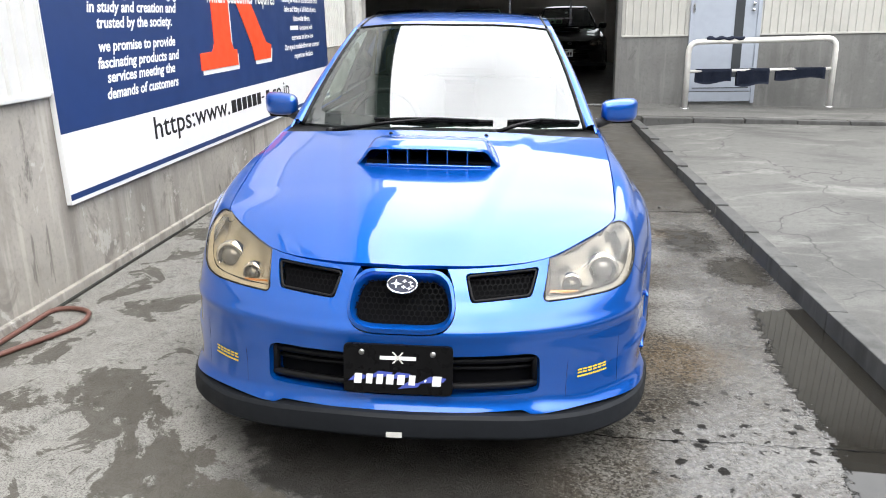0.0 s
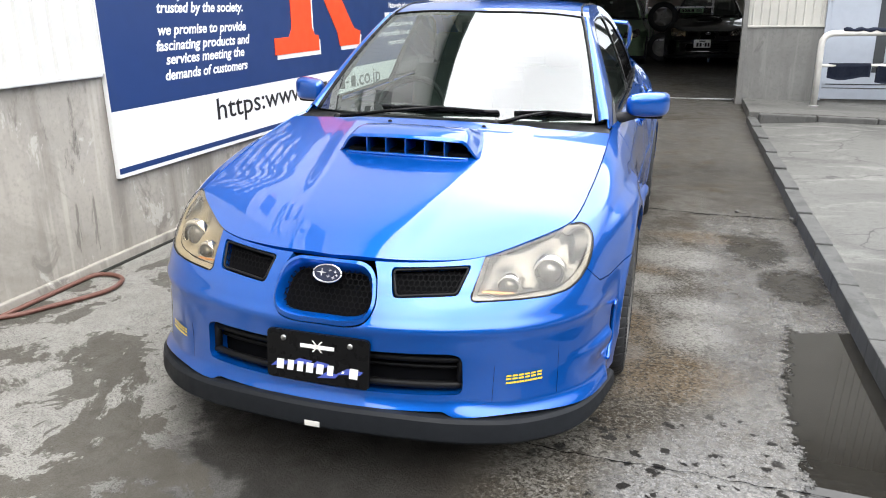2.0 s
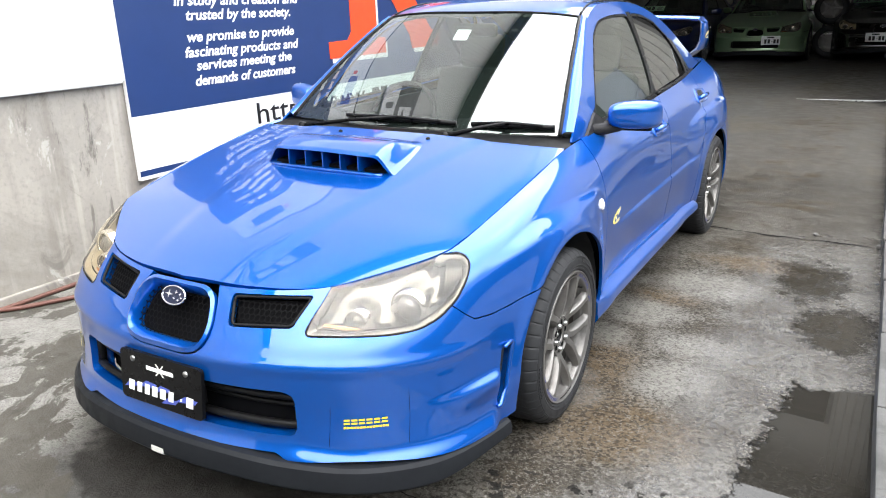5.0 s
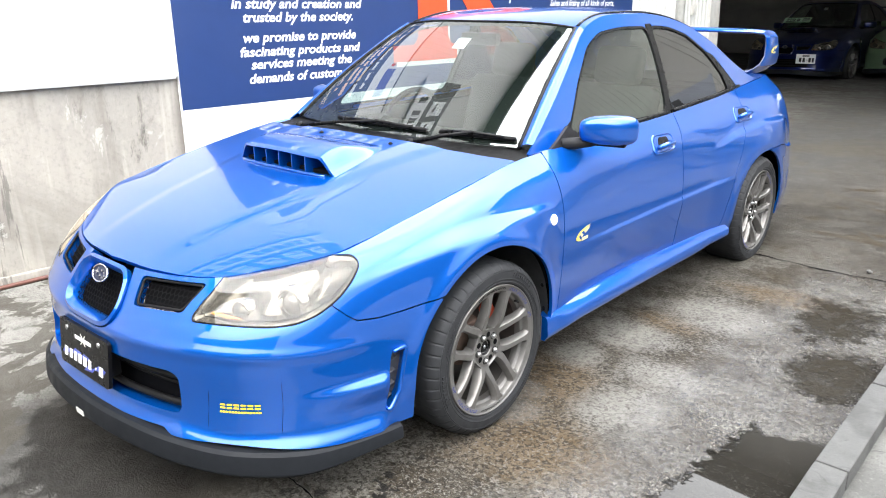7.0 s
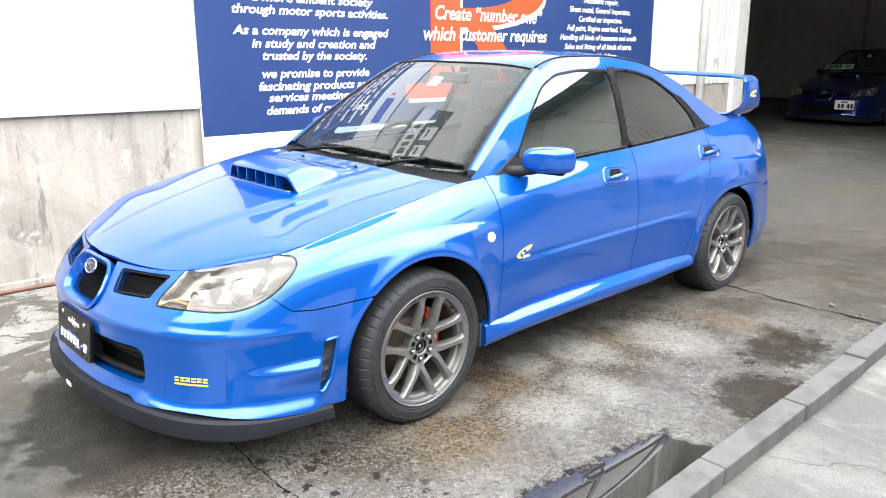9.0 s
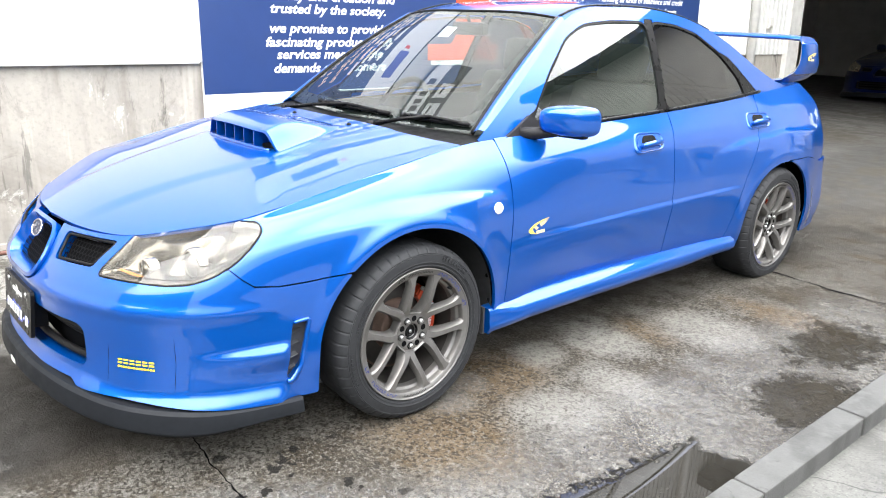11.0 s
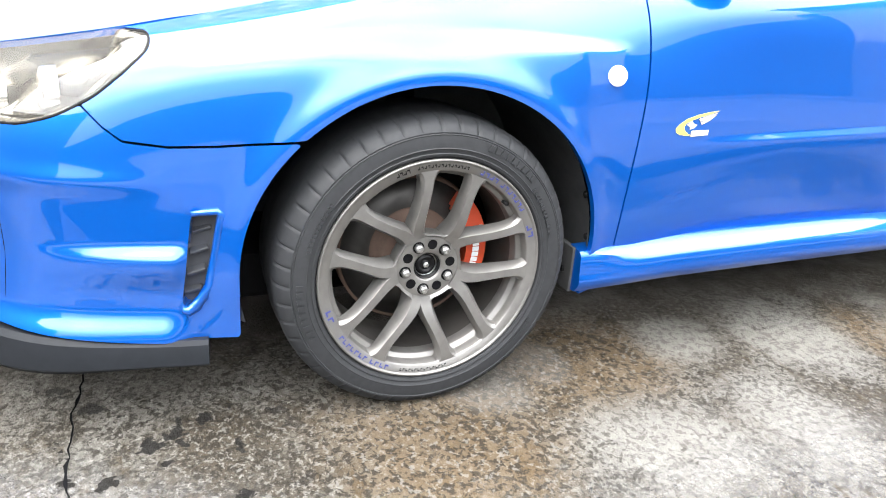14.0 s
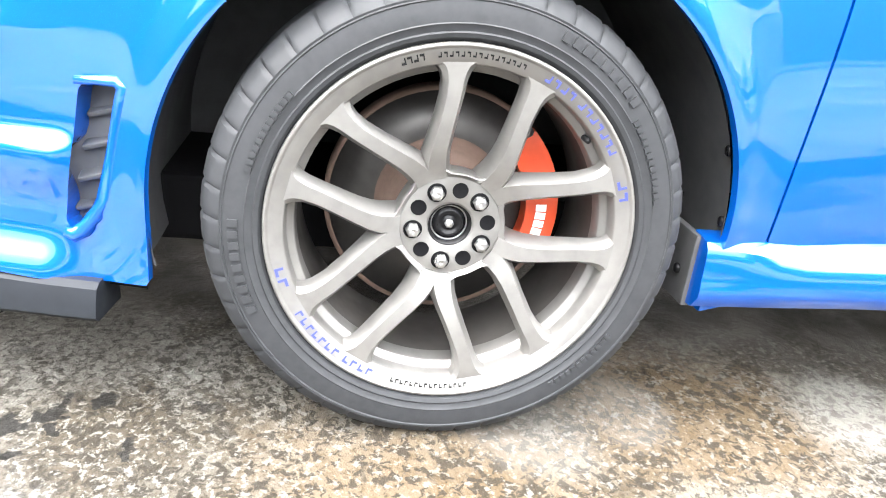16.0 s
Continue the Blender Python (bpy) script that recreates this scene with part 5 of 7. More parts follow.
# ---- grilles and intakes
GRILLE_BLACK = plain("matt_grille_black", (0.004, 0.004, 0.0045), 0.6, 0, 60)
GRILLE_BLACK.node_tree.nodes["Principled BSDF"].inputs["Specular IOR Level"].default_value = 0.08


def hex_mesh(name, s0, s1, z0, z1, inset, cell, parent, outline):
    """A honeycomb of thin walls set behind an opening of the nose."""
    bm = bmesh.new()
    ringed = np.array(round_poly(outline, 0.012))
    rows = int((z1 - z0) / (cell * 0.86)) + 2
    cols = int((s1 - s0) / cell) + 2
    cents = [(s0 + (i + 0.5 * (j % 2)) * cell, z0 + j * cell * 0.86) for j in range(rows) for i in range(cols)]
    inside = poly_field(ringed, np.array([c[0] for c in cents]), np.array([c[1] for c in cents])) > -cell * 0.6
    for (cs, cz), ok in zip(cents, inside):
        if not ok:
            continue
        ring = []
        for rr in (0.5, 0.40):
            for k in range(6):
                a = math.pi / 3 * k + math.pi / 6
                ring.append((cs + cell * 1.15 * rr * math.cos(a), cz + cell * 1.15 * rr * math.sin(a)))
        q = nose_at([r[0] for r in ring], [r[1] for r in ring], inset)
        vs = [bm.verts.new(tuple(map(float, v))) for v in q]
        for k in range(6):
            bm.faces.new((vs[k], vs[(k + 1) % 6], vs[6 + (k + 1) % 6], vs[6 + k]))
    bmesh.ops.solidify(bm, geom=bm.faces[:], thickness=0.006)
    ob = part(name, bm, GRILLE_BLACK, parent, "black honeycomb mesh")
    ob["kind"] = "stuff"
    return ob


NOSE_V = np.linspace(0, 5, 101)


def nose_at(s, z, inset=0.0):
    """Points of the nose at plan distance s (minus: other side) and height z, set back by inset."""
    out = []
    for a, b in zip(s, z):
        line = side_point(np.full(101, abs(a)), NOSE_V)
        k = np.interp(b, line[:, 2], NOSE_V)
        e = 0.01
        p = side_point(np.array([abs(a), abs(a) + e, abs(a)]), np.array([k, k, min(5, k + 0.05)]))
        n = np.cross(p[1] - p[0], p[2] - p[0])
        n /= np.linalg.norm(n)
        if n[1] > 0 and n[0] < 0.3:
            n = -n
        q = p[0] - n * inset
        out.append((q[0] * (1 if a >= 0 else -1), q[1], q[2]))
    return np.array(out)


def build_grille():
    ring_pts = round_poly([(-.112, .667), (.112, .667), (.153, .638), (.167, .557), (.143, .513), (.09, .499), (-.09, .499), (-.143, .513), (-.167, .557), (-.153, .638)], 0.03, 7)
    inner = round_poly([(-.102, .65), (.102, .65), (.134, .628), (.150, .565), (.136, .536), (.09, .526), (-.09, .526), (-.136, .536), (-.150, .565), (-.134, .628)], 0.025, 7)
    g = new("grille")
    g.parent = car
    n = len(ring_pts)
    o0 = nose_at([a for a, _ in ring_pts], [b for _, b in ring_pts], 0.012)
    o1 = nose_at([a for a, _ in ring_pts], [b for _, b in ring_pts], -0.009)
    mid = [((a + c) / 2, (b + d) / 2) for (a, b), (c, d) in zip(ring_pts, inner)]
    o2 = nose_at([a for a, _ in mid], [b for _, b in mid], -0.013)
    o3 = nose_at([a for a, _ in inner], [b for _, b in inner], 0.006)
    o4 = nose_at([a for a, _ in inner], [b for _, b in inner], 0.04)
    verts = np.vstack([o0, o1, o2, o3, o4])
    faces = [(r * n + k, r * n + (k + 1) % n, (r + 1) * n + (k + 1) % n, (r + 1) * n + k) for r in range(4) for k in range(n)]
    bm = bmesh.new()
    vs = [bm.verts.new(tuple(map(float, v))) for v in verts]
    for f in faces:
        bm.faces.new([vs[i] for i in f])
    ob = part("grille_ring", bm, BLUE, g, "blue painted surround", True)
    ob.data.set_sharp_from_angle(angle=radians(50))
    hex_mesh("grille_mesh", -.16, .16, .5, .67, 0.022, 0.0175, g, inner)
    back = nose_at([a for a, _ in inner], [b for _, b in inner], 0.042)
    mesh_object("grille_back", back, [tuple(range(n))], DARK, g)
    for sx in (1, -1):
        pts = round_poly([(.198, .655), (.428, .662), (.402, .598), (.22, .589)], 0.012)
        out = nose_at([sx * a for a, _ in pts], [b for _, b in pts], 0.03)
        mesh_object("side_grille_back", out, [tuple(range(len(pts)))], DARK, g)
        frame_pts = nose_at([sx * a for a, _ in pts], [b for _, b in pts], 0.006)
        bm = bmesh.new()
        add_tube(bm, list(frame_pts) + [frame_pts[0]], 0.0045, 8)
        part("side_grille_frame", bm, BLACK_PLASTIC, g, "", True)
        hex_mesh("side_grille_mesh", .2 if sx > 0 else -.43, .43 if sx > 0 else -.2, .585, .675, 0.02, 0.0165, g, [(sx * a, b) for a, b in [(.198, .655), (.428, .662), (.402, .598), (.22, .589)]])
    return g


build_grille()


BADGE_NAVY = plain("badge_navy", (0.004, 0.008, 0.03), 0.3, 0, 60, 0.05)


def ellipse(rx, ry, n=40):
    return [(rx * math.cos(2 * math.pi * k / n), ry * math.sin(2 * math.pi * k / n)) for k in range(n)]


def build_badge(parent, m, scale=1.0):
    """An oval badge with plain star-like lozenges."""
    bm = bmesh.new()
    add_prism(bm, ellipse(.046 * scale, .027 * scale), m, 0.006)
    badge = part("oval_badge", bm, BADGE_NAVY, parent, "oval chrome-rimmed badge with plain lozenges")
    bm = bmesh.new()
    add_tube(bm, [m @ Vector((x, y, 0.006)) for x, y in ellipse(.046 * scale, .027 * scale) + [(.046 * scale, 0)]], 0.003 * scale, 8)
    part("rim", bm, CHROME, badge, "chrome rim", True)
    for x, y, r in ((-.018, .002, .017), (.008, .01, .008), (.026, .006, .008), (.005, -.008, .008), (.022, -.012, .008), (.032, -.004, .007)):
        shape = []
        for k in range(8):
            q = (r if k % 2 == 0 else r * 0.28) * scale * (1.0 if k % 4 == 0 else 0.8)
            shape.append((x * scale + q * math.cos(k * math.pi / 4), y * scale + q * math.sin(k * math.pi / 4)))
        prism("lozenge", shape, m @ pose(0, 0, 0.006), 0.002, CHROME, badge)


build_badge(car, pose(0, 0.522, 0.632, 62, 0, 0))


def build_intake():
    g = new("air_intake")
    g.parent = car
    cols = np.linspace(-.478, .478, 33)
    top, low = nose_at(cols, [.432] * 33, 0.085), nose_at(cols, [.288] * 33, 0.085)
    verts = np.vstack([top, low])
    mesh_object("intake_back", verts, [(k, k + 1, 34 + k, 33 + k) for k in range(32)], DARK, g)
    for z, inset, r in ((.396, .035, .010), (.318, .03, .012), (.36, .06, .007)):
        pts = nose_at(np.linspace(-.455, .455, 31), [z] * 31, inset)
        tube("intake_bar", [tuple(q) for q in pts], r, BLACK_PLASTIC, g, 8)
    for sx in (1, -1):
        pts = nose_at([sx * .44] * 3, [.31, .36, .41], 0.035)
        tube("intake_post", [tuple(q) for q in pts], 0.014, BLACK_PLASTIC, g, 8)


build_intake()


def build_number_board():
    m = pose(-0.003, 0.442, 0.388, 84.5, 0, 0)
    outline = round_poly([(-.168, -.078), (.168, -.078), (.168, .078), (-.168, .078)], 0.016)
    bm = bmesh.new()
    add_prism(bm, outline, m, 0.012)
    board = part("number_board", bm, SATIN_BLACK, car, "black show board in place of a number plate, with white and blue bars")
    box("holder", -.12, .12, .447, .49, .33, .43, BLACK_PLASTIC, board, 0.004, "", None)
    for x in (-.112, .107):
        lathe("screw", [(0.009, 0.0), (0.009, 0.003), (0.003, 0.004), (0.0, 0.004)], m @ pose(x, .053, 0.012), STEEL, board, 14)
    for k, (x, w) in enumerate(((-.125, .03), (-.09, .027), (-.058, .027), (-.026, .03), (.008, .03), (.042, .027), (.083, .014), (.118, .034))):
        h = .016 if k != 6 else .004
        prism("white_bar", [(x - w / 2 + .004, -.048 - h + .016), (x + w / 2 - .003, -.048 - h + .016), (x + w / 2, -.048 + h + .016), (x - w / 2 + .007, -.048 + h + .016)], m @ pose(0, 0, 0.013), 0.001, WHITE, board)
    for x, w, y in ((-.13, .05, -.03), (-.06, .07, -.018), (.03, .06, -.05), (.1, .08, -.03), (.0, .06, -.02)):
        prism("blue_flame", [(x - w / 2, y - .012), (x + w / 2, y - .004), (x + w / 2 + .01, y + .008), (x, y + .012)], m @ pose(0, 0, 0.012), 0.0005, DECAL_BLUE, board)
    prism("white_bar", [(-.056, .031), (.056, .031), (.056, .043), (-.056, .043)], m @ pose(0, 0, 0.0122), 0.001, WHITE, board)
    for sx in (1, -1):
        prism("white_bar", [(-.018 * sx, .02), (-.012 * sx, .02), (.018 * sx, .056), (.012 * sx, .056)], m @ pose(0, 0, 0.0125), 0.0008, PIPE_WHITE, board)


build_number_board()

# ---------------------------------------------------------------- cabin
U_Y = [1.84, 2.1, 2.3, 2.48, 2.64, 2.9, 3.2, 3.45, 3.7, 4.0, 4.25, 4.40]
U_Z = [.915, 1.092, 1.228, 1.342, 1.392, 1.408, 1.40, 1.358, 1.268, 1.12, 1.036, 1.03]


def belt(y):
    y = np.asarray(y, float)
    line = NETS[5][7:15]
    return np.interp(y, line[:, 1], line[:, 0]), np.interp(y, line[:, 1], line[:, 2])


def upper(y):
    return hermite(U_Y, U_Z, np.asarray(y, float))[:, 0]


def cabin_x(y, z):
    xb, zb = belt(y)
    d = z - zb
    return xb - 0.012 - 0.335 * d - 0.30 * d * d


def cabin_grid():
    ys, ws = np.arange(1.84, 4.4, 0.007), np.linspace(-0.02, 1, 91)
    yy, ww = np.meshgrid(ys, ws, indexing="ij")
    y = yy.ravel()
    zb = belt(y)[1]
    z = zb + ww.ravel() * (1.43 - zb)
    p = np.stack([cabin_x(y, z), y, z], -1)
    n = normals_of(p, yy.shape)
    n = np.where(n[:, :1] < 0, -n, n)
    return p, n, yy.shape


CAB_P, CAB_N, CAB_SHAPE = cabin_grid()
CY, CZ = CAB_P[:, 1], CAB_P[:, 2]
FRONT_GLASS = round_poly([(2.135, .955), (2.3, 1.135), (2.46, 1.27), (2.6, 1.325), (2.8, 1.343), (3.045, 1.343), (2.985, .965)], 0.05)
REAR_GLASS = round_poly([(3.04, .972), (3.098, 1.343), (3.28, 1.332), (3.44, 1.294), (3.6, 1.205), (3.74, 1.085), (3.785, .995)], 0.04)
g_front, g_rear = poly_field(FRONT_GLASS, CY, CZ), poly_field(REAR_GLASS, CY, CZ)
corner = poly_field([(3.78, .992), (3.735, 1.09), (3.60, 1.21), (3.68, 1.185), (3.93, .999)], CY, CZ)
frame_zone = np.maximum.reduce([g_front + 0.008, g_rear + 0.010, corner + 0.004])
b_pillar = poly_field([(2.965, .95), (3.042, 1.36), (3.105, 1.36), (3.048, .95)], CY, CZ)
sail = poly_field([(1.965, .9), (2.03, .938), (2.16, 1.0), (2.25, 1.03), (2.25, .92)], CY, CZ)
frame_zone = np.maximum.reduce([frame_zone, b_pillar, sail])
roof_line = upper(CY) - CZ
above = CZ - belt(CY)[1] + 0.004
for name, field, glass_mat, holders in (("front_window", g_front, SIDE_GLASS, front_doors), ("rear_window", g_rear, TINTED, rear_doors)):
    v, m, f = trimmed(CAB_P - CAB_N * 0.006, CAB_N, CAB_SHAPE, field + 0.004, 0.0)
    for sx, holder in zip((1, -1), holders):
        fl = np.array([sx, 1, 1])
        ob = mesh_object(name, np.array(v) * fl, f if sx > 0 else [q[::-1] for q in f], glass_mat, holder, True, "", np.array(m) * fl)
for holder, field in ((front_doors, cut(frame_zone, -g_front, 3.03 + (CZ - .95) * 0.16 - CY)), (rear_doors, cut(frame_zone, -g_rear, CY - 3.034 - (CZ - .95) * 0.16))):
    v, m, f = trimmed(CAB_P, CAB_N, CAB_SHAPE, cut(field, roof_line - 0.012, above), 0.012)
    for sx, h in zip((1, -1), holder):
        fl = np.array([sx, 1, 1])
        mesh_object("window_frame", np.array(v) * fl, f if sx > 0 else [q[::-1] for q in f], SATIN_BLACK, h, True, "", np.array(m) * fl)
mirrored("roof_side", trimmed(CAB_P, CAB_N, CAB_SHAPE, cut(-frame_zone - 0.002, roof_line, above), 0.008), BLUE, car)

# belt mouldings along both doors
for sx, fd, rd in ((1, front_doors[0], rear_doors[0]), (-1, front_doors[1], rear_doors[1])):
    for a, b, h in ((2.16, 2.985, fd), (3.04, 3.93, rd)):
        ys = np.linspace(a, b, 24)
        xb, zb = belt(ys)
        tube("belt_moulding", [(sx * (x - 0.004), y, z + 0.008) for x, y, z in zip(xb, ys, zb)], 0.0085, SATIN_BLACK, h, 8)

ROOF_Y = [2.36, 2.5, 2.7, 2.95, 3.2, 3.45, 3.66, 3.8]
ROOF_Z = [1.352, 1.393, 1.424, 1.437, 1.432, 1.41, 1.375, 1.34]


def roof_point(a, y):
    edge_z = upper(y)
    edge_x = cabin_x(y, edge_z)
    zc = np.maximum(hermite(ROOF_Y, ROOF_Z, y)[:, 0], edge_z + 0.004)
    return np.stack([a * edge_x, y, edge_z + (zc - edge_z) * (1 - np.abs(a) ** 3.2)], -1)


def build_roof():
    aa, yy = np.meshgrid(np.linspace(-1, 1, 75), np.arange(2.36, 3.78, 0.014), indexing="ij")
    a, y = aa.ravel(), yy.ravel()
    p = roof_point(a, y)
    n = normals_of(p, aa.shape)
    n = np.where(n[:, 2:] < 0, -n, n)
    v, m, f = trimmed(p, n, aa.shape, cut(y - (2.425 + 0.06 * a * a), (3.64 - 0.05 * a * a) - y), 0.01)
    return mesh_object("roof", v, f, BLUE, car, True, "", m)


roof = build_roof()
for sx in (1, -1):
    ys = np.linspace(2.5, 3.62, 40)
    q = roof_point(np.full(40, 0.93 * sx), ys)
    tube("roof_moulding", [tuple(r + np.array([0, 0, 0.0005])) for r in q], 0.0065, SATIN_BLACK, roof, 8)


def ruled(base, top, bulge, n, q):
    """A surface spanned between two curves, bulged outwards."""
    a, b = base(np.linspace(-1, 1, n)), top(np.linspace(-1, 1, n))
    t = np.linspace(0, 1, q)
    p = a[:, None] * (1 - t)[None, :, None] + b[:, None] * t[None, :, None]
    nn = normals_of(p.reshape(-1, 3), (n, q))
    nn = np.where(nn[:, 2:] < 0, -nn, nn)
    p = p.reshape(-1, 3) + nn * (bulge * 4 * np.tile(t * (1 - t), n))[:, None]
    nn = normals_of(p, (n, q))
    nn = np.where(nn[:, 2:] < 0, -nn, nn)
    return p, nn, (n, q)


def ws_base(a):
    return np.stack([0.655 * a, 1.765 + 0.10 * a * a, 0.936 - 0.004 * a * a], -1)


def ws_top(a):
    return roof_point(0.93 * a, 2.428 + 0.052 * a * a) + np.array([0, 0, 0.001])


def grid_faces(n, q):
    return [(i * q + j, (i + 1) * q + j, (i + 1) * q + j + 1, i * q + j + 1) for i in range(n - 1) for j in range(q - 1)]


WS_P, WS_N, WS_SHAPE = ruled(ws_base, ws_top, 0.022, 61, 25)
windscreen = mesh_object("windscreen", WS_P, grid_faces(*WS_SHAPE), GLASS, car, True, "large raked windscreen", WS_N)
aa, tt = np.meshgrid(np.linspace(-1, 1, 61), np.linspace(0, 1, 25), indexing="ij")
clear_zone = poly_field(round_poly([(-.925, .09), (.925, .09), (.945, .955), (-.945, .955)], 0.09), aa.ravel(), tt.ravel())
v, m, f = trimmed(WS_P - WS_N * 0.003, WS_N, WS_SHAPE, -clear_zone, 0.0)
mesh_object("frit_band", v, f, SATIN_BLACK, windscreen, True, "black printed border", m)
for sx in (-1, 1):
    edge = WS_P.reshape(61, 25, 3)[0 if sx < 0 else -1]
    tube("screen_gasket", [tuple(q) for q in edge], 0.009, SATIN_BLACK, windscreen, 8)
tube("screen_gasket", [tuple(q) for q in WS_P.reshape(61, 25, 3)[:, -1]], 0.006, SATIN_BLACK, windscreen, 8)


def build_pillars():
    edge = WS_P.reshape(61, 25, 3)
    for sx in (1, -1):
        inner = edge[-1] if sx > 0 else edge[0]
        t = np.linspace(0, 1, 25)
        ys = 1.885 + (2.488 - 1.885) * t
        outer = np.stack([sx * cabin_x(ys, upper(ys)), ys, upper(ys)], -1)
        cols = 7
        p = np.stack([inner * (1 - c) + outer * c for c in np.linspace(0, 1, cols)], 0)
        n = normals_of(p.reshape(-1, 3), (cols, 25))
        n = np.where(n[:, 2:] < 0, -n, n)
        lift = np.repeat(0.012 * np.sin(np.pi * np.linspace(0, 1, cols)), 25)
        p = p.reshape(-1, 3) + n * lift[:, None]
        n = normals_of(p, (cols, 25))
        n = np.where(n[:, 2:] < 0, -n, n)
        mesh_object("a_pillar", p, [f if sx > 0 else f[::-1] for f in grid_faces(cols, 25)], BLUE, car, True, "", n)


build_pillars()


def rg_base(a):
    return np.stack([0.545 * a, 4.30 - 0.05 * a * a, 1.032 + 0 * a], -1)


def rg_top(a):
    return roof_point(0.9 * a, 3.64 - 0.05 * a * a)


RG_P, RG_N, RG_SHAPE = ruled(rg_base, rg_top, 0.015, 41, 15)
mesh_object("rear_screen", RG_P, grid_faces(*RG_SHAPE), TINTED, car, True, "dark rear screen", RG_N)
for sx in (1, -1):
    inner = RG_P.reshape(41, 15, 3)[-1 if sx > 0 else 0]
    ys = np.linspace(4.38, 3.6, 15)
    outer = np.stack([sx * cabin_x(ys, upper(ys)), ys, upper(ys)], -1)
    p = np.stack([inner * (1 - c) + outer * c for c in np.linspace(0, 1, 6)], 0)
    n = normals_of(p.reshape(-1, 3), (6, 15))
    n = np.where(n[:, 2:] < 0, -n, n)
    mesh_object("c_pillar", p.reshape(-1, 3), [f if sx < 0 else f[::-1] for f in grid_faces(6, 15)], BLUE, car, True, "", n)


def build_boot():
    aa, yy = np.meshgrid(np.linspace(-1, 1, 31), np.linspace(4.24, 4.66, 20), indexing="ij")
    a, y = aa.ravel(), yy.ravel()
    line = NETS[5][12:]
    half = np.interp(y, line[:4, 1], line[:4, 0]) * np.where(y > 4.52, np.sqrt(np.clip((4.665 - y) / 0.145, 0, 1)) * 0.4 + 0.6, 1)
    p = np.stack([a * half, y, 1.03 + 0.012 * (1 - a * a)], -1)
    n = normals_of(p, aa.shape)
    n = np.where(n[:, 2:] < 0, -n, n)
    mesh_object("boot_lid", p, grid_faces(*aa.shape), BLUE, car, True, "", n)


build_boot()


PALE = plain("pale_decal", (0.55, 0.5, 0.3), 0.4, 0, 60, 0.05)
PALE_YELLOW = plain("pale_yellow_decal", (0.62, 0.5, 0.1), 0.4, 0, 60, 0.05)


def build_wing():
    """A tall rear wing: one blade swept over the boot on broad end supports."""
    path = [(.44, 1.03, 4.57, .34), (.53, 1.045, 4.57, .335), (.59, 1.09, 4.575, .30), (.61, 1.15, 4.565, .25), (.612, 1.22, 4.548, .215), (.608, 1.275, 4.537, .20), (.585, 1.303, 4.533, .195), (.5, 1.308, 4.53, .19), (.25, 1.312, 4.527, .185), (0, 1.314, 4.525, .185)]
    path = [(x, z - 0.022 * smooth(1.05, 1.25, z), y + 0.085, c) for x, z, y, c in path]
    path = path + [(-x, z, y, c) for x, z, y, c in path[-2::-1]]
    pts = np.array([(x, z) for x, z, _, _ in path])
    sec = [(-.5, 0.0), (-.42, .5), (-.1, .62), (.3, .35), (.5, .05), (.5, -.05), (.3, -.3), (-.1, -.4), (-.42, -.4)]
    verts, faces = [], []
    for k, (x, z, yc, chord) in enumerate(path):
        d = pts[min(k + 1, len(pts) - 1)] - pts[max(k - 1, 0)]
        d /= np.linalg.norm(d)
        nx, nz = -d[1], d[0]
        if k < len(path) / 2 and abs(x) > 0.3 and nx * np.sign(x) < 0 and abs(nx) > abs(nz):
            nx, nz = -nx, -nz
        for u, w in sec:
            verts.append((x + nx * w * 0.028 * (-1), yc + u * chord, z + nz * w * 0.028 * (-1)))
    m = len(sec)
    for k in range(len(path) - 1):
        for i in range(m):
            faces.append((k * m + i, (k + 1) * m + i, (k + 1) * m + (i + 1) % m, k * m + (i + 1) % m))
    faces += [tuple(range(m)), tuple(range((len(path) - 1) * m, len(path) * m))[::-1]]
    bm = bmesh.new()
    vs = [bm.verts.new(v) for v in verts]
    for f in faces:
        bm.faces.new([vs[i] for i in f])
    wing = part("rear_wing", bm, BLUE, car, "", True)
    wing.data.set_sharp_from_angle(angle=radians(40))
    for sx in (1, -1):
        m4 = Matrix(((0, 0, sx, sx * .626), (1, 0, 0, 4.635), (0, 1, 0, 1.18), (0, 0, 0, 1)))
        wing_badge(m4, wing, PALE, PALE_YELLOW, 0.9)


def wing_badge(m, parent, a, b, scale):
    """A swept crescent with a wing, as plain shapes."""
    k = scale * 0.112 / 340

    def flat(points):
        return [((x - 255) * k, (135 - y) * k) for x, y in points]

    crescent = [(425, 58), (330, 66), (240, 82), (165, 104), (112, 134), (84, 162), (92, 186), (125, 202), (170, 208), (214, 208), (186, 196), (160, 178), (148, 156), (160, 134), (196, 116), (250, 100), (330, 82)]
    badge = prism("wing_decal", flat(crescent), m, 0.001, b, parent, "pale yellow crescent decal")
    for shape in ([(410, 72), (330, 88), (262, 106), (275, 122), (340, 104)], [(400, 86), (335, 108), (280, 128), (290, 142), (345, 120)],
                  [(170, 140), (205, 116), (222, 134), (250, 142), (236, 160), (200, 170), (196, 152)], [(213, 180), (356, 178), (353, 212), (213, 216)]):
        prism("feather", flat(shape), m, 0.0012, a, badge)


build_wing()

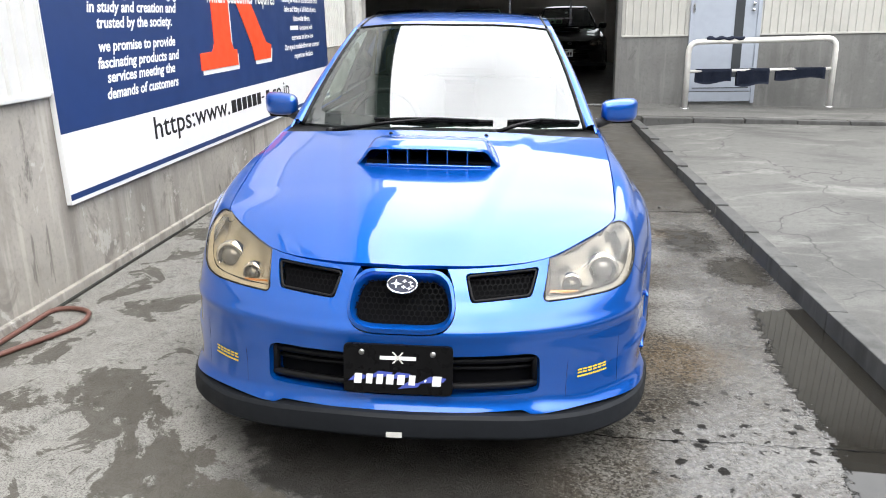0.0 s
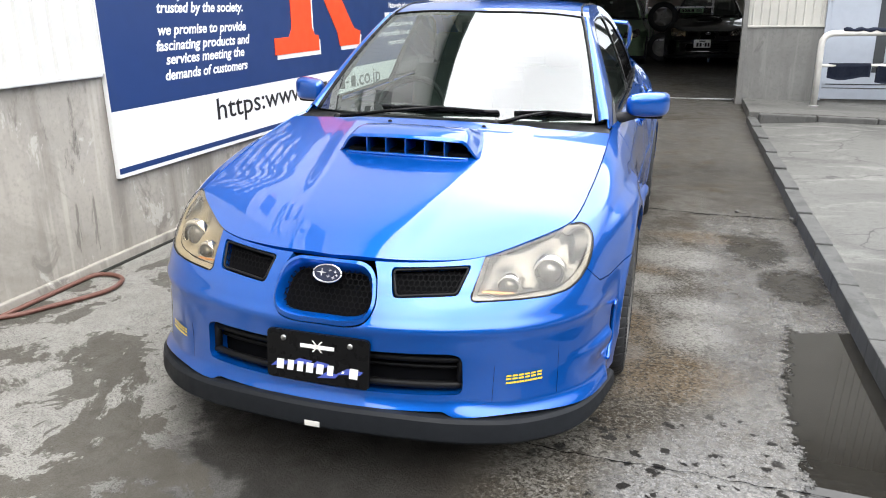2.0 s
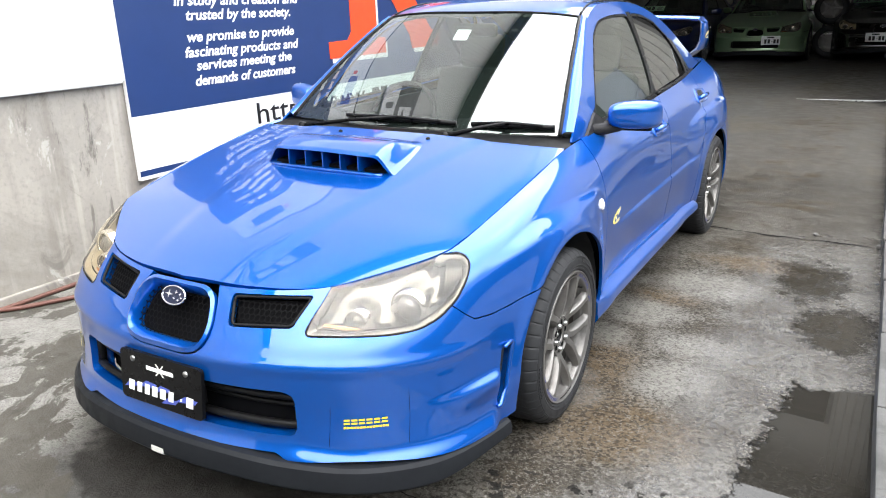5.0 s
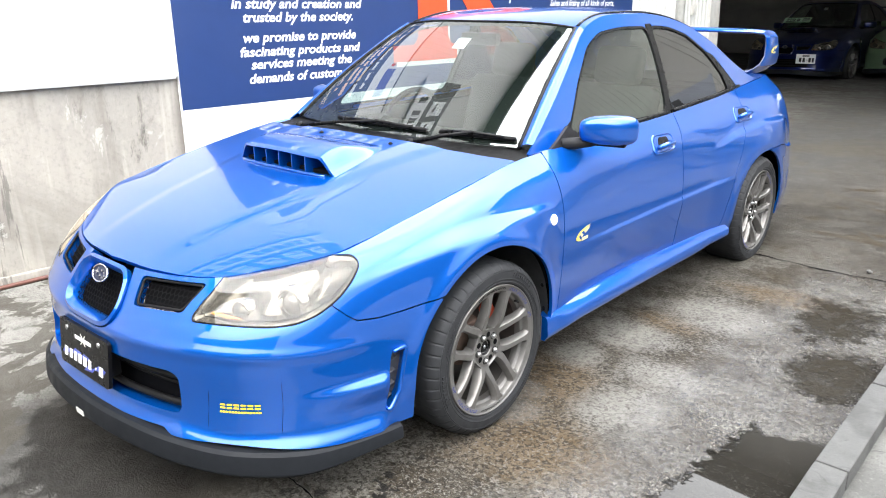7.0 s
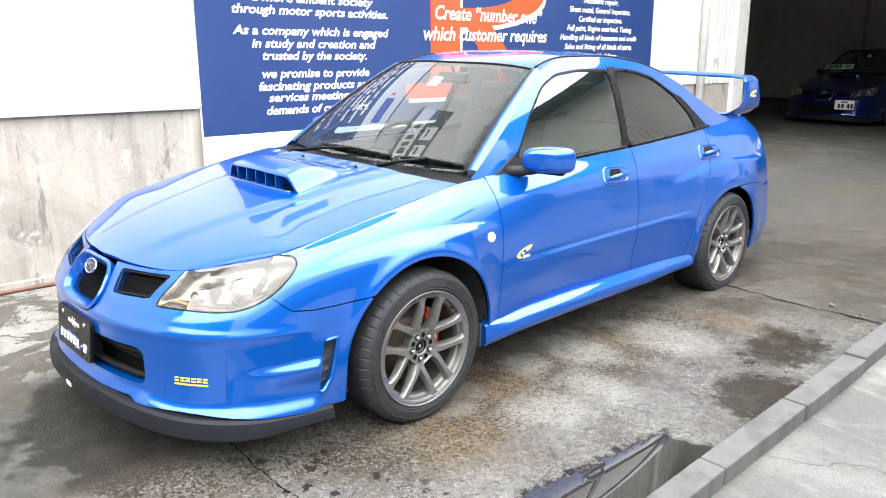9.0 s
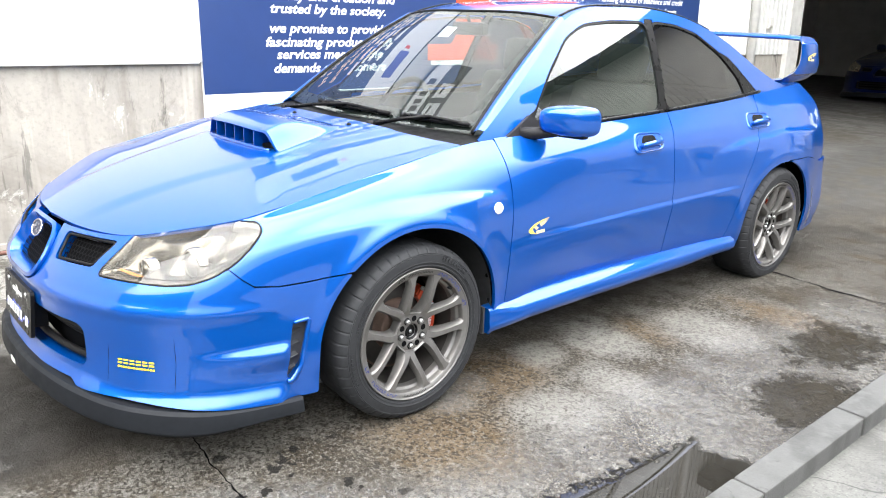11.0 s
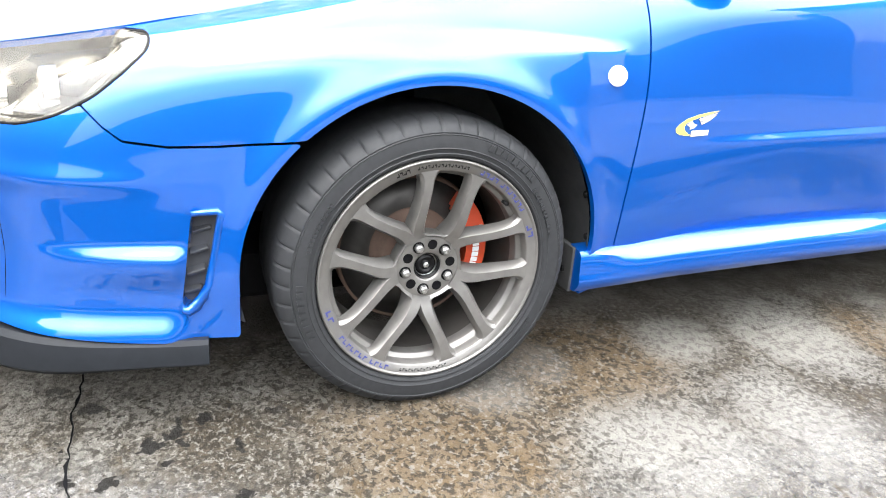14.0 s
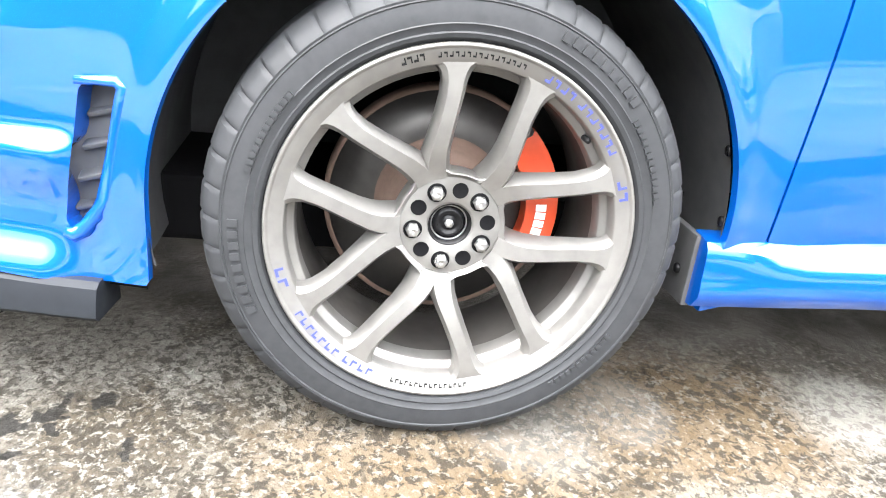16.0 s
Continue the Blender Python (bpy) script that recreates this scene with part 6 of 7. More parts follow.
# ---------------------------------------------------------------- cabin inside
inside = new("cabin_interior")
inside.parent = car
box("floor_pan", -.68, .68, 1.5, 4.2, .3, .33, DARK, inside, 0.0)
box("dashboard", -.64, .64, 1.78, 2.15, .62, .915, DASH, inside, 0.04)
box("rear_bulkhead", -.62, .62, 4.0, 4.05, .33, 1.0, DARK, inside, 0.0)
box("parcel_shelf", -.6, .6, 3.8, 4.28, .96, .985, DARK, inside, 0.0)
for sx in (1, -1):
    box("door_card", sx * .66 - .012, sx * .66 + .012, 1.9, 3.9, .33, .92, DASH, inside, 0.005)
    seat = new("front_seat")
    seat.parent = inside
    xc = sx * .34
    box("cushion", xc - .24, xc + .24, 2.45, 2.95, .42, .58, SEAT, seat, 0.05)
    bm = bmesh.new()
    add_box(bm, -.25, .25, -.06, .06, 0, .56, 0.055, pose(xc, 2.98, .52, -18), 3)
    part("backrest", bm, SEAT, seat, "", True)
    bm = bmesh.new()
    add_box(bm, -.13, .13, -.05, .05, 0, .19, 0.045, pose(xc, 3.16, 1.055, -12), 3)
    part("headrest", bm, SEAT, seat, "", True)
box("rear_bench", -.6, .6, 3.45, 3.95, .42, .95, SEAT, inside, 0.06)
bm = bmesh.new()
mw = pose(-.34, 2.3, .88, 62)
add_tube(bm, [mw @ Vector((.18 * math.cos(t), .18 * math.sin(t), 0)) for t in np.linspace(0, 2 * math.pi, 37)], 0.015, 8)
add_tube(bm, [mw @ Vector((-.18, 0, 0)), mw @ Vector((0, 0, -.02)), mw @ Vector((.18, 0, 0))], 0.02, 8)
part("steering_wheel", bm, BLACK_PLASTIC, inside, "", True)
bm = bmesh.new()
add_box(bm, -.11, .11, -.02, .02, -.03, .03, 0.018, pose(0, 2.44, 1.295))
add_tube(bm, [(0, 2.44, 1.31), (0, 2.42, 1.36)], 0.008, 8)
part("rear_view_mirror", bm, BLACK_PLASTIC, inside)
bm = bmesh.new()
add_box(bm, -.035, .035, 0, .002, -.035, .035, 0, pose(0.0, 2.30, 1.28, -52))
part("inspection_sticker", bm, WHITE, inside, "white inspection sticker")
COWL = []
for t in np.linspace(-1, 1, 33):
    COWL.append((0.735 * t, 1.655 + 0.09 * t * t, hood_z(0.70 * t, 1.66 + 0.08 * t * t) - 0.02))
low = ws_base(np.linspace(-1.06, 1.06, 33)) + np.array([0, 0.02, -0.008])
mesh_object("cowl_panel", np.vstack([np.array(COWL), low]), [(k, k + 1, 34 + k, 33 + k) for k in range(32)], BLACK_PLASTIC, car, True, "black plastic cowl")


def screen_at(a, t):
    g, nn = WS_P.reshape(61, 25, 3), WS_N.reshape(61, 25, 3)
    i, j = int(round((a + 1) / 2 * 60)), int(round(t * 24))
    return Vector(g[i, j]), Vector(nn[i, j])


def build_wipers():
    for a0, t0, a1, t1, pivot in ((-.45, .035, .37, .045, (-.50, 1.735, .915)), (.45, .025, .96, .035, (.24, 1.70, .925))):
        w = new("wiper")
        w.parent = car
        n0 = screen_at(a0, t0)[1]
        pts = []
        for k in range(9):
            u = k / 8
            q, nn = screen_at(a0 + (a1 - a0) * u, t0 + (t1 - t0) * u + 0.022 * math.sin(math.pi * u))
            pts.append(q + nn * 0.010)
        tube("blade", [tuple(q) for q in pts], 0.0095, SATIN_BLACK, w, 6)
        tube("blade_frame", [tuple(pts[1] + n0 * 0.006), tuple(pts[4] + n0 * 0.016), tuple(pts[7] + n0 * 0.006)], 0.0065, SATIN_BLACK, w, 6)
        tube("arm", [pivot, tuple(Vector(pivot) * 0.5 + (pts[4] + n0 * 0.018) * 0.5 + Vector((0, 0, 0.006))), tuple(pts[4] + n0 * 0.018)], [0.011, 0.008, 0.006], SATIN_BLACK, w, 8)
        lathe("pivot_cap", [(0.018, -0.01), (0.018, 0.01), (0.01, 0.018), (0.0, 0.019)], pose(*pivot), SATIN_BLACK, w, 14)


build_wipers()


def build_mirror(sx):
    """A door mirror: a rounded shell on a dark foot."""
    mir = new("door_mirror")
    mir.parent = front_doors[0 if sx > 0 else 1]
    nu, nv = 36, 18
    verts = []
    for i in range(nu):
        u = 2 * math.pi * i / nu
        for j in range(nv + 1):
            v = math.pi * j / nv
            cx, cz = math.copysign(abs(math.cos(u)) ** 0.45, math.cos(u)), math.copysign(abs(math.sin(u)) ** 0.5, math.sin(u))
            r = math.sin(v) ** 0.42
            yy = -math.cos(v)
            depth = 0.075 if yy < 0 else 0.045
            taper = 1.0 - 0.14 * (1 if cx * sx < 0 else 0) * abs(cx)
            verts.append((sx * .852 + 0.094 * cx * r + sx * 0.012 * yy, 2.195 + depth * yy + 0.035 * (sx * cx * r), 0.982 + 0.058 * cz * r * taper))
    faces = [(i * (nv + 1) + j, ((i + 1) % nu) * (nv + 1) + j, ((i + 1) % nu) * (nv + 1) + j + 1, i * (nv + 1) + j + 1) for i in range(nu) for j in range(nv)]
    bm = bmesh.new()
    vs = [bm.verts.new(v) for v in verts]
    for f in faces:
        bm.faces.new([vs[i] for i in f])
    bmesh.ops.remove_doubles(bm, verts=bm.verts[:], dist=0.0005)
    part("mirror_shell", bm, BLUE, mir, "", True)
    bm = bmesh.new()
    add_tube(bm, [(sx * .71, 2.06, .928), (sx * .745, 2.11, .928), (sx * .79, 2.16, .934), (sx * .83, 2.195, .944)], [0.024, 0.024, 0.021, 0.016], 12)
    part("mirror_foot", bm, GREY_PLASTIC, mir, "grey plastic foot", True)
    bm = bmesh.new()
    add_box(bm, -.078, .078, -.02, .02, -.02, .02, 0.012, pose(sx * .842, 2.195, .936, 0, 0, sx * 12))
    part("mirror_underside", bm, BLACK_PLASTIC, mir)
    outline = [(1.965, .915), (2.03, .945), (2.12, .99), (2.185, .955), (2.19, .925)]
    verts = [(sx * (float(cabin_x(np.array([y]), np.array([z]))[0]) + d), y, z) for d in (0.002, 0.014) for y, z in outline]
    k = len(outline)
    bm = bmesh.new()
    vs = [bm.verts.new(v) for v in verts]
    bm.faces.new(vs[:k])
    bm.faces.new(vs[k:])
    for i in range(k):
        bm.faces.new((vs[i], vs[(i + 1) % k], vs[k + (i + 1) % k], vs[k + i]))
    part("mirror_sail", bm, GREY_PLASTIC, mir)


for sx in (1, -1):
    build_mirror(sx)


def side_x(y, z):
    """How far out the body side stands at a place along the flank."""
    s = np.interp(y, NETS[2][4:14, 1], STATION[4:14])
    for _ in range(3):
        line = side_point(np.full(101, s), NOSE_V)
        k = np.interp(z, line[:, 2], NOSE_V)
        q = side_point(np.array([s]), np.array([k]))[0]
        s += y - q[1]
    return float(q[0] + side_relief(q[None])[0])


def flank(sx, y, z, lift=0.0):
    """A frame on the flank: local x back along the car (towards the front on the far side), y up, z out."""
    e = 0.03
    p = Vector((side_x(y, z) , y, z))
    a = (Vector((side_x(y + e, z), y + e, z)) - p).normalized()
    b = (Vector((side_x(y, z + e), y, z + e)) - p).normalized()
    n = a.cross(b).normalized()
    if n.x < 0:
        n = -n
    b = n.cross(a)
    p = p + n * lift
    m = Matrix(((a.x, b.x, n.x, p.x), (a.y, b.y, n.y, p.y), (a.z, b.z, n.z, p.z), (0, 0, 0, 1)))
    return m if sx > 0 else Matrix.Diagonal((-1, 1, 1, 1)) @ m


def build_handle(door, sx, y, z):
    m = flank(sx, y, z) @ Matrix.Scale(1.18, 4)
    holder = new("door_handle")
    holder.parent = door
    rim = round_poly([(-.088, -.036), (.086, -.03), (.09, .034), (-.07, .042), (-.09, .01)], 0.03, 6)
    n = len(rim)
    rings = [(1.06, -0.001), (1.0, 0.004), (0.92, 0.003), (0.82, -0.004)]
    bm = bmesh.new()
    vs = [[bm.verts.new(m @ Vector((a * k, b * k, h))) for a, b in rim] for k, h in rings]
    for p, q in zip(vs, vs[1:]):
        for k in range(n):
            bm.faces.new((p[k], p[(k + 1) % n], q[(k + 1) % n], q[k]))
    part("handle_rim", bm, BLUE, holder, "", True)
    bm = bmesh.new()
    add_prism(bm, [(a * 0.83, b * 0.83) for a, b in rim], m @ pose(0, 0, 0.0006), 0.0006)
    part("handle_pocket", bm, BLUE, holder)
    # flat black plate in place of the shade inside the pocket
    prism("pocket_shadow_plate", round_poly([(-.05, .0), (.045, .0), (.04, .026), (-.03, .03)], 0.012), m @ pose(0, 0, 0.0014), 0.0008, SATIN_BLACK, holder, "dark plate that paints the shade in the handle pocket")
    bm = bmesh.new()
    add_tube(bm, [m @ Vector(q) for q in ((-.06, -.012, .004), (-.045, -.010, .016), (0, -.008, .021), (.05, -.006, .017), (.066, -.004, .004))], [0.008, 0.012, 0.0125, 0.012, 0.009], 12)
    part("handle_bar", bm, BLUE, holder, "", True)
    lathe("lock", [(0.008, 0.0), (0.008, 0.004), (0.004, 0.005), (0.0, 0.005)], m @ pose(.062, -.012, 0.004), CHROME, holder, 12)


for k, sx in enumerate((1, -1)):
    build_handle(front_doors[k], sx, 2.80, .842)
    build_handle(rear_doors[k], sx, 3.765, .878)
    lathe("side_marker", [(0.0, 0.009), (0.012, 0.0085), (0.022, 0.005), (0.026, 0.0)], flank(sx, 1.836, .69, 0.0015) @ Matrix.Diagonal((1, 0.82, 1, 1)), WHITE, fenders[k], 28, "round white side marker lamp")
    if sx > 0:
        wing_badge(flank(sx, 2.068, .585, 0.001), front_doors[k], PALE, PALE_YELLOW, 1.05)

# decal bars on the bumper corners
for sx in (1, -1):
    deco = new("bumper_decal")
    deco.parent = car
    deco["label"] = "yellow bar decal"
    for row, z, h, count, wid in ((0, .3505, .0055, 6, .0195), (0, .3405, .0055, 6, .0195), (1, .328, .006, 14, .0075)):
        for k in range(count):
            u0 = .572 + k * (.122 / count)
            u1 = u0 + (.122 / count) * 0.78
            q = nose_at([sx * u0, sx * u1, sx * u1, sx * u0], [z - h / 2, z - h / 2, z + h / 2, z + h / 2], -0.0045)
            mesh_object("bar", q, [(0, 1, 2, 3) if sx < 0 else (3, 2, 1, 0)], YELLOW, deco)
    # seam of the cover panel
    seam_pts = [(.533, .262), (.534, .33), (.536, .388), (.552, .412), (.585, .426), (.66, .431), (.749, .433), (.75, .35), (.75, .262)]
    q = nose_at([sx * a for a, _ in seam_pts], [b for _, b in seam_pts], 0.0008)
    tube("cover_seam", [tuple(r) for r in q], 0.0009, DARK, deco, 6)

# ---------------------------------------------------------------- head lamps
LAMP_CASE = plain("lamp_reflector", (0.13, 0.126, 0.117), 0.22, 0.95, 18, 0.3)
HAZED_CASE = plain("clouded_reflector", (0.3, 0.265, 0.195), 0.4, 0.25, 25, 0.25)
SMOKED_BALL = plain("projector_glass", (0.16, 0.16, 0.165), 0.04, 0.6, 25, 0.1)
VENT_GREY = plain("grey_vent_plastic", (0.035, 0.037, 0.042), 0.55, 0, 60, 0.3)
AMBER = plain("amber_reflector", (0.5, 0.2, 0.045), 0.2, 0.3, 25, 0.1)
for sx in (1, -1):
    hl = new("head_lamp")
    hl.parent = car
    fl = np.array([sx, 1.0, 1.0])
    v, m, f = trimmed(SIDE_P, SIDE_N, SIDE_SHAPE, cut(lamp - 0.002, TOP_EDGE - 0.004), 0.0)
    mesh_object("lamp_lens", np.array(v) * fl, f if sx > 0 else [q[::-1] for q in f], LENS if sx > 0 else HAZED_LENS, hl, True, "clear lamp lens" if sx > 0 else "hazy yellowed lamp lens", np.array(m) * fl)
    depth = 0.04 + 0.045 * np.exp(-((SIDE_S - .765) / .06) ** 2 - ((Z - .66) / .045) ** 2) + 0.04 * np.exp(-((SIDE_S - .585) / .055) ** 2 - ((Z - .635) / .035) ** 2) + 0.02 * np.exp(-((SIDE_S - .9) / .03) ** 2)
    depth = 0.005 + (depth - 0.005) * smooth(-0.004, 0.045, lamp)
    v, m, f = trimmed(SIDE_P - SIDE_N * depth[:, None], SIDE_N, SIDE_SHAPE, lamp + 0.006, 0.0)
    mesh_object("lamp_case", np.array(v) * fl, f if sx > 0 else [q[::-1] for q in f], LAMP_CASE if sx > 0 else HAZED_CASE, hl, True, "silver reflector housing")
    rim_pts = nose_at([sx * a for a, _ in LAMP], [min(b, 0.99) for _, b in LAMP], 0.002)
    keep = [tuple(r) for r, (a, b) in zip(rim_pts, LAMP)]
    tube("lamp_gasket", keep + keep[:1], 0.0038, SATIN_BLACK, hl, 6)
    for s0, z0, r, name in ((.75, .652, .046, "projector"), (.585, .632, .03, "high_beam")):
        aim = Vector((sx * 0.12, -1, 0.02)).normalized()
        t = Matrix.Translation(Vector(nose_at([sx * s0], [z0], 0.052)[0])) @ aim.to_track_quat("Z", "Y").to_matrix().to_4x4()
        lathe(name + "_ring", [(r * 1.25, -.01), (r * 1.2, .012), (r * 1.02, .022), (r * 0.92, .016), (r * 0.86, -.005)], t, CHROME, hl, 36, "chrome lamp ring")
        lathe(name + "_bulb", [(r * 0.86, -.004), (r * 0.8, .01), (r * 0.55, .022), (r * .25, .028), (0, .029)], t, SMOKED_BALL if name == "projector" else LAMP_CASE, hl, 32)
    q = nose_at([sx * a for a in (.475, .6, .6, .49)], [.59, .59, .603, .612], 0.03)
    mesh_object("amber_reflector", q, [(0, 1, 2, 3) if sx > 0 else (3, 2, 1, 0)], AMBER, hl, False, "amber reflector strip")
    for k in range(7):
        s0 = .875 + 0.012 * k
        q = nose_at([sx * s0] * 3, [.66 + .005 * k, .70, .732 - .001 * k], 0.014)
        tube("signal_rib", [tuple(r) for r in q], 0.0035, LAMP_CASE, hl, 6)
    # slats of the side vent
    for k in range(4):
        z = .292 + .040 * k
        y = .985 + (z - .26) * 0.17 + 0.006
        x = side_x(.974 + (z - .27) * .14, z) - 0.027
        bm = bmesh.new()
        add_box(bm, -.012, .012, -.016, .018, -.0035, .0035, 0.0025, pose(sx * x, y, z, 18, sx * 20))
        part("vent_slat", bm, VENT_GREY, hl)
    v, m, f = trimmed(SIDE_P - SIDE_N * 0.03, SIDE_N, SIDE_SHAPE, slit + 0.015, 0.0)
    mesh_object("vent_back", np.array(v) * fl, f if sx > 0 else [q[::-1] for q in f], VENT_GREY, hl, True)
    top_x, foot_x = side_x(1.03, .45), side_x(.985, .262)
    ring = [(.998, .451), (1.022, .4525), (1.043, .453), (1.05, .447), (1.047, .43), (1.036, .37), (1.023, .31), (1.012, .286), (.998, .267), (.985, .258), (.974, .262)]
    tube("vent_rim", [(sx * (foot_x + (top_x - foot_x) * (b - .262) / .188 + 0.003), a, b) for a, b in ring], [.005, .006, .007, .008, .008, .008, .009, .010, .011, .010, .006], BLUE, hl, 8)


# ---------------------------------------------------------------- wheels
LINER = plain("dusty_arch_liner", (0.045, 0.046, 0.047), 0.75, 0, 35, 0.5)
# dark tone for brake dust plus the shade deep inside the rim
BARREL = plain("shaded_dusty_barrel", (0.05, 0.046, 0.042), 0.6, 0.3, 45, 0.3)


SPIN = 81


def build_wheel():
    """A wheel at the origin, its outer side towards +x, y towards the tail."""
    axle = Matrix(((0, 0, 1, 0), (1, 0, 0, 0), (0, 1, 0, 0), (0, 0, 0, 1)))  # local z -> x
    wheel = new("wheel")
    tyre_prof = [(.216, -.085), (.222, -.1), (.262, -.112), (.298, -.106), (.31, -.09), (.3145, -.04), (.315, 0), (.3145, .04), (.313, .075), (.307, .094), (.298, .106), (.287, .1125),
                 (.2845, .112), (.283, .1145), (.2815, .1135), (.272, .1152), (.258, .1155), (.2565, .1165), (.254, .1148), (.248, .1135), (.246, .115), (.241, .113), (.237, .107), (.232, .1)]
    steps = 432
    bm = bmesh.new()
    rings = add_lathe(bm, tyre_prof, axle, steps)
    for i, ring in enumerate(rings):
        for k, vert in enumerate(ring):
            if i in (8, 9, 10) and k % 9 == 0:
                vert.co.x -= 0.0026
                vert.co.y *= 0.993
                vert.co.z *= 0.993
            elif i == 8 and k % 9 == 4:
                vert.co.x -= 0.0012
            if i in (5, 7):
                vert.co.y *= 0.99
                vert.co.z *= 0.99
    for vert in bm.verts:
        vert.co.z = max(vert.co.z, -.3035)
    tyre = part("tyre", bm, RUBBER, wheel, "dusty grey-black low-profile tyre", True)
    tyre.data.set_sharp_from_angle(angle=radians(28))
    # moulded bars round the sidewall where its lettering stands
    bm = bmesh.new()
    for a0, count, r0, h0 in ((68, 9, .273, .012), (38, 13, .262, .007), (-30, 12, .264, .007), (205, 9, .27, .012), (165, 12, .262, .007)):
        for k in range(count):
            a = radians(a0 - k * (3.1 if h0 > .01 else 2.0))
            t = Matrix.Translation((.1155, r0 * math.cos(a), r0 * math.sin(a))) @ Matrix.Rotation(a, 4, "X")
            add_box(bm, -.0012, .003, -h0 / 2, h0 / 2, -.0045 if h0 > .01 else -.003, .0045 if h0 > .01 else .003, 0, t)
    part("sidewall_mark", bm, RUBBER, tyre)["kind"] = "stuff"
    rim = lathe("rim_flange", [(.2345, .1), (.2362, .107), (.2357, .1125), (.2335, .1145), (.2312, .1138), (.2298, .1112), (.2285, .1105), (.2122, .1084), (.2102, .1055), (.209, .088), (.2072, .083), (.2, .081), (.1985, .078), (.197, .056)],
                axle, ALLOY, wheel, 96, "bronze-grey alloy rim flange")
    lathe("rim_barrel", [(.197, .056), (.196, .03), (.196, -.06), (.215, -.09)], axle, BARREL, wheel, 96, "rim barrel darkened by brake dust and painted shade")
    # spokes, in five pairs
    for pair in range(5):
        for off in (-1, 1):
            ang = radians(SPIN + 72 * pair)
            sections = []
            for r, w, x, thick, lean in ((.066, .037, .0815, .04, 29.0), (.078, .036, .085, .04, 28.6), (.09, .0345, .0905, .04, 27.2), (.104, .0325, .096, .037, 24.8), (.122, .0295, .1005, .034, 21.4),
                                         (.146, .0272, .1045, .032, 18.0), (.172, .0268, .107, .028, 15.6), (.190, .029, .108, .026, 14.8), (.201, .0355, .1083, .022, 14.5), (.2085, .047, .1085, .02, 14.3), (.2128, .066, .1086, .018, 14.0)):
                a = ang + off * radians(lean)
                d, t = Vector((0, math.cos(a), math.sin(a))), Vector((0, -math.sin(a), math.cos(a)))
                c = d * r + Vector((x, 0, 0))
                ux = Vector((1, 0, 0))
                sections.append([c + t * w * 0.5 * p + ux * (-thick * q) for p, q in ((-1.12, 1.0), (-1.0, .28), (-.62, 0.0), (.62, 0.0), (1.0, .28), (1.12, 1.0))])
            bm = bmesh.new()
            rows = [[bm.verts.new(v) for v in sec] for sec in sections]
            for p, q in zip(rows, rows[1:]):
                for i in range(6):
                    bm.faces.new((p[i], p[(i + 1) % 6], q[(i + 1) % 6], q[i]))
            bm.faces.new(rows[0])
            bm.faces.new(rows[-1])
            ob = part("spoke", bm, ALLOY, wheel, "", True)
            ob.data.set_sharp_from_angle(angle=radians(35))
    # hub plate with bolt holes, nuts and the dark centre bore
    lathe("hub_plate", [(.029, .05), (.029, .0765), (.033, .079), (.0615, .079), (.066, .0785)], axle, ALLOY, wheel, 72)
    outline = []
    for k in range(360):
        a, r = radians(k), .072
        for pair in range(5):
            for off in (-1, 1):
                r += .008 * math.exp(-(((k - (SPIN + 72 * pair + off * 27) + 180) % 360 - 180) / 9.0) ** 2)
            r += .016 * math.exp(-(((k - SPIN - 36 - 72 * pair + 180) % 360 - 180) / 11) ** 2)
        outline.append((math.cos(a), math.sin(a), r))
    bm = bmesh.new()
    rings = []
    for low, grow, h in ((.062, 0.0, .0787), (.064, .45, .0815), (.064, .8, .084), (.064, 0.94, .083), (.064, 1.0, .079), (.064, 1.02, .05)):
        rings.append([bm.verts.new(axle @ Vector(((low + (r - low) * grow) * c, (low + (r - low) * grow) * s, h - (.004 if h < .08 else 0)))) for c, s, r in outline])
    for p, q in zip(rings, rings[1:]):
        for k in range(360):
            bm.faces.new((p[k], p[(k + 1) % 360], q[(k + 1) % 360], q[k]))
    web = part("hub_web", bm, ALLOY, wheel, "", True)
    web.data.set_sharp_from_angle(angle=radians(50))
    lathe("centre_bore", [(.0, .069), (.007, .069), (.009, .066), (.012, .066), (.014, .070), (.019, .070), (.021, .063), (.0245, .063), (.0255, .072), (.028, .0735), (.0298, .0745), (.0298, .06)], axle, SATIN_BLACK, wheel, 36, "black centre bore")
    lathe("centre_nut", [(.0065, .066), (.0065, .0715), (.003, .073), (.0, .0715)], axle, STEEL, wheel, 6, "steel centre nut")
    lathe("bore_ring", [(.0225, .064), (.0228, .0665), (.0245, .0665), (.0247, .064)], axle, STEEL, wheel, 36)
    for k in range(10):
        a = radians(SPIN + 36 * k + 36)
        c = (0, .049 * math.cos(a), .049 * math.sin(a))
        t = Matrix.Translation(c) @ axle
        if k % 2 == 0:
            lathe("nut_seat", [(.0125, .0797), (.010, .0793), (.0, .0791)], t, DARK, wheel, 18)
            lathe("wheel_nut", [(.0095, .07), (.0095, .0865), (.007, .091), (.0045, .092), (.0, .089)], t, STEEL, wheel, 6, "steel wheel nut")
        else:
            lathe("bolt_hole", [(.0105, .0799), (.009, .0795), (.0, .0793)], t, DARK, wheel, 18)
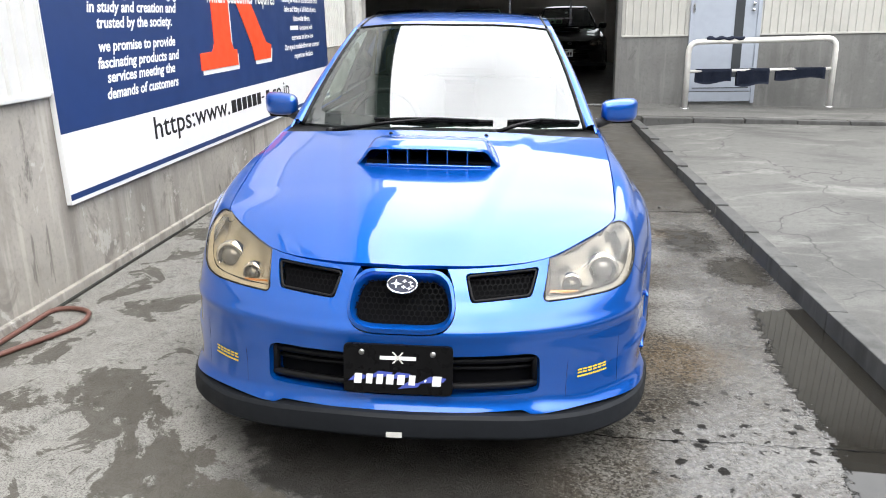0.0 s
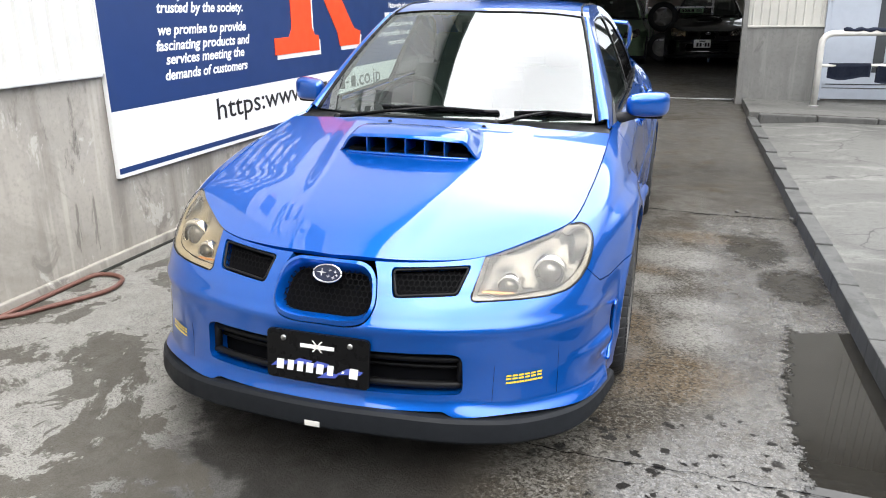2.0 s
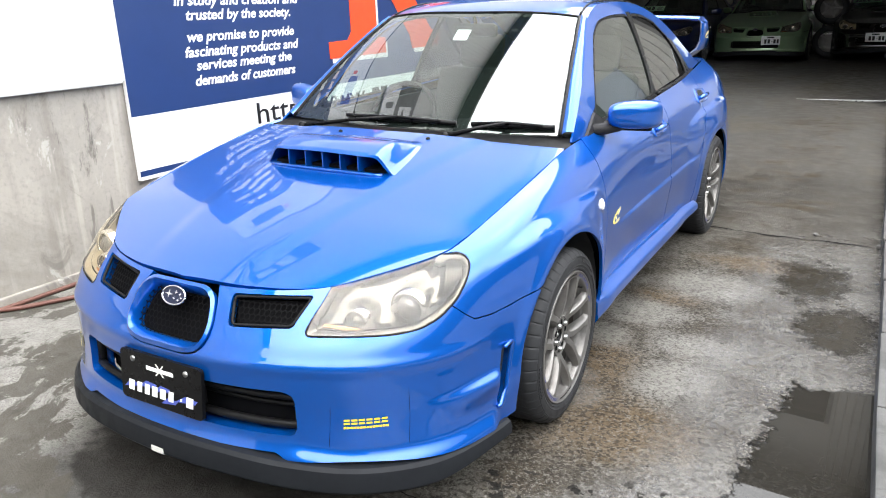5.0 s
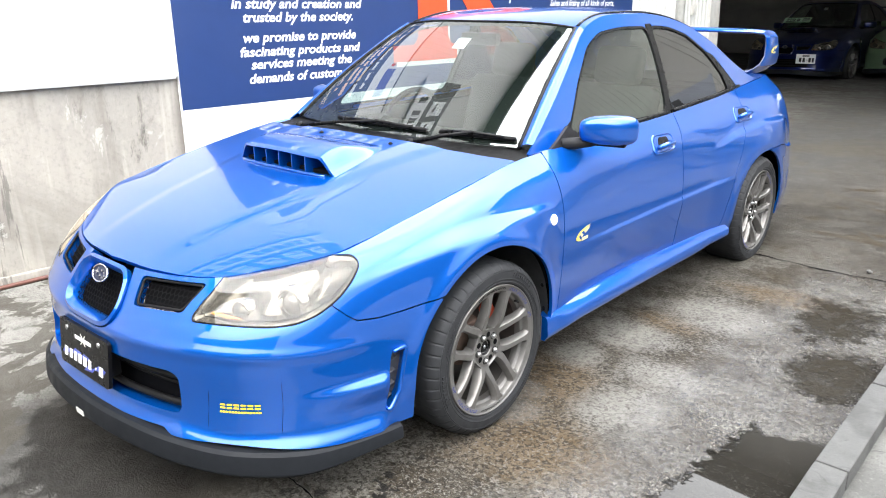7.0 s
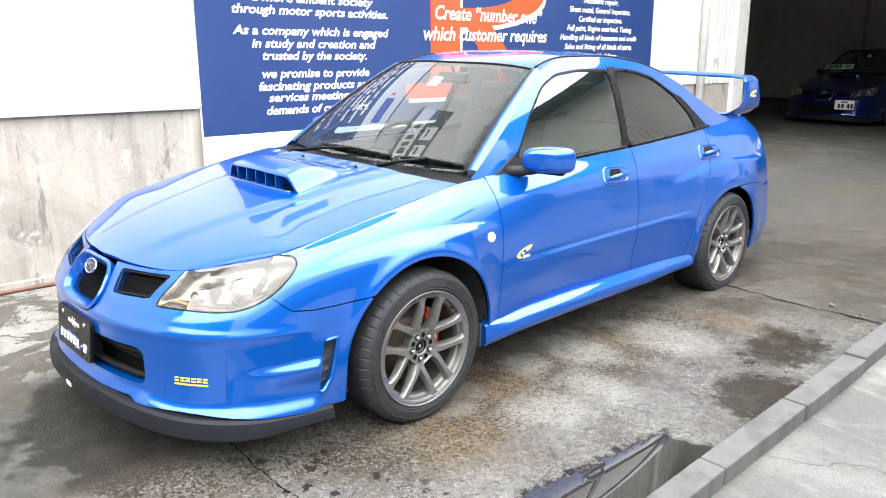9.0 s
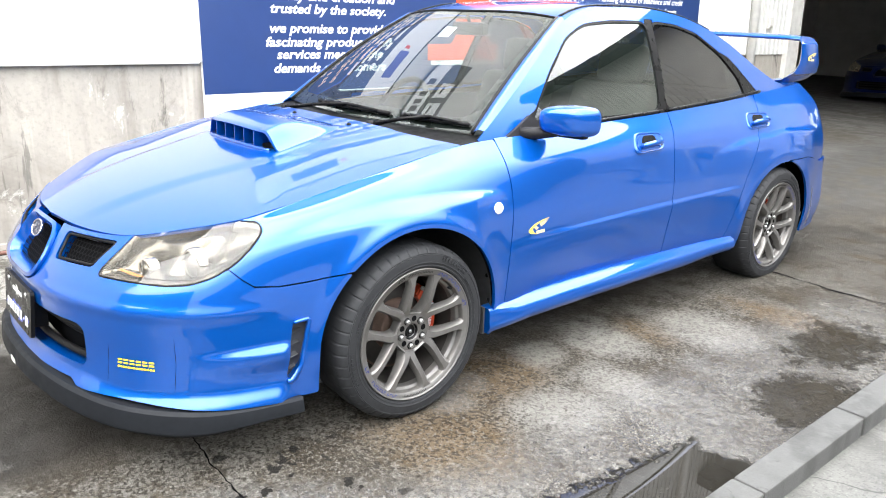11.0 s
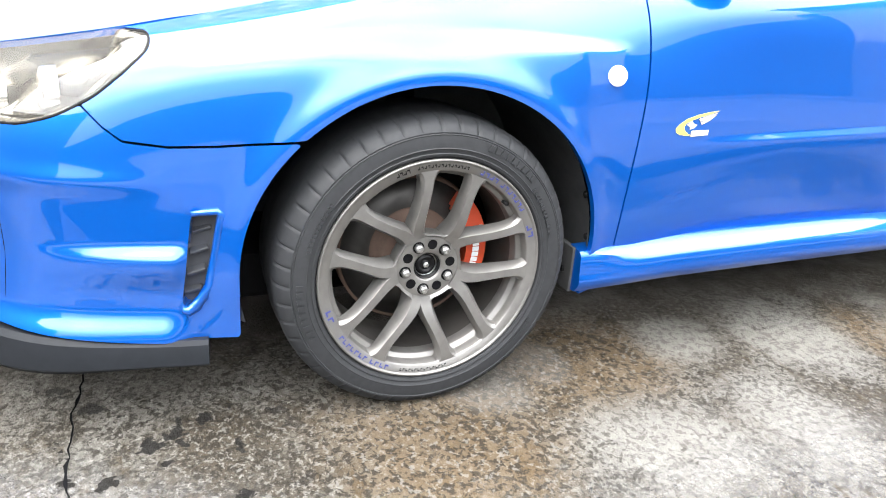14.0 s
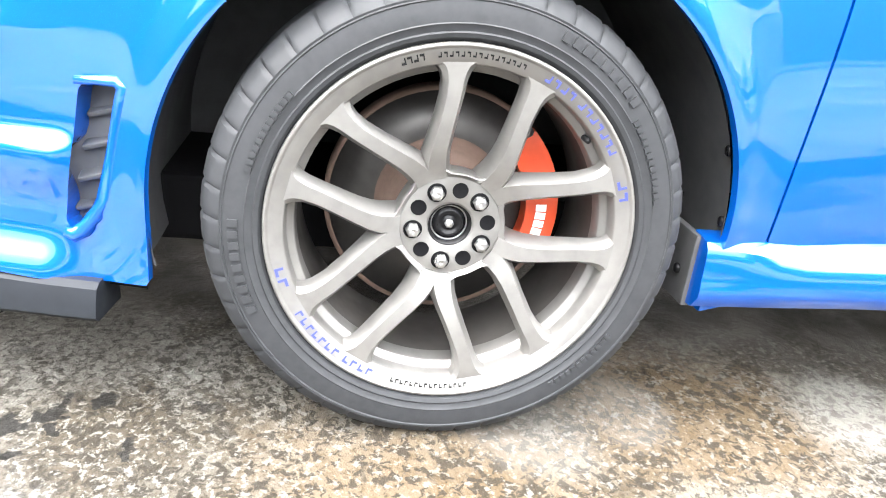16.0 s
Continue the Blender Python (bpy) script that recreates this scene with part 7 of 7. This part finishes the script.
    # bars in place of the maker's lettering on the rim flange
    for a0, count, step, wid, tall, mat in ((112, 4, 1.9, .0055, .008, BLACK_PLASTIC), (101, 16, 1.75, .004, .006, BLACK_PLASTIC), (66, 4, 3.1, .0075, .0095, RIM_BLUE), (52, 7, 3.1, .0075, .0095, RIM_BLUE), (21, 2, 4.0, .011, .011, RIM_BLUE),
                                            (246, 4, 3.1, .0075, .0095, RIM_BLUE), (232, 7, 3.1, .0075, .0095, RIM_BLUE), (201, 2, 4.0, .011, .011, RIM_BLUE), (281, 16, 1.75, .004, .006, BLACK_PLASTIC)):
        bm = bmesh.new()
        for k in range(count):
            a = radians(a0 - k * step)
            t = Matrix.Translation((.1099, .222 * math.cos(a), .222 * math.sin(a))) @ Matrix.Rotation(a, 4, "X") @ Matrix.Rotation(radians(-7.7), 4, "Z")
            add_box(bm, -.0006, .0006, -tall / 2, tall / 2, -wid * 0.5, -wid * 0.22, 0, t)
            add_box(bm, -.0006, .0006, tall * (0.18 if k % 2 else -0.5), tall * (0.5 if k % 2 else -0.18), -wid * 0.22, wid * 0.5, 0, t)
        part("rim_mark", bm, mat, rim, "printed bars on the rim flange")["kind"] = "stuff"
    lathe("air_valve", [(.004, .08), (.004, .112), (.0, .113)], Matrix.Translation((-.012, .2035 * math.cos(radians(40)), .2035 * math.sin(radians(40)))) @ axle, BLACK_PLASTIC, wheel, 10)
    return wheel


wheel = build_wheel()
wheel.parent = car
wheel.matrix_basis = pose(.76, FRONT_AXLE, HUB_Z)
for m in (pose(.762, REAR_AXLE, HUB_Z), pose(-.76, FRONT_AXLE, HUB_Z, 0, 0, 180), pose(-.762, REAR_AXLE, HUB_Z, 0, 0, 180)):
    copy_thing(wheel, m)


def build_brake(x, y, front, sx):
    b = new("brake")
    b.parent = car
    axle = Matrix.Translation((sx * x, y, HUB_Z)) @ Matrix(((0, 0, sx, 0), (1, 0, 0, 0), (0, 1, 0, 0), (0, 0, 0, 1)))
    r = .163 if front else .155
    lathe("disc", [(.085, .002), (r, .002), (r, -.026), (.085, -.026)], axle, DISC, b, 64, "worn iron brake disc")
    lathe("disc_edge", [(r - .006, .003), (r + .0005, .003), (r + .0005, -.027)], axle, RUST, b, 64)
    lathe("hat", [(.0, .035), (.07, .035), (.08, .03), (.086, .0025), (.094, .0025)], axle, RUST, b, 48, "rusty brake hat")
    shape = [(.118 * math.cos(t), .118 * math.sin(t)) for t in np.linspace(-.42, .86, 12)] + [(.164 * math.cos(t), .164 * math.sin(t)) for t in np.linspace(.9, -.5, 14)]
    bm = bmesh.new()
    add_prism(bm, shape, axle @ pose(0, 0, -.045), .075)
    bmesh.ops.bevel(bm, geom=[e for e in bm.edges], offset=0.007, segments=2, affect="EDGES")
    cal = part("caliper", bm, RED, b, "red painted brake caliper", True)
    cal.data.set_sharp_from_angle(angle=radians(40))
    for t in (-.3, .3, .85):
        lathe("caliper_bolt", [(.008, .0), (.008, .007), (.0, .009)], axle @ pose(.155 * math.cos(t), .155 * math.sin(t), .03), STEEL if t else DARK, cal, 10)
    bm = bmesh.new()
    for k in range(6):
        t = -.36 + .085 * k
        add_box(bm, -.0075, .0075, -.005, .005, 0, .001, 0, axle @ pose(.14 * math.cos(t), .14 * math.sin(t), .031, 0, 0, math.degrees(t)))
    part("caliper_mark", bm, WHITE, cal, "white bars on the caliper")["kind"] = "stuff"
    tube("strut", [(sx * (x - .12), y, HUB_Z + .05), (sx * (x - .16), y + .02, HUB_Z + .4)], 0.03, DARK, b, 10)
    return b


for sx in (1, -1):
    build_brake(.735, FRONT_AXLE, True, sx)
    build_brake(.735, REAR_AXLE, False, sx)
    for ya in (FRONT_AXLE, REAR_AXLE):
        verts, faces = [], []
        angs = np.linspace(-0.3, math.pi + 0.24, 40)
        for a in angs:
            for x, r in (((.842, .376), (.81, .392), (.42, .392)) if ya == FRONT_AXLE else ((.79, .348), (.77, .372), (.42, .372))):
                verts.append((sx * x, ya + r * math.cos(a), .318 + r * math.sin(a)))
        for k in range(39):
            for i in range(2):
                faces.append((3 * k + i, 3 * k + i + 1, 3 * k + i + 4, 3 * k + i + 3))
        if ya == FRONT_AXLE:
            box("mud_flap", min(sx * .6, sx * .832), max(sx * .6, sx * .832), 1.796, 1.808, .205, .312, LINER, car, 0.003, "black liner edge")
            for bz, bx in ((.25, .80), (.33, .815), (.43, .815)):
                by = FRONT_AXLE + math.sqrt(max(.01, .392 ** 2 - (bz - .318) ** 2)) - .004 if bz > .312 else 1.796
                lathe("liner_bolt", [(.008, 0), (.008, .004), (.005, .006), (0, .006)], pose(sx * bx, by, bz, 90), SATIN_BLACK, car, 12)
        ob = mesh_object("arch_liner", verts, faces, LINER, car, True, "dusty black plastic arch liner")
        bm = bmesh.new()
        add_box(bm, -.01, .01, -.42, .42, .16, .76, 0, pose(sx * .42, ya, 0))
        part("arch_wall", bm, LINER, car)

# ---------------------------------------------------------------- hose by the wall
hose_pts = [(-2.3 + .02, .78, .012), (-1.93, 1.02, .012), (-1.8, 1.22, .014), (-1.70, 1.44, .016), (-1.70, 1.56, .02), (-1.76, 1.64, .016), (-1.86, 1.66, .014), (-1.93, 1.6, .012), (-1.94, 1.3, .012), (-1.93, .6, .012), (-1.9, -.2, .012)]
curve = hermite(range(len(hose_pts)), hose_pts, np.linspace(0, len(hose_pts) - 1, 120))
curve[:, 0] = np.maximum(curve[:, 0], -1.93)
tagged(tube("garden_hose", [tuple(LEVEL @ Vector(q)) for q in curve], 0.012, HOSE, None, 10), "looped brown rubber hose lying by the wall", "hose")

# ---------------------------------------------------------------- small stones on the yard
def pebble(x, y, size, seed):
    rng = random.Random(seed)
    bm = bmesh.new()
    bmesh.ops.create_icosphere(bm, subdivisions=1, radius=size)
    for vert in bm.verts:
        vert.co *= rng.uniform(0.82, 1.1)
        vert.co.z *= 0.65
    bmesh.ops.transform(bm, matrix=LEVEL @ pose(x, y, ground_height(y) + size * 0.5, 0, 0, rng.uniform(0, 180)), verts=bm.verts[:])
    tagged(part("pebble", bm, STONE), "small grey broken stone lying on the yard", "stone", "stones on the yard")


STONE = concrete("grey_pebble", (0.09, 0.087, 0.08), (0.045, 0.043, 0.04), 20.0).m
for k, (x, y, size) in enumerate(((1.42, 4.12, .019), (1.77, 4.02, .024), (1.62, 3.05, .007))):
    pebble(x, y, size, 40 + k)

# ---------------------------------------------------------------- cars standing in the workshop
def repaint(root, paint_mat):
    for ob in root.children_recursive:
        if ob.type == "MESH" and ob.material_slots and ob.material_slots[0].material == BLUE:
            ob.material_slots[0].link = "OBJECT"
            ob.material_slots[0].material = paint_mat


def stored_car(label, paint_mat, x, y, turn, plate_at, price):
    twin = copy_thing(car, pose(x, y, ground_height(9.6) - 0.01, 0, 0, turn) @ pose(0, -0.45, 0))
    twin.name = "stored_car"
    tagged(twin, label, "car", "cars stored in the workshop")
    for ob in list(twin.children_recursive):
        if any(ob.name.startswith(k) for k in ("number_board", "holder", "screw", "white_bar", "blue_flame", "bumper_decal", "bar", "cover_seam", "wing_decal", "feather", "label_tag")):
            bpy.data.objects.remove(ob)
    repaint(twin, paint_mat)
    m = pose(plate_at, 0.43, 0.44, 86)
    plate = prism("number_plate", [(-.165, -.08), (.165, -.08), (.165, .08), (-.165, .08)], m, 0.006, WHITE, twin, "white number plate with plain bars")
    for px, py, w, h in ((-.09, -.02, .04, .075), (-.03, -.02, .04, .075), (.025, -.02, .02, .01), (.07, -.02, .04, .075), (.125, -.02, .035, .075), (0, .05, .12, .022)):
        prism("plate_bar", [(px - w / 2, py - h / 2), (px + w / 2, py - h / 2), (px + w / 2, py + h / 2), (px - w / 2, py + h / 2)], m @ pose(0, 0, 0.0065), 0.001, INK, plate)
    if price:
        m = pose(-0.36, 1.93, 1.03, 36)
        card = prism("price_card", [(-.25, -.075), (.25, -.075), (.25, .075), (-.25, .075)], m @ pose(0, 0, 0.06), 0.004, CARD, twin, "pale green price card behind the windscreen")
        lettering("lettering", price, m @ pose(-.08, -.045, 0.066), INK, card, 0.26, 0.12, 0, 0.003)
        for k in range(3):
            prism("card_bar", [(.1, .03 - .035 * k), (.22, .03 - .035 * k), (.22, .045 - .035 * k), (.1, .045 - .035 * k)], m @ pose(0, 0, 0.0645), 0.001, INK, card)
    return twin


CARD = plain("pale_green_card", (0.5, 0.72, 0.5), 0.6, 0, 30, 0.08)
DEEP_BLUE = paint("deep_blue_paint", (0.004, 0.012, 0.08), (0.01, 0.03, 0.16))
SILVER_GREEN = paint("green_silver_paint", (0.3, 0.44, 0.26), (0.45, 0.55, 0.4))
BLACK_PAINT = paint("black_paint", (0.006, 0.006, 0.008), (0.02, 0.02, 0.022))
stored_car("dark blue saloon with a price card, parked indoors", DEEP_BLUE, -2.55, 14.0, -3, 0.42, "228.8")
stored_car("green-silver saloon parked in the dim workshop", SILVER_GREEN, -0.75, 15.0, 0, 0.3, "")
stored_car("black saloon with a price card, parked indoors", BLACK_PAINT, 1.35, 15.6, 0, -0.1, "328.8")


def spare_wheel(x, y, z, lean):
    base = new("spare_wheel")
    lathe("tyre", [(.2, -.1), (.25, -.11), (.3, -.1), (.318, -.06), (.32, 0), (.318, .06), (.3, .1), (.25, .11), (.2, .1)], pose(0, 0, 0, 90), RUBBER, base, 40)
    lathe("rim", [(.205, .1), (.2, .09), (.19, .05), (.06, .05), (.05, .06), (0, .06)], pose(0, 0, 0, 90), ALLOY, base, 30)
    for k in range(5):
        a = radians(72 * k)
        bm = bmesh.new()
        add_box(bm, .04, .2, -.02, .02, .05, .08, 0.006, pose(0, 0, 0, 90) @ pose(0, 0, 0, 0, 0, 72 * k))
        part("spoke", bm, ALLOY, base)
    base.matrix_world = pose(x, y, z, lean)
    return tagged(base, "spare alloy wheel with tyre stored in the workshop", "wheel", "spare wheels")


spare_wheel(.42, 16.6, ground_height(9.6) + .31, -4)
spare_wheel(.40, 16.62, ground_height(9.6) + .95, -4)
spare_wheel(.95, 17.2, ground_height(9.6) + .31, -4)
rack = tagged(new("tyre_rack"), "dark steel rack behind the spare wheels", "rack")
for x in (.0, 1.4):
    box("post", x, x + .05, 16.95, 17.0, .1, 1.9, STEEL, rack)
for z in (.62, 1.3):
    box("shelf", .0, 1.45, 16.55, 17.0, z, z + .03, STEEL, rack)
PANE = Mat("daylit_pane", (0.8, 0.82, 0.85), 0.5)
PANE.b.inputs["Emission Color"].default_value = (0.9, 0.95, 1.0, 1)
PANE.b.inputs["Emission Strength"].default_value = 3.0
win = tagged(new("window_1"), "small bright window in the back wall of the workshop", "window", kind="structure")
for x in (.9, 2.3):
    box("pane", x, x + 1.25, 20.96, 20.99, 1.95, 3.0, PANE.m, win, 0.0)
box("window_frame", .8, 3.65, 20.93, 20.96, 1.87, 1.95, STEEL, win)
box("window_frame", .8, 3.65, 20.93, 20.96, 3.0, 3.08, STEEL, win)
for x in (.8, 2.17, 3.56):
    box("window_frame", x, x + .09, 20.93, 20.96, 1.95, 3.0, STEEL, win)
tagged(box("wall_rail", -7.0, 7.0, 20.9, 20.98, 1.5, 1.6, INSIDE_WALL), "pale rail along the workshop back wall", "trim", kind="structure")
for x in (-4.6, -1.2, 2.6):
    tagged(box("column", x, x + .3, 20.7, 21.0, 0, 4.2, INSIDE_WALL), "pale column against the back wall", "column", kind="structure")
